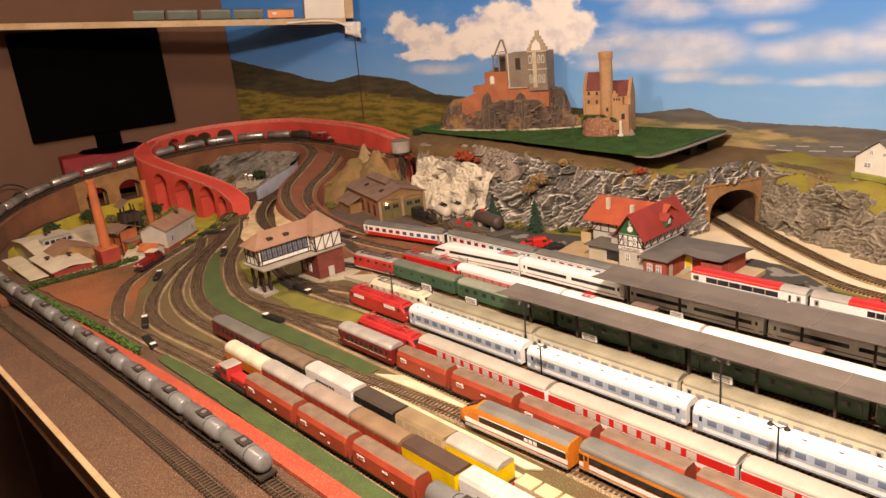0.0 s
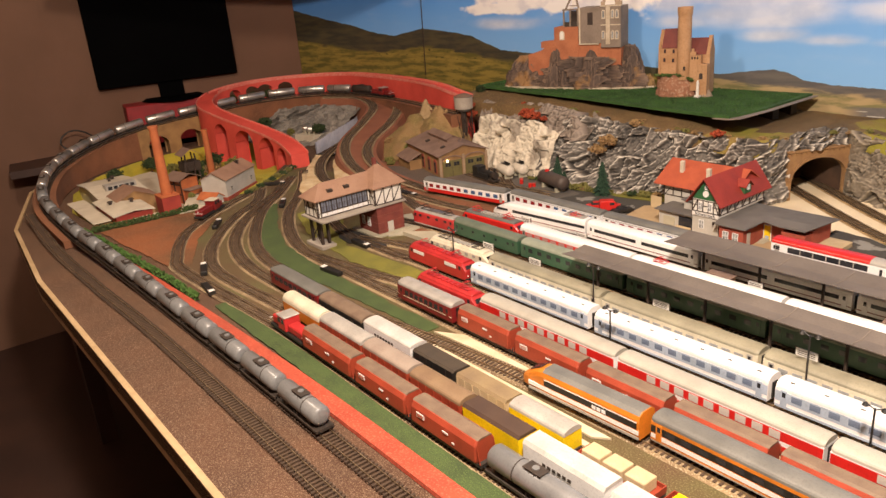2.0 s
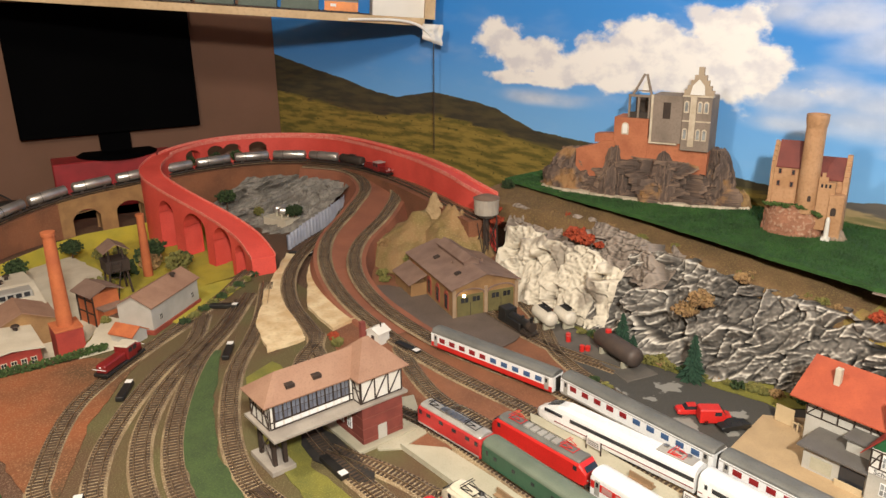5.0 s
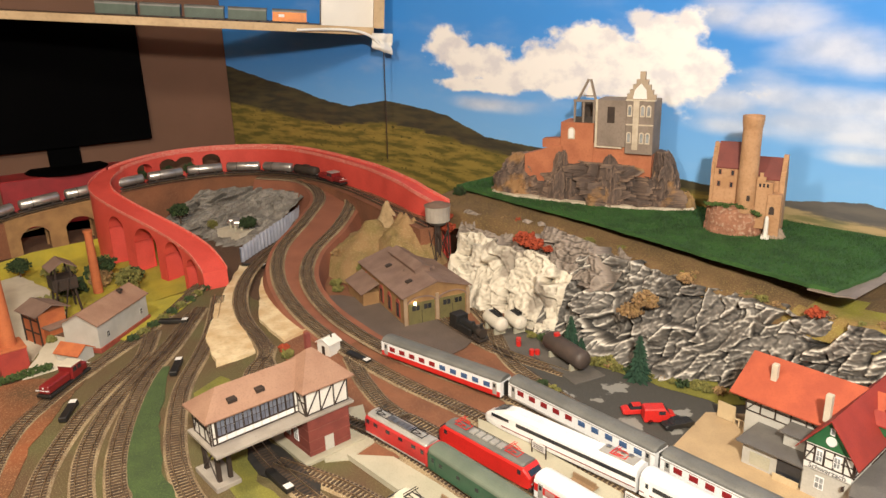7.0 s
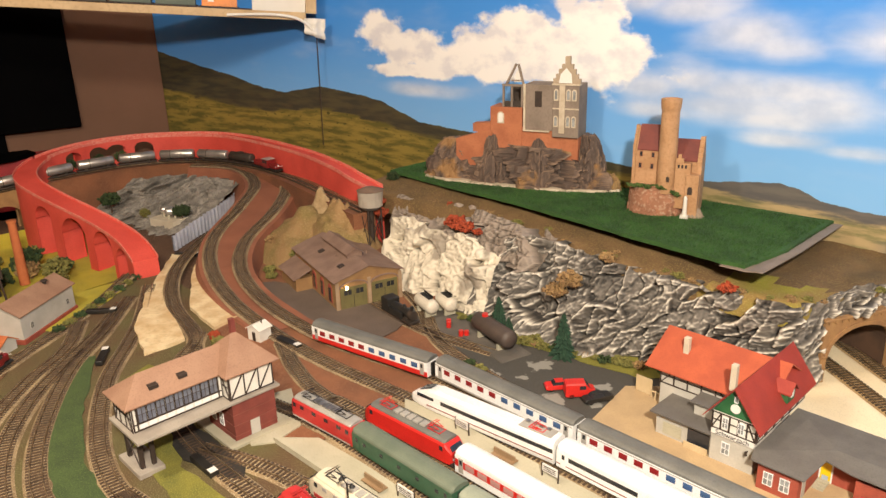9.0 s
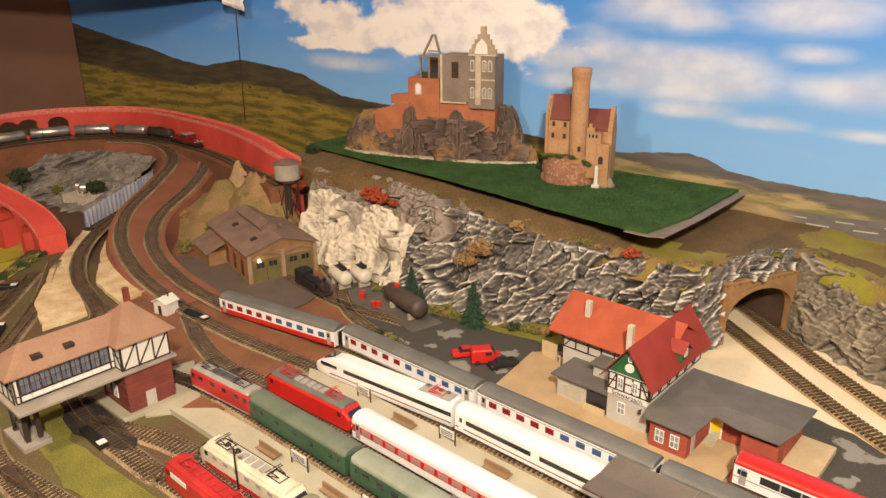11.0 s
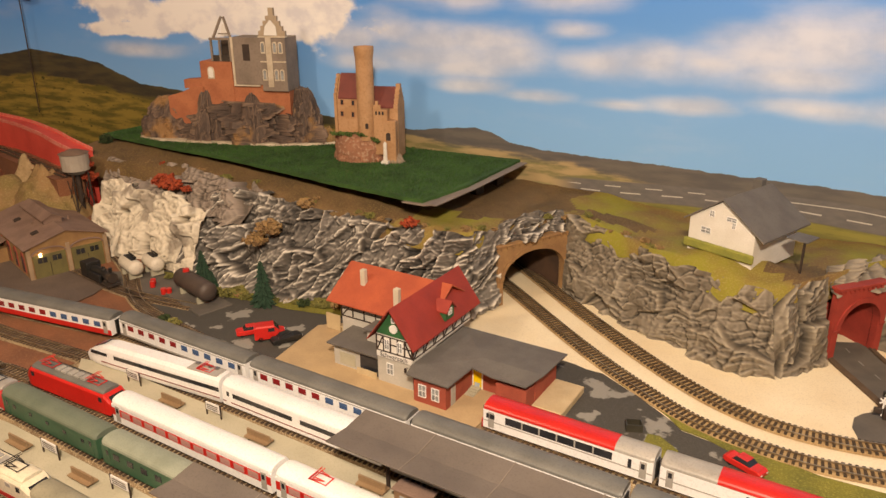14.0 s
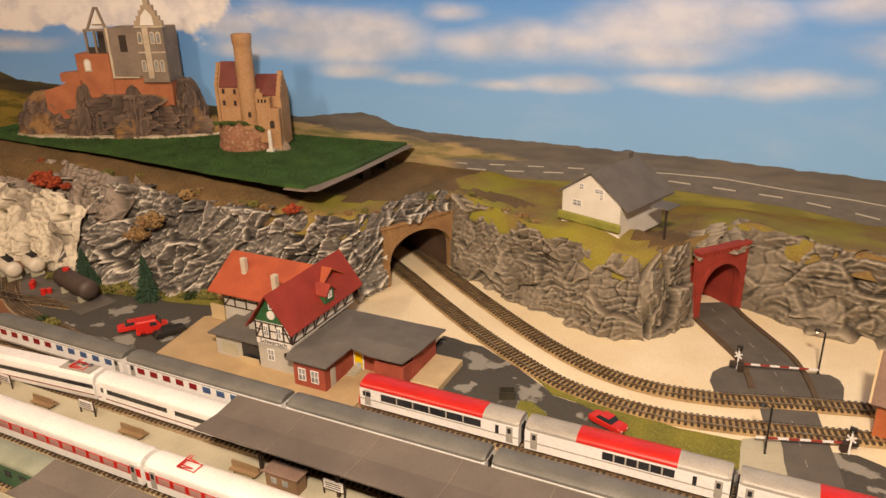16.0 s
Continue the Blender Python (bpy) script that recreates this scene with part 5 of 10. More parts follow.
def hopper_wagon(label, length, body, roof, group="hopper wagons", plate=PAPER):
    root = thing("hopper_wagon", label, "goods wagon", group=group)
    h, w = length / 2, 0.034
    prof = [(-0.013, 0.012), (0.013, 0.012), (w / 2, 0.017), (0.0162, 0.0385), (0.0122, 0.0452), (0.008, 0.0462), (-0.008, 0.0462), (-0.0122, 0.0452), (-0.0162, 0.0385), (-w / 2, 0.017)]
    part("body", prism(B(), prof, -h + 0.006, h - 0.006, 0.002), body, root)
    part("roof", prism(B(), [(-0.0112, 0.0456), (-0.0075, 0.0476), (0.0075, 0.0476), (0.0112, 0.0456)], -h + 0.0055, h - 0.0055), roof, root)
    for sx in (-1, 1):
        part("end_platform", box(B(), sx * (h - 0.003) - 0.003, -0.014, 0.013, sx * (h - 0.003) + 0.003, 0.014, 0.0145), DARK, root)
        for y in (-0.0135, 0.0135):
            part("end_stay", rod(B(), (sx * (h - 0.001), y, 0.014), (sx * (h - 0.006), y, 0.04), 0.0008, 5), body, root)
    for y in (-w / 2 - 0.0003, w / 2 + 0.0003):
        part("label_plate", box(B(), -h * 0.72, y - 0.0003, 0.029, -h * 0.5, y + 0.0006, 0.036), plate, root)
        part("lettering_bar", box(B(), h * 0.05, y - 0.0004, 0.031, h * 0.2, y + 0.0004, 0.0335), plate, root, "white lettering bar")
        part("lettering_bar", box(B(), h * 0.3, y - 0.0004, 0.0225, h * 0.36, y + 0.0004, 0.025), plate, root, "white lettering bar")
        for k in range(2):
            part("lettering_bar", box(B(), -h * 0.7, y - 0.0006, 0.0305 + 0.0025 * k, -h * 0.53, y + 0.0009, 0.0315 + 0.0025 * k), body, root)
    wagon_base(root, length)
    return root


def tank_wagon(label, length, tank, group="tank wagons", r=0.0145, walkway=True, band=None):
    root = thing("tank_wagon", label, "tank wagon", group=group)
    h = length / 2
    z = 0.0135 + r + 0.0015
    rings = []
    for x, k in ((-h + 0.003, 0.55), (-h + 0.0045, 0.82), (-h + 0.008, 1.0), (h - 0.008, 1.0), (h - 0.0045, 0.82), (h - 0.003, 0.55)):
        rings.append([(x, r * k * math.cos(2 * math.pi * i / 20), z + r * k * math.sin(2 * math.pi * i / 20)) for i in range(20)])
    bm = loft(B(), rings)
    part("tank", bm, tank, root, smooth=True)
    for x in (-h * 0.55, h * 0.55):
        part("saddle", box(B(), x - 0.004, -0.011, 0.013, x + 0.004, 0.011, 0.019), DARK, root)
    if walkway:
        bm = box(B(), -0.014, -0.008, z + r + 0.001, 0.014, 0.008, z + r + 0.002)
        part("walkway", bm, DARK, root)
        part("dome", tube(B(), 0, 0, z + r - 0.002, z + r + 0.0035, 0.0045, 0.0045, 10), tank, root)
        bm = B()
        for y in (-0.0145, 0.0145):
            for dx in (-0.004, 0.004):
                rod(bm, (dx, y, 0.013), (dx, y * 0.5, z + r + 0.0015), 0.0005, 5)
        part("ladder", bm, DARK, root)
    part("band", rod(B(), (-h * 0.35, 0, z), (-h * 0.35 + 0.0015, 0, z), r + 0.0004, 20), band or DARK, root)
    wagon_base(root, length)
    return root


def diesel_shunter(label, body, length=0.105, cab_at=0.0, roof=None, group="locomotives"):
    root = thing("diesel_locomotive", label, "locomotive", group=group)
    h = length / 2
    part("frame", box(B(), -h, -0.015, 0.0095, h, 0.015, 0.0155, 0.0008), BLACK, root)
    part("bonnet", box(B(), -h + 0.003, -0.0105, 0.0155, cab_at - 0.014, 0.0105, 0.0315, 0.002), body, root)
    part("bonnet", box(B(), cab_at + 0.014, -0.0105, 0.0155, h - 0.003, 0.0105, 0.03, 0.002), body, root)
    part("cab", box(B(), cab_at - 0.014, -0.015, 0.0155, cab_at + 0.014, 0.015, 0.0405, 0.001), body, root)
    part("cab_roof", box(B(), cab_at - 0.016, -0.0155, 0.0405, cab_at + 0.016, 0.0155, 0.0435, 0.0012), roof or SILVER, root)
    for dx in (-0.0065, 0.0065):
        for y in (-0.0152, 0.0152):
            ob = link("cab_window", None, None, root, mesh=pane_mesh(0.009, 0.008, GLASS))
            ob.location = (cab_at + dx, y, 0.034)
    for sx in (-1, 1):
        part("headlight", rod(B(), (sx * (h - 0.004), 0, 0.028), (sx * (h - 0.002), 0, 0.028), 0.0018, 8), WHITE, root)
        part("railing", rod(B(), (sx * h, -0.014, 0.0245), (sx * h, 0.014, 0.0245), 0.0006, 5), BODYRAIL, root)
    wheels(root, (-h * 0.6, -h * 0.15, h * 0.15, h * 0.6))
    return root


BODYRAIL = WHITE

# ---------- trains, track by track ----------
# express train beside the station
ROWG = [(-0.595, -0.306, 9.5, -0.0315), (-0.303, -0.004, 0, SY["G"]), (-0.001, 0.284, 0, SY["G"]), (0.287, 0.572, 0, SY["G"]), (0.575, 0.86, 0, SY["G"]), (0.863, 1.148, 0, SY["G"])]
for i, (a, b, rz, y) in enumerate(ROWG):
    c = coach("grey-roofed white express coach with a red skirt on the curve" if i == 0 else "grey-roofed white express coach with red and blue windows",
              (b - a) * 0.995, WHITE, GREY, [(0.0135, 0.023, RED)] if i == 0 else [(0.0135, 0.0165, LGREY), (0.0375, 0.039, LGREY)], 10, [GLASSR, GLASSB], group="express coaches", wh=0.009)
    place(c, (a + b) / 2, y, 0, rz)


def power_car(label, length, body, roof, bands, glass, nose=0.05, group="", pan=None):
    """A streamlined end car whose nose points to -x."""
    root = thing("power_car", label, "railway power car", group=group)
    h, w = length / 2, 0.0325
    rings = []
    for x, s, top in ((-h, 0.35, 0.022), (-h + nose * 0.12, 0.62, 0.028), (-h + nose * 0.4, 0.86, 0.0375), (-h + nose * 0.75, 0.97, 0.046), (-h + nose, 1.0, 0.049), (h - 0.002, 1.0, 0.049)):
        y = w / 2 * s
        t = top
        rings.append([(x, -y * 0.9, 0.0115), (x, y * 0.9, 0.0115), (x, y, 0.018), (x, y, t - 0.010 if t > 0.03 else t - 0.003), (x, y * 0.9, t - 0.004), (x, y * 0.55, t), (x, -y * 0.55, t), (x, -y * 0.9, t - 0.004), (x, -y, t - 0.010 if t > 0.03 else t - 0.003), (x, -y, 0.018)])
    part("body", loft(B(), rings), body, root)
    if roof:
        part("roof", prism(B(), [(-0.0148, 0.0451), (-0.009, 0.0497), (0.009, 0.0497), (0.0148, 0.0451)], -h + nose * 0.95, h - 0.003), roof, root)
    for x0, x1, z0, z1, m in bands:
        part("stripe", box(B(), x0, -w / 2 - 0.0004, z0, x1, -w / 2 + 0.001, z1), m, root)
        part("stripe", box(B(), x0, w / 2 - 0.001, z0, x1, w / 2 + 0.0004, z1), m, root)
    bm = B()
    xa, xb = -h + nose * 0.4, -h + nose * 0.78
    prof = [(-0.0105, 0.0368), (0.0105, 0.0368), (0.0115, 0.0405), (0.008, 0.0462), (-0.008, 0.0462), (-0.0115, 0.0405)]
    vs = [bm.verts.new(p) for p in ((xa, -0.009, 0.0382), (xa, 0.009, 0.0382), (xb, 0.0085, 0.0475), (xb, -0.0085, 0.0475))]
    ex = bmesh.ops.extrude_face_region(bm, geom=[bm.faces.new(vs)])
    bmesh.ops.translate(bm, vec=(-0.0006, 0, 0.001), verts=[v for v in ex["geom"] if isinstance(v, bmesh.types.BMVert)])
    part("windscreen", bm, GLASS, root)
    part("underframe", box(B(), -h * 0.4, -0.011, 0.008, h * 0.5, 0.011, 0.0118), DARK, root)
    if pan is not None:
        part("roof_well", box(B(), pan - 0.028, -0.0105, 0.0485, pan + 0.028, 0.0105, 0.0502), LGREY, root)
        pantograph(root, pan, 0.0505, RED, 0.004)
        for k in range(4):
            part("roof_box", box(B(), pan - 0.024 + 0.012 * k, 0.0025, 0.05, pan - 0.018 + 0.012 * k, 0.0085, 0.0525), METAL, root)
    for x in (-h * 0.6, h * 0.7):
        bogie(root, x)
    return root


# white high-speed train
c = power_car("glossy white streamlined power car with dark window bands", 0.286, WHITE, None, [(-0.07, 0.14, 0.0295, 0.036, GLASS), (-0.1, 0.14, 0.019, 0.0205, DRED), (-0.12, -0.085, 0.031, 0.036, GLASS)], GLASS, 0.06, "white high-speed train", pan=0.105)
place(c, -0.138, -0.069, 0, 5.0)
for x0 in (0.008, 0.292, 0.576, 0.86):
    c = coach("glossy white high-speed coach with a dark window band", 0.28, WHITE, WHITE, [(0.019, 0.0205, DRED)], 0, group="white high-speed train", doors=WHITE)
    for k in range(2):
        x = -0.062 + 0.124 * k
        part("window_band", box(B(), x - 0.055, -0.0166, 0.0285, x + 0.055, -0.016, 0.0355), GLASS, c)
        part("window_band", box(B(), x - 0.055, 0.016, 0.0285, x + 0.055, 0.0166, 0.0355), GLASS, c)
    place(c, x0 + 0.14, SY["ICE"])

# white and red coaches behind a bright red locomotive
c = loco("bright red electric locomotive with a grey roof", 0.186, RED, GREY, [], RED, GLASS, slope=0.012, gear=LGREY, windows=0)
place(c, -0.194, SY["S"] + 0.002, 0, 2.5)
for i, x0 in enumerate((-0.087, 0.213, 0.513, 0.813)):
    c = coach("white coach with red window panels and a white roof", 0.297, WHITE, WHITE, [(0.0245, 0.036, RED)], 11, mat("pinkish_pane", (0.52, 0.3, 0.27), (0.42, 0.22, 0.2), 0.25, 40), group="white and red coaches", ww=0.017, wh=0.0085, wz=0.0303)
    if i == 1:
        pantograph(c, -0.09, 0.0505, RED, 0.005)
    place(c, x0 + 0.148, SY["S"])

GREENROOF = mat("pale_green_grey_roof", (0.3, 0.33, 0.26), (0.23, 0.26, 0.2), 0.5, 30)
# green coaches behind a red locomotive with a silver roof
c = loco("red electric locomotive with a silver-grey roof", 0.148, ORIENT, SILVER, [(0.0115, 0.014, LGREY)], BLACK, GLASS, slope=0.005, gear=METAL, windows=4)
place(c, -0.315, -0.232, 0, 4.0)
for i, (a, b) in enumerate(((-0.238, -0.024), (-0.018, 0.25), (0.256, 0.524), (0.53, 0.8), (0.806, 1.07))):
    c = coach("bottle-green luggage van with a grey-green roof" if i == 0 else "bottle-green coach with a pale grey roof", b - a, GREEN, mat("green_grey_roof", (0.16, 0.19, 0.14), (0.12, 0.15, 0.11), 0.5, 30) if i == 0 else GREENROOF, [], 5 if i == 0 else 9, GLASS, ww=0.006 if i == 0 else 0.011, wh=0.005 if i == 0 else 0.008, group="green coaches", doors=GREEN)
    place(c, (a + b) / 2, SY["GREEN"])

# cream locomotive with coaches of olive-grey roof
c = loco("cream electric locomotive with black pantographs", 0.192, CREAM, CREAM, [(0.012, 0.0185, ORIENT)], BLACK, GLASS, slope=0.014, gear=LGREY, windows=6, wmat=LGREY)
place(c, -0.106, SY["T8"] + 0.002, 0, 2)
for x0 in (0.0, 0.288, 0.576, 0.864):
    c = coach("cream coach with an olive-grey roof", 0.284, CREAM, OLIVE, [(0.0135, 0.021, ORIENT)], 12, GLASSP, group="cream coaches")
    place(c, x0 + 0.142, SY["T8"])

# white and pale blue coaches behind an orient-red locomotive
c = loco("orient-red electric locomotive with pale side panels", 0.192, ORIENT, ORIENT, [], ORIENT, GLASS, slope=0.01, gear=ORIENT, windows=0)
for x in (-0.055, 0.05):
    for y in (-0.0171, 0.0171):
        part("side_panel", box(B(), x - 0.018, y - 0.0004, 0.029, x + 0.018, y + 0.0004, 0.036), PAPER, c, "pale louvre panel")
place(c, -0.102, SY["T7"], 0, 0)
STEELB = mat("steel_blue_glazing", (0.2, 0.25, 0.34), (0.13, 0.17, 0.25), 0.25, 60)
for x0 in (0.008, 0.318, 0.624, 0.93):
    c = coach("white coach with a pale blue window band", 0.3, WHITE, WHITE, [(0.0225, 0.037, BLUE), (0.0135, 0.017, BLUE)], 11, STEELB, group="white and blue coaches", vents=7, doors=BLUE)
    place(c, x0 + 0.151, SY["T7"])

# red and white coaches behind a red locomotive
c = loco("coral-red electric locomotive without markings", 0.176, ORIENT, ORIENT, [], ORIENT, GLASS, slope=0.01, gear=ORIENT, windows=0)
place(c, 0.04, SY["T6"] - 0.004, 0, 0)
mat_pale = mat("pale_grey_window_panel", (0.58, 0.55, 0.5), (0.48, 0.45, 0.4), 0.35, 60)
for x0 in (0.135, 0.436, 0.737, 1.038):
    c = coach("red and white coach with a silver-grey roof", 0.298, WHITE, mat("silver_grey_coach_roof", (0.42, 0.4, 0.34), (0.35, 0.33, 0.28), 0.45, 30), [(0.0265, 0.0395, RED), (0.0235, 0.0262, WHITE), (0.0135, 0.02, RED)], 9, mat_pale, group="red and white coaches", wz=0.033, wh=0.0105, ww=0.014, doors=False, tail=0.12)
    place(c, x0 + 0.1495, SY["T6"])

# red railbus with brown hopper wagons
c = coach("wine-red railbus with a weathered silver roof", 0.165, DRED, SILVER, [(0.0225, 0.0235, CREAM)], 8, GLASS, group="railbuses", doors=DRED)
place(c, 0.045, SY["T5"])
for a, b in ((0.135, 0.272), (0.275, 0.417), (0.42, 0.56), (0.563, 0.7), (0.703, 0.84), (0.843, 0.98), (0.983, 1.12)):
    place(hopper_wagon("oxide-brown hopper wagon with a grey-brown roof", b - a, BROWN, BROOF), (a + b) / 2, SY["T5"])

# orange high-speed train
c = power_car("orange streamlined power car with a grey roof and white stripes", 0.212, ORANGE, GREY, [(-0.055, 0.1, 0.026, 0.035, BLACK), (-0.055, 0.1, 0.035, 0.0362, WHITE), (-0.085, 0.103, 0.0185, 0.0245, WHITE), (-0.085, 0.103, 0.0115, 0.015, LGREY)], GLASS, 0.05, "orange high-speed train")
for k in range(3):
    for y in (-0.0168, 0.0168):
        part("lettering_bar", box(B(), 0.03 + 0.008 * k, y - 0.0004, 0.027, 0.036 + 0.008 * k, y + 0.0004, 0.032), WHITE, c, "white lettering bar")
place(c, 0.45, -0.576, 0, 2.0)
for x0 in (0.562, 0.812, 1.062):
    c = coach("orange coach with a grey roof and white stripe", 0.244, ORANGE, GREY, [(0.0262, 0.0362, BLACK), (0.0185, 0.0245, WHITE), (0.0135, 0.0155, LGREY)], 9, GLASS, group="orange high-speed train", wz=0.0312, wh=0.006, doors=ORANGE)
    place(c, x0 + 0.122, -0.562)

# goods train on the third yard track
SILVER_WHITE = paint("dulled_white_roof", (0.6, 0.57, 0.53), 0.45)
c = coach("dark red railcar with a grey roof", 0.198, DRED, GREY, [], 8, GLASS, group="railbuses", doors=DRED, zr=0.046)
place(c, -0.198, SY["T3"])
for label, a, b, body, roof, extra in (
        ("black covered wagon with a weathered grey roof", -0.094, 0.054, BLACK, BROOF, {}),
        ("white refrigerator wagon with a silver roof", 0.058, 0.195, WHITE, SILVER_WHITE, {"ribs": 0, "ze": 0.041, "zr": 0.047}),
        ("black-brown high-sided wagon with a tarpaulin", 0.198, 0.3, BLACK, mat("dark_brown_tarpaulin", (0.06, 0.045, 0.03), (0.045, 0.034, 0.024), 0.8, 40), {"flat": True, "zr": 0.044, "ze": 0.041}),
        ("beige covered wagon with a tan flat roof", 0.303, 0.41, BEIGE, mat("tan_roof", (0.26, 0.19, 0.1), (0.2, 0.14, 0.08), 0.7, 30), {"flat": True, "zr": 0.044, "ze": 0.04}),
        ("yellow wagon with a silver-grey rounded roof", 0.413, 0.514, YELLOW, LGREY, {"ribs": 0, "ze": 0.0385, "zr": 0.047})):
    w = covered_wagon(label, b - a, body, roof, **extra)
    if body is WHITE:
        for k in range(7):
            part("lettering_bar", box(B(), -0.035 + 0.008 * k, -0.0168, 0.028, -0.03 + 0.008 * k, -0.0158, 0.033), DARK, w, "dark lettering bar")
    place(w, (a + b) / 2, SY["T3"])


def flat_wagon(label, length, colour):
    root = thing("flat_wagon", label, "goods wagon", group="flat wagons")
    h = length / 2
    part("deck", box(B(), -h, -0.015, 0.0135, h, 0.015, 0.0165), colour, root)
    for y in (-0.0155, 0.0145):
        part("side_board", box(B(), -h, y, 0.0165, h, y + 0.001, 0.0225), colour, root)
    for x in (-h, h - 0.001):
        part("end_board", box(B(), x, -0.0145, 0.0165, x + 0.001, 0.0145, 0.0225), colour, root)
    wagon_base(root, length)
    return root


place(flat_wagon("red-brown flat wagon carrying beige blocks", 0.112, BROWN), 0.582, SY["T3"])
for k in range(3):
    bk = tagged(link("load_block", box(B(), -0.014, -0.0115, 0, 0.014, 0.0115, 0.016, 0.001), BEIGE), "beige rough-cut block loaded on the flat wagon", "block", "blocks on the wagon")
    place(bk, 0.55 + 0.032 * k, SY["T3"], 0.0166)
place(flat_wagon("red-brown flat wagon carrying yellow beams", 0.148, BROWN), 0.722, SY["T3"])
for k in range(5):
    bk = tagged(link("yellow_beam", box(B(), -0.066, -0.002, 0, 0.066, 0.002, 0.009, 0.0005), YELLOW), "long yellow beam loaded on the flat wagon", "beam", "yellow beams")
    place(bk, 0.722, SY["T3"] - 0.0105 + 0.0052 * k, 0.0166)
for a in (0.8, 0.95, 1.1):
    place(covered_wagon("brown covered wagon with a grey roof", 0.142, BROWN, BROOF), a + 0.072, SY["T3"])

# goods train on the second yard track
for label, a, b, body, roof, extra in (
        ("orange wagon with a cream rounded roof", -0.152, -0.015, ORANGE, CREAM, {"ribs": 0, "ze": 0.032}),
        ("brown covered wagon with a grey arched roof", -0.012, 0.123, BROWN, LGREY, {}),
        ("brown covered wagon with a grey arched roof", 0.126, 0.249, BROWN, mat("warm_grey_wagon_roof", (0.33, 0.27, 0.22), (0.27, 0.21, 0.17), 0.6, 30), {}),
        ("dark brown covered wagon with a tan arched roof", 0.252, 0.369, BROWN, mat("tan_brown_wagon_roof", (0.24, 0.16, 0.09), (0.19, 0.12, 0.07), 0.6, 30), {}),
        ("bright yellow wagon with a dark brown roof", 0.372, 0.482, YELLOW, mat("dark_brown_wagon_roof", (0.075, 0.045, 0.03), (0.06, 0.035, 0.025), 0.6, 30), {"ze": 0.041, "zr": 0.0455, "ribs": 0, "flat": True}),
        ("white refrigerator wagon with a white arched roof", 0.486, 0.615, WHITE, SILVER_WHITE, {"ribs": 0, "flat": True, "ze": 0.041, "zr": 0.046}),
        ("white refrigerator wagon with a white arched roof", 0.62, 0.76, WHITE, SILVER_WHITE, {"ribs": 0, "flat": True, "ze": 0.041, "zr": 0.046}),
        ("brown covered wagon with a grey arched roof", 0.763, 0.9, BROWN, LGREY, {}),
        ("brown covered wagon with a grey arched roof", 0.903, 1.04, BROWN, LGREY, {})):
    w = covered_wagon(label, b - a, body, roof, **extra)
    if body is WHITE:
        for k in range(6):
            part("lettering_bar", box(B(), -0.03 + 0.008 * k, -0.0168, 0.026, -0.025 + 0.008 * k, -0.0158, 0.030), DARK, w, "dark lettering bar")
    place(w, (a + b) / 2, SY["T2"])

# goods train on the front yard track
place(diesel_shunter("red diesel shunting locomotive with a grey cab roof", ORIENT, 0.118, -0.012), -0.058, SY["T1"])
for a, b in ((0.004, 0.165), (0.169, 0.309), (0.313, 0.458)):
    place(hopper_wagon("oxide-brown hopper wagon with a grey-brown roof", b - a, BROWN, BROOF), (a + b) / 2, SY["T1"])
place(tank_wagon("grey plastic tank wagon with a dark walkway", 0.15, TANKG, r=0.0155), 0.54, SY["T1"])
place(tank_wagon("white tank wagon with a dark walkway", 0.15, WHITE, r=0.0155), 0.695, SY["T1"])
for a in (0.775, 0.925):
    place(hopper_wagon("oxide-brown hopper wagon with a grey-brown roof", 0.145, BROWN, BROOF), a + 0.073, SY["T1"])

# red and white regional unit beside the station
for a, b, red_from, red_to in ((0.35, 0.583, -0.1165, 0.066), (0.587, 0.83, -0.058, 0.062), (0.834, 1.06, -0.035, 0.113)):
    L = b - a
    c = coach("white regional railcar section with a bright red roof", L, WHITE, LGREY, [(0.024, 0.0255, LGREY)], 0, group="regional railcar", doors=LGREY)
    part("red_roof", prism(B(), [(y * 1.02, z + 0.0007) for y, z in section(0.0325, 0.0135, 0.041, 0.0495)[1]], red_from + 0.003, red_to), RED, c, "bright red roof panel")
    for sy in (-1, 1):
        part("window_band", box(B(), red_from + 0.035, sy * 0.01635 - 0.00035, 0.0275, red_to - 0.002, sy * 0.01635 + 0.00035, 0.038), GLASS, c)
        for k in range(1, 6):
            x = red_from + 0.035 + (red_to - red_from - 0.037) * k / 6
            part("window_post", box(B(), x - 0.001, sy * 0.0168 - 0.0002, 0.0275, x + 0.001, sy * 0.0168 + 0.0002, 0.038), LGREY, c)
    if a == 0.35:
        part("cab_front", box(B(), -L / 2 - 0.0006, -0.0135, 0.0265, -L / 2 + 0.006, 0.0135, 0.0445, 0.002), GLASS, c)
        panes(c, [-L / 2 + 0.009, -L / 2 + 0.017], 0.033, 0.004, 0.007, 0.0165, GLASS, "cab_window")
        part("red_skirt", box(B(), -L / 2 - 0.0008, -0.0155, 0.0115, -L / 2 + 0.0004, 0.0155, 0.0245), RED, c)
    for x in (red_to + 0.02, ) if red_to < 0.1 else (red_from - 0.02,):
        panes(c, [x], 0.031, 0.0045, 0.012, 0.0164, GLASS, "side_window")
    place(c, (a + b) / 2, SY["R"])

# red shunter near the factory
place(diesel_shunter("dark red diesel shunter with a beige cab roof on the curve", DRED, 0.115, 0.02, FACTORYROOF), -0.912, -0.566, 0, 128)
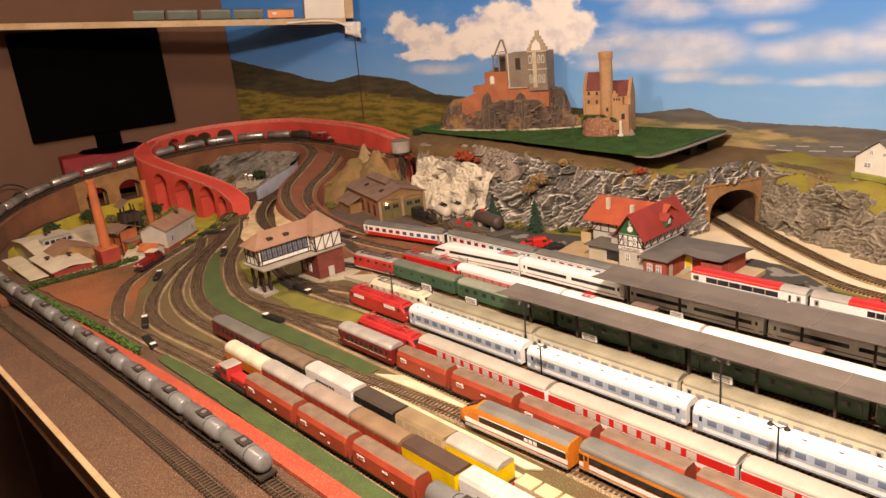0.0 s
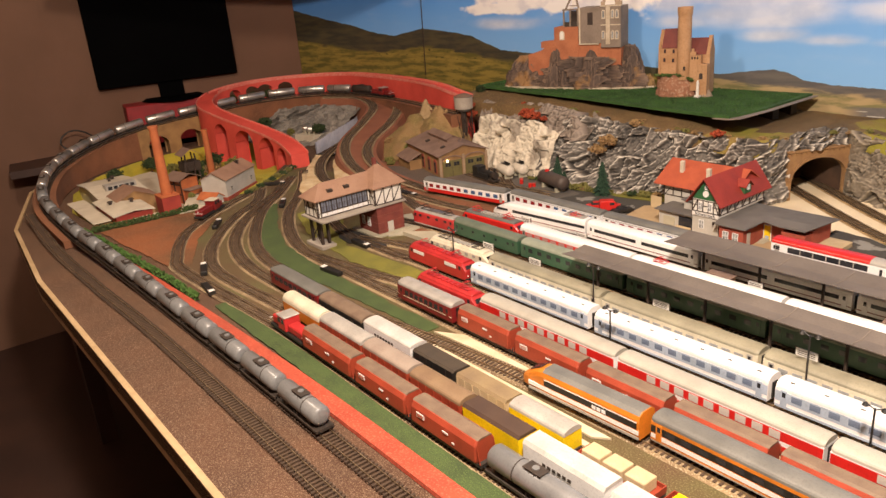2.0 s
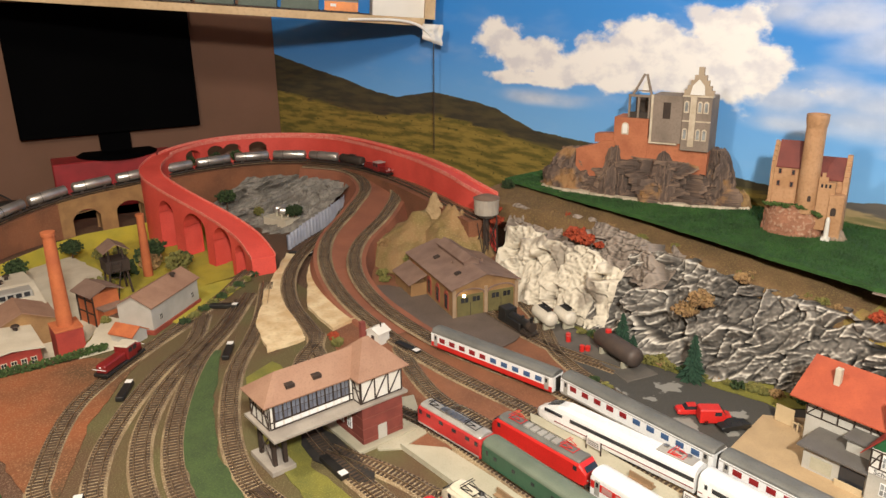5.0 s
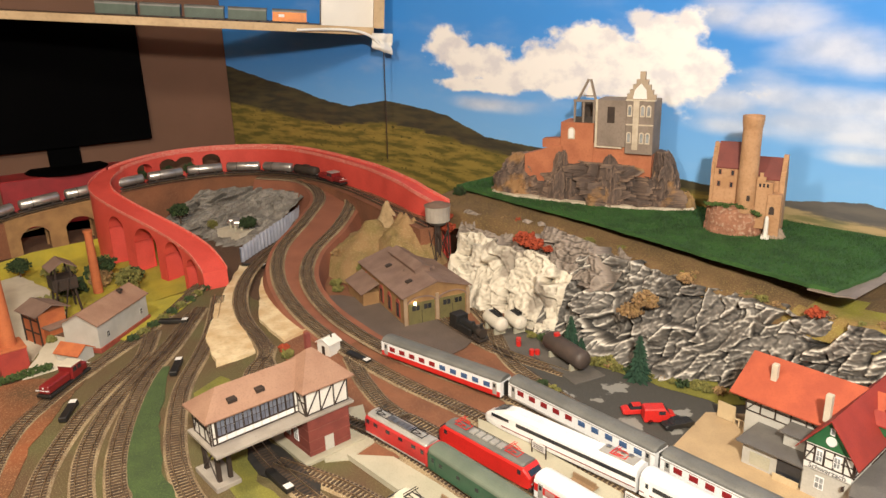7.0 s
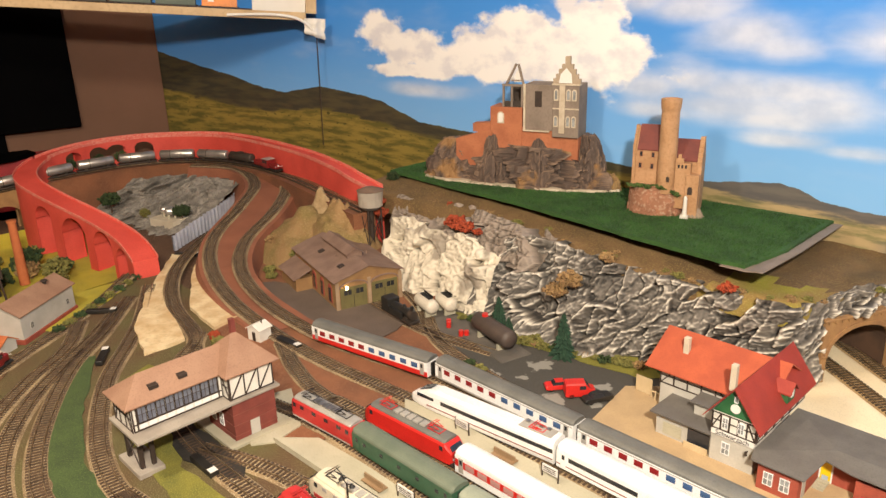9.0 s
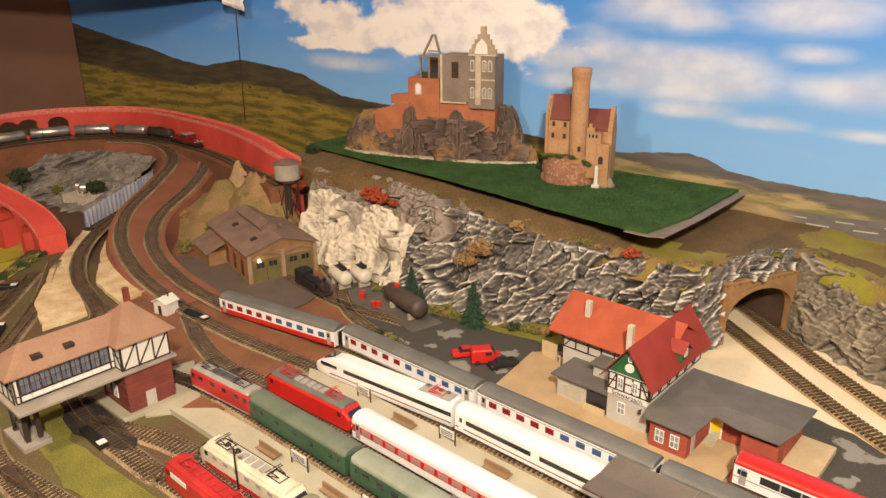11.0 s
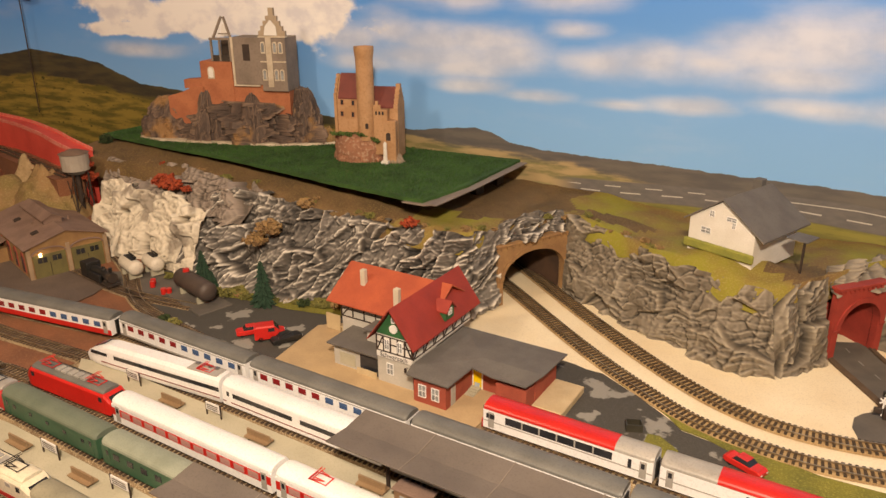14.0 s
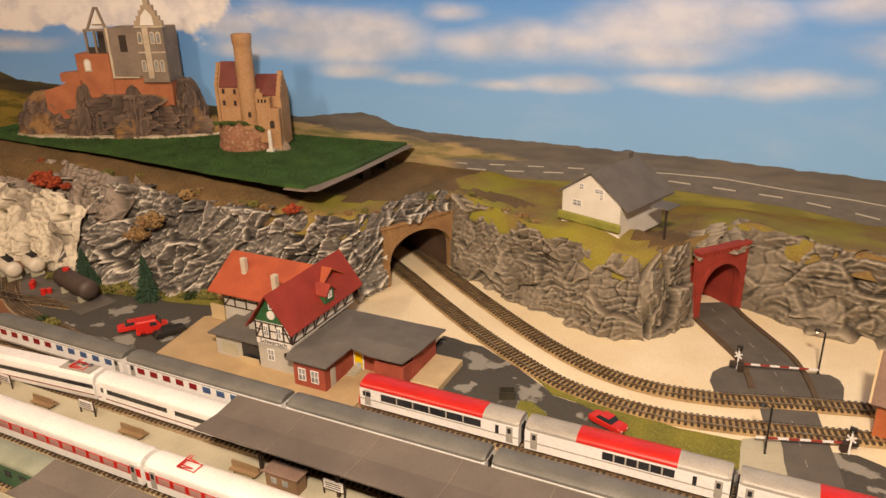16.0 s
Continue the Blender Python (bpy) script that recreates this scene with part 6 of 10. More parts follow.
# steam locomotive in front of the engine shed
root = thing("steam_locomotive", "black tank engine in front of the engine shed", "locomotive")
part("boiler", rod(B(), (-0.045, 0, 0.026), (0.02, 0, 0.026), 0.0095, 16), BLACK, root)
part("smokebox", rod(B(), (-0.056, 0, 0.026), (-0.044, 0, 0.026), 0.0102, 16), DARK, root)
part("chimney", tube(B(), -0.05, 0, 0.034, 0.046, 0.003, 0.0036), BLACK, root)
part("dome", tube(B(), -0.022, 0, 0.034, 0.041, 0.0045, 0.003), BLACK, root)
part("cab", box(B(), 0.018, -0.015, 0.013, 0.046, 0.015, 0.042, 0.0015), BLACK, root)
part("side_tank", box(B(), -0.03, -0.015, 0.014, 0.018, -0.0095, 0.028, 0.001), BLACK, root)
part("side_tank", box(B(), -0.03, 0.0095, 0.014, 0.018, 0.015, 0.028, 0.001), BLACK, root)
part("frame", box(B(), -0.058, -0.013, 0.0095, 0.05, 0.013, 0.014), DARK, root)
wheels(root, (-0.035, -0.012, 0.012, 0.035), 0.007)
place(root, -0.552, 0.124, 0, 172)

# tank train climbing round the loop
total = OUTER[-1][2]


def on_line(root, s, dz=0.0):
    p, d = at_length(OUTER, s)
    a, _ = at_length(OUTER, s - 0.05)
    b, _ = at_length(OUTER, s + 0.05)
    root.matrix_world = Matrix.Translation(p + Vector((0, 0, dz))) @ (b - a).to_track_quat("X", "Z").to_matrix().to_4x4()


head = min(range(len(OUTER)), key=lambda i: (OUTER[i][0] - Vector((-1.4, 0.385, 0.13))).length)
s = OUTER[head][2]
on_line(diesel_shunter("wine-red diesel locomotive leading the tank train", DRED, 0.13, 0.01), s - 0.065)
s -= 0.14
on_line(tank_wagon("dark brown tank wagon in the moving train", 0.11, DARK, "tank train", 0.0145), s - 0.055)
s -= 0.118
k = -1
while s > 1.5:
    k, L = k + 1, 0.118
    on_line(tank_wagon("silver metal tank wagon in the long train" if k < 13 else "dull grey tank wagon at the train's end", L, TANKM if k < 13 else TANKG, "tank train", 0.0145, walkway=k >= 10), s - L / 2)
    s -= L + 0.008

# ---------- buildings ----------
def gable(bm, x0, y0, x1, y1, ze, zr, over=0.004, axis="x", t=0.002):
    """A pitched roof slab pair over a rectangle, its ridge along the axis."""
    if axis == "x":
        ym = (y0 + y1) / 2
        k = (zr - ze) / (ym - y0)
        prof = [(y0 - over, ze - k * over), (ym, zr), (y1 + over, ze - k * over), (y1 + over, ze - k * over + t), (ym, zr + t * 1.2), (y0 - over, ze - k * over + t)]
        prism(bm, prof, x0 - over, x1 + over)
    else:
        b2 = B()
        xm = (x0 + x1) / 2
        k = (zr - ze) / (xm - x0)
        prof = [(x0 - over, ze - k * over), (xm, zr), (x1 + over, ze - k * over), (x1 + over, ze - k * over + t), (xm, zr + t * 1.2), (x0 - over, ze - k * over + t)]
        a = [bm.verts.new((p, y0 - over, z)) for p, z in prof]
        b = [bm.verts.new((p, y1 + over, z)) for p, z in prof]
        for i in range(6):
            bm.faces.new((a[i], a[(i + 1) % 6], b[(i + 1) % 6], b[i]))
        bm.faces.new(a[::-1]), bm.faces.new(b)
        b2.free()
    return bm


def gable_wall(x0, y0, x1, y1, z0, ze, zr, axis="x"):
    bm = B()
    if axis == "x":
        return prism(bm, [(y0, z0), (y1, z0), (y1, ze), ((y0 + y1) / 2, zr - 0.0004), (y0, ze)], x0, x1)
    prof = [(x0, z0), (x1, z0), (x1, ze), ((x0 + x1) / 2, zr - 0.0004), (x0, ze)]
    a = [bm.verts.new((p, y0, z)) for p, z in prof]
    b = [bm.verts.new((p, y1, z)) for p, z in prof]
    for i in range(5):
        bm.faces.new((a[i], a[(i + 1) % 5], b[(i + 1) % 5], b[i]))
    bm.faces.new(a[::-1]), bm.faces.new(b)
    return bm


def window(root, x, y, z, w, h, face="y", frame_m=WHITE, glass=GLASSP, cross=True, side=-1):
    """A framed window standing slightly proud of a wall that faces -y (face y) or +x / -x (face x)."""
    ob = new("window")
    ob.parent = root
    ob.location = (x, y, z)
    if face == "x":
        ob.rotation_euler = (0, 0, math.pi / 2 if side > 0 else -math.pi / 2)
    f = 0.0009
    bm = B()
    box(bm, -w / 2, -0.0009, -h / 2, -w / 2 + f, 0.0008, h / 2), box(bm, w / 2 - f, -0.0009, -h / 2, w / 2, 0.0008, h / 2)
    box(bm, -w / 2 + f, -0.0009, h / 2 - f, w / 2 - f, 0.0008, h / 2), box(bm, -w / 2 + f, -0.0009, -h / 2, w / 2 - f, 0.0008, -h / 2 + f)
    if cross:
        box(bm, -0.0004, -0.0008, -h / 2 + f, 0.0004, 0.0006, h / 2 - f), box(bm, -w / 2 + f, -0.0007, -0.0004, w / 2 - f, 0.0005, 0.0004)
    ob2 = link("window_frame", bm, frame_m, ob)
    link("pane", box(B(), -w / 2 + f, -0.0003, -h / 2 + f, w / 2 - f, 0.0005, h / 2 - f), glass, ob)
    return ob


def beam(bm, a, b, t=0.0012):
    return rod(bm, a, b, t, 4)


def timber_grid(root, x0, x1, y, z0, z1, n, diag=True):
    """Half-timber members on a wall that faces -y, each a part."""
    for k in range(n + 1):
        x = x0 + (x1 - x0) * k / n
        part("timber", box(B(), x - 0.0011, y - 0.0009, z0, x + 0.0011, y, z1), TIMBER, root)
    for z in (z0, z1 - 0.0018, (z0 + z1) / 2):
        part("timber", box(B(), x0, y - 0.0007, z, x1, y, z + 0.0018), TIMBER, root)
    if diag:
        part("timber", beam(B(), (x0, y - 0.0004, z0), (x0 + (x1 - x0) / n, y - 0.0004, z1)), TIMBER, root)
        part("timber", beam(B(), (x1, y - 0.0004, z0), (x1 - (x1 - x0) / n, y - 0.0004, z1)), TIMBER, root)


def timber_grid_x(root, x, y0, y1, z0, z1, n, side=1):
    for k in range(n + 1):
        y = y0 + (y1 - y0) * k / n
        part("timber", box(B(), x, y - 0.0011, z0, x + side * 0.0009, y + 0.0011, z1), TIMBER, root)
    for z in (z0, z1 - 0.0018):
        part("timber", box(B(), x, y0, z, x + side * 0.0007, y1, z + 0.0018), TIMBER, root)
    for k in range(n):
        y = y0 + (y1 - y0) * k / n
        part("timber", beam(B(), (x + side * 0.0004, y, z0), (x + side * 0.0004, y + (y1 - y0) / n, z1)), TIMBER, root)


# ----- station -----
def station():
    sheet("pavement_station", [(-0.03, 0.068), (0.338, 0.066), (0.338, 0.165), (0.2, 0.2), (0.03, 0.27), (-0.05, 0.2)], 0.004, mat("tan_paving", (0.5, 0.36, 0.2), (0.42, 0.3, 0.17), 0.9, 20, 0.3), "tan paved station forecourt", "pavement", thick=0.004)
    r = thing("station_building", "half-timbered station with red tiled roofs and a grey wing", "station")
    # main range
    part("wall", gable_wall(0.03, 0.172, 0.19, 0.292, 0.0, 0.083, 0.122, "x"), WALLG, r, "pale rendered wall")
    part("roof", gable(B(), 0.012, 0.168, 0.2, 0.296, 0.083, 0.124, 0.006, "x"), TILE, r, "orange-red tiled roof")
    timber_grid_x(r, 0.0296, 0.173, 0.291, 0.05, 0.083, 4, -1)
    timber_grid(r, 0.03, 0.145, 0.1715, 0.055, 0.082, 5)
    for x, z in ((0.055, 0.105), ):
        part("chimney", box(B(), x - 0.0045, 0.197, 0.098, x + 0.0045, 0.206, 0.131, 0.0008), FACTORYROOF, r, "pale rendered chimney")
    # front wing with the gable
    part("wall", box(B(), 0.15, 0.106, 0.0, 0.213, 0.172, 0.05), WALLG, r, "pale grey ground-floor wall")
    part("wall", box(B(), 0.1495, 0.1055, 0.0503, 0.2135, 0.275, 0.084), WALLW, r, "white upper wall")
    bm = B()
    vs = [bm.verts.new(p) for p in ((0.1495, 0.1055, 0.0842), (0.2135, 0.1055, 0.0842), (0.1815, 0.1055, 0.13))]
    ex = bmesh.ops.extrude_face_region(bm, geom=[bm.faces.new(vs)])
    bmesh.ops.translate(bm, vec=(0, 0.17, 0), verts=[v for v in ex["geom"] if isinstance(v, bmesh.types.BMVert)])
    part("gable_cladding", bm, GABLE, r, "green boarded gable")
    part("roof", gable(B(), 0.146, 0.1, 0.217, 0.285, 0.083, 0.131, 0.006, "y"), TILED, r, "deep red tiled roof")
    timber_grid(r, 0.15, 0.213, 0.1053, 0.056, 0.083, 5)
    timber_grid_x(r, 0.2136, 0.107, 0.274, 0.054, 0.083, 6, 1)
    part("dormer", gable_wall(0.2, 0.188, 0.22, 0.212, 0.085, 0.101, 0.111, "x"), GABLE, r, "green dormer")
    part("dormer_roof", gable(B(), 0.2, 0.188, 0.2215, 0.212, 0.1012, 0.1125, 0.0028, "x"), TILED, r, "deep red dormer roof")
    window(r, 0.2206, 0.2, 0.0975, 0.009, 0.011, "x", side=1)
    part("chimney", box(B(), 0.149, 0.151, 0.095, 0.158, 0.16, 0.137, 0.0008), FACTORYROOF, r, "pale rendered chimney")
    for x in (0.169, 0.192):
        window(r, x, 0.105, 0.0695, 0.009, 0.017)
    window(r, 0.173, 0.1055, 0.029, 0.012, 0.019)
    window(r, 0.1815, 0.105, 0.112, 0.006, 0.01, cross=False)
    part("clock", cyl_y(B(), 0.1815, 0.0975, 0.1035, 0.1055, 0.0068, 20), PAPER, r, "white round clock")
    sb = part("sign_board", box(B(), 0.1505, 0.1035, 0.0475, 0.2125, 0.1052, 0.0555), PAPER, r, "white station name board")
    cu = bpy.data.curves.new("station_name", "FONT")
    cu.body, cu.size, cu.align_x, cu.extrude = "Schwarzach", 0.0105, "CENTER", 0.0002
    to = new("station_name", cu)
    me = bpy.data.meshes.new_from_object(to)
    bpy.data.objects.remove(to)
    me.materials.append(BLACK)
    tx = link("station_name", None, None, sb, mesh=me)
    tx.matrix_local = pose(0.1815, 0.1033, 0.0487, 90, 0, 0)
    bm = rod(B(), (0.205, 0.1055, 0.04), (0.205, 0.099, 0.042), 0.0006, 5)
    part("wall_lamp", rod(bm, (0.205, 0.099, 0.042), (0.205, 0.099, 0.036), 0.002, 8), TIMBER, r)
    # low annexes to the west
    part("annex_wall", box(B(), 0.06, 0.112, 0.0, 0.15, 0.172, 0.04), WALLG, r)
    part("annex_roof", box(B(), 0.052, 0.104, 0.0402, 0.15, 0.1715, 0.0428), SLATE, r, "grey flat roof")
    part("annex_wall", box(B(), 0.105, 0.14, 0.0428, 0.15, 0.171, 0.062), WALLG, r)
    part("annex_roof", box(B(), 0.1, 0.135, 0.0622, 0.15, 0.1714, 0.0645), SLATE, r, "grey flat roof")
    part("opening_panel", box(B(), 0.072, 0.1108, 0.008, 0.102, 0.112, 0.028), CONCRETE, r, "ochre panel")
    part("porch_recess", box(B(), 0.112, 0.111, 0.004, 0.146, 0.112, 0.034), GLASS, r)
    part("bench_rail", box(B(), 0.11, 0.1045, 0.004, 0.147, 0.1065, 0.014), BEIGE, r)
    # brick wing with the grey roof
    part("brick_wall", box(B(), 0.228, 0.086, 0.0, 0.282, 0.16, 0.044), BRICK, r, "red brick wall")
    part("brick_wall", box(B(), 0.2815, 0.162, 0.0, 0.384, 0.236, 0.044), BRICK, r, "red brick wall")
    part("brick_wall", box(B(), 0.335, 0.135, 0.0, 0.383, 0.1615, 0.04), BRICK, r, "red brick wall")
    bm = B()
    pl = [(0.22, 0.079), (0.29, 0.079), (0.287, 0.138), (0.33, 0.128), (0.385, 0.128), (0.395, 0.165), (0.394, 0.252), (0.2145, 0.252), (0.2145, 0.1)]
    hz = lambda x, y: 0.0455 + 0.008 * (1 - abs(y - 0.165) / 0.09)
    top = [bm.verts.new((x, y, hz(x, y) + 0.002)) for x, y in pl]
    low = [bm.verts.new((x, y, hz(x, y))) for x, y in pl]
    c1, c2 = bm.verts.new((0.3, 0.165, 0.056)), bm.verts.new((0.3, 0.165, 0.054))
    n = len(pl)
    for i in range(n):
        bm.faces.new((top[i], top[(i + 1) % n], c1)), bm.faces.new((low[(i + 1) % n], low[i], c2))
        bm.faces.new((top[i], low[i], low[(i + 1) % n], top[(i + 1) % n]))
    part("grey_roof", bm, SLATE, r, "grey felt roof")
    for x in (0.243, 0.265):
        window(r, x, 0.0855, 0.024, 0.013, 0.02)
    part("door", box(B(), 0.282, 0.1, 0.002, 0.2828, 0.112, 0.034), WALLG, r, "pale door")
    part("door", box(B(), 0.2845, 0.1608, 0.002, 0.298, 0.162, 0.036), YELLOW, r, "yellow and blue door")
    part("poster_panel", box(B(), 0.287, 0.1598, 0.004, 0.295, 0.1608, 0.014), BLUE, r, "blue poster on the door")
    part("door_frame", box(B(), 0.2825, 0.1612, 0.002, 0.3, 0.1618, 0.038), WHITE, r)
    part("loading_dock", box(B(), 0.384, 0.15, 0.0, 0.43, 0.235, 0.012, 0.001), BEIGE, r, "tan loading dock")
    part("ramp", box(B(), 0.3845, 0.125, 0.0, 0.425, 0.1495, 0.01, 0.001), BRICK, r)
    for k in range(4):
        part("step", box(B(), 0.283, 0.136 + 0.006 * k, 0.004, 0.298, 0.142 + 0.006 * k, 0.005 + 0.001 * k), CONCRETE, r)
    # a low timber fence west of the forecourt
    f = thing("fence", "pale timber fence round the station forecourt", "fence")
    for k in range(8):
        part("post", box(B(), -0.02 + 0.01 * k, 0.205 - 0.004 * k, 0.004, -0.018 + 0.01 * k, 0.207 - 0.004 * k, 0.02), BEIGE, f)
    part("board", box(B(), -0.03, 0.2, 0.005, 0.0, 0.202, 0.034), BEIGE, f)
    part("rail", box(B(), 0.0, 0.1955, 0.0155, 0.05, 0.197, 0.0175), BEIGE, f)


station()


# ----- bridge signal box -----
def signal_box():
    r = thing("signal_box", "half-timbered bridge signal box on a brick tower", "signal box")
    # brick tower
    part("brick_tower", box(B(), -0.475, -0.352, 0.0, -0.392, -0.278, 0.07), TOWERB, r, "dark red brick tower")
    for z in (0.012, 0.03, 0.048):
        part("brick_course", box(B(), -0.4757, -0.3527, z, -0.3913, -0.2773, z + 0.0012), COURSE, r)
    part("floor_slab", box(B(), -0.486, -0.5, 0.07, -0.386, -0.27, 0.0745, 0.0006), SLABG, r, "grey concrete floor slab")
    part("upper_room", box(B(), -0.478, -0.352, 0.0747, -0.394, -0.276, 0.116), WALLW, r, "white infill wall")
    part("cabin", box(B(), -0.476, -0.492, 0.0747, -0.416, -0.353, 0.116), WALLW, r, "white infill wall")
    timber_grid(r, -0.478, -0.394, -0.3523, 0.075, 0.1155, 4)
    timber_grid_x(r, -0.3938, -0.351, -0.277, 0.075, 0.1155, 3, 1)
    timber_grid(r, -0.476, -0.416, -0.4923, 0.075, 0.1155, 3)
    for z0, z1 in ((0.0747, 0.0765), (0.1135, 0.1155), (0.0852, 0.0868)):
        part("timber", box(B(), -0.4158, -0.491, z0, -0.4146, -0.354, z1), TIMBER, r)
    for y in (-0.4905, -0.4845, -0.3585):
        part("timber", box(B(), -0.4158, y - 0.0011, 0.0765, -0.4147, y + 0.0011, 0.1135), TIMBER, r)
    # long ribbon window of the cabin
    for k in range(9):
        y = -0.4765 + 0.0138 * k
        window(r, -0.4152, y, 0.1, 0.013, 0.0262, "x", TIMBER, WINBLUE, True, 1)
        part("white_panel", box(B(), -0.416, y - 0.0055, 0.0775, -0.4147, y + 0.0055, 0.0842), WHITE, r)
    # hipped roofs
    def hip(x0, y0, x1, y1, z0, z1, ry0, ry1, name):
        bm = B()
        xm = (x0 + x1) / 2
        a = [bm.verts.new(p) for p in ((x0, y0, z0), (x1, y0, z0), (x1, y1, z0), (x0, y1, z0))]
        u = [bm.verts.new(p) for p in ((xm, ry0, z1), (xm, ry1, z1))]
        bm.faces.new((a[0], a[1], u[0])), bm.faces.new((a[1], a[2], u[1], u[0])), bm.faces.new((a[2], a[3], u[1])), bm.faces.new((a[3], a[0], u[0], u[1]))
        b = [bm.verts.new(p) for p in ((x0, y0, z0 - 0.002), (x1, y0, z0 - 0.002), (x1, y1, z0 - 0.002), (x0, y1, z0 - 0.002))]
        for i in range(4):
            bm.faces.new((a[i], b[i], b[(i + 1) % 4], a[(i + 1) % 4]))
        bm.faces.new(b[::-1])
        part(name, bm, ROOFPINK, r, "faded brown hipped roof")
    hip(-0.486, -0.502, -0.407, -0.33, 0.118, 0.148, -0.465, -0.33, "cabin_roof")
    hip(-0.487, -0.36, -0.385, -0.267, 0.1183, 0.162, -0.318, -0.308, "tower_roof")
    for y in (-0.452, -0.408):
        part("roof_hatch", box(B(), -0.432, y - 0.007, 0.128, -0.419, y + 0.007, 0.1345, 0.0006), TIMBER, r)
    part("chimney", box(B(), -0.478, -0.298, 0.13, -0.47, -0.29, 0.168), TOWERB, r)
    # stilts
    for x in (-0.47, -0.425):
        for y in (-0.485, -0.468):
            part("stilt", box(B(), x - 0.003, y - 0.003, 0.0, x + 0.003, y + 0.003, 0.07), TIMBER, r)
    part("cross_brace", beam(beam(B(), (-0.47, -0.4885, 0.012), (-0.425, -0.4885, 0.06)), (-0.425, -0.4885, 0.012), (-0.47, -0.4885, 0.06)), TIMBER, r)
    part("footing", box(B(), -0.485, -0.497, 0.0, -0.41, -0.458, 0.009, 0.001), SLABG, r, "grey concrete footing")
    for x in (-0.455, -0.43):
        window(r, x, -0.3528, 0.03, 0.012, 0.022)
    part("door", box(B(), -0.3922, -0.325, 0.001, -0.391, -0.309, 0.03), WALLG, r, "pale door")
    part("plinth", box(B(), -0.49, -0.368, 0.0, -0.378, -0.262, 0.0045), CONCRETE, r)


TOWERB = mat("muted_red_brick", (0.23, 0.055, 0.04), (0.17, 0.04, 0.03), 0.8, 40, 0.3, 0, 500)
WINBLUE = mat("blue_grey_cabin_glazing", (0.2, 0.22, 0.27), (0.12, 0.13, 0.17), 0.2, 80, 0.0)
SLABG = mat("grey_pink_concrete", (0.36, 0.32, 0.27), (0.29, 0.255, 0.215), 0.8, 30)
COURSE = mat("pale_mortar_course", (0.26, 0.08, 0.055), None, 0.8, 40)
signal_box()


# ----- engine shed with the water tower -----
PIERS = mat("tan_pier_stone", (0.38, 0.27, 0.17), (0.3, 0.21, 0.13), 0.85, 40)


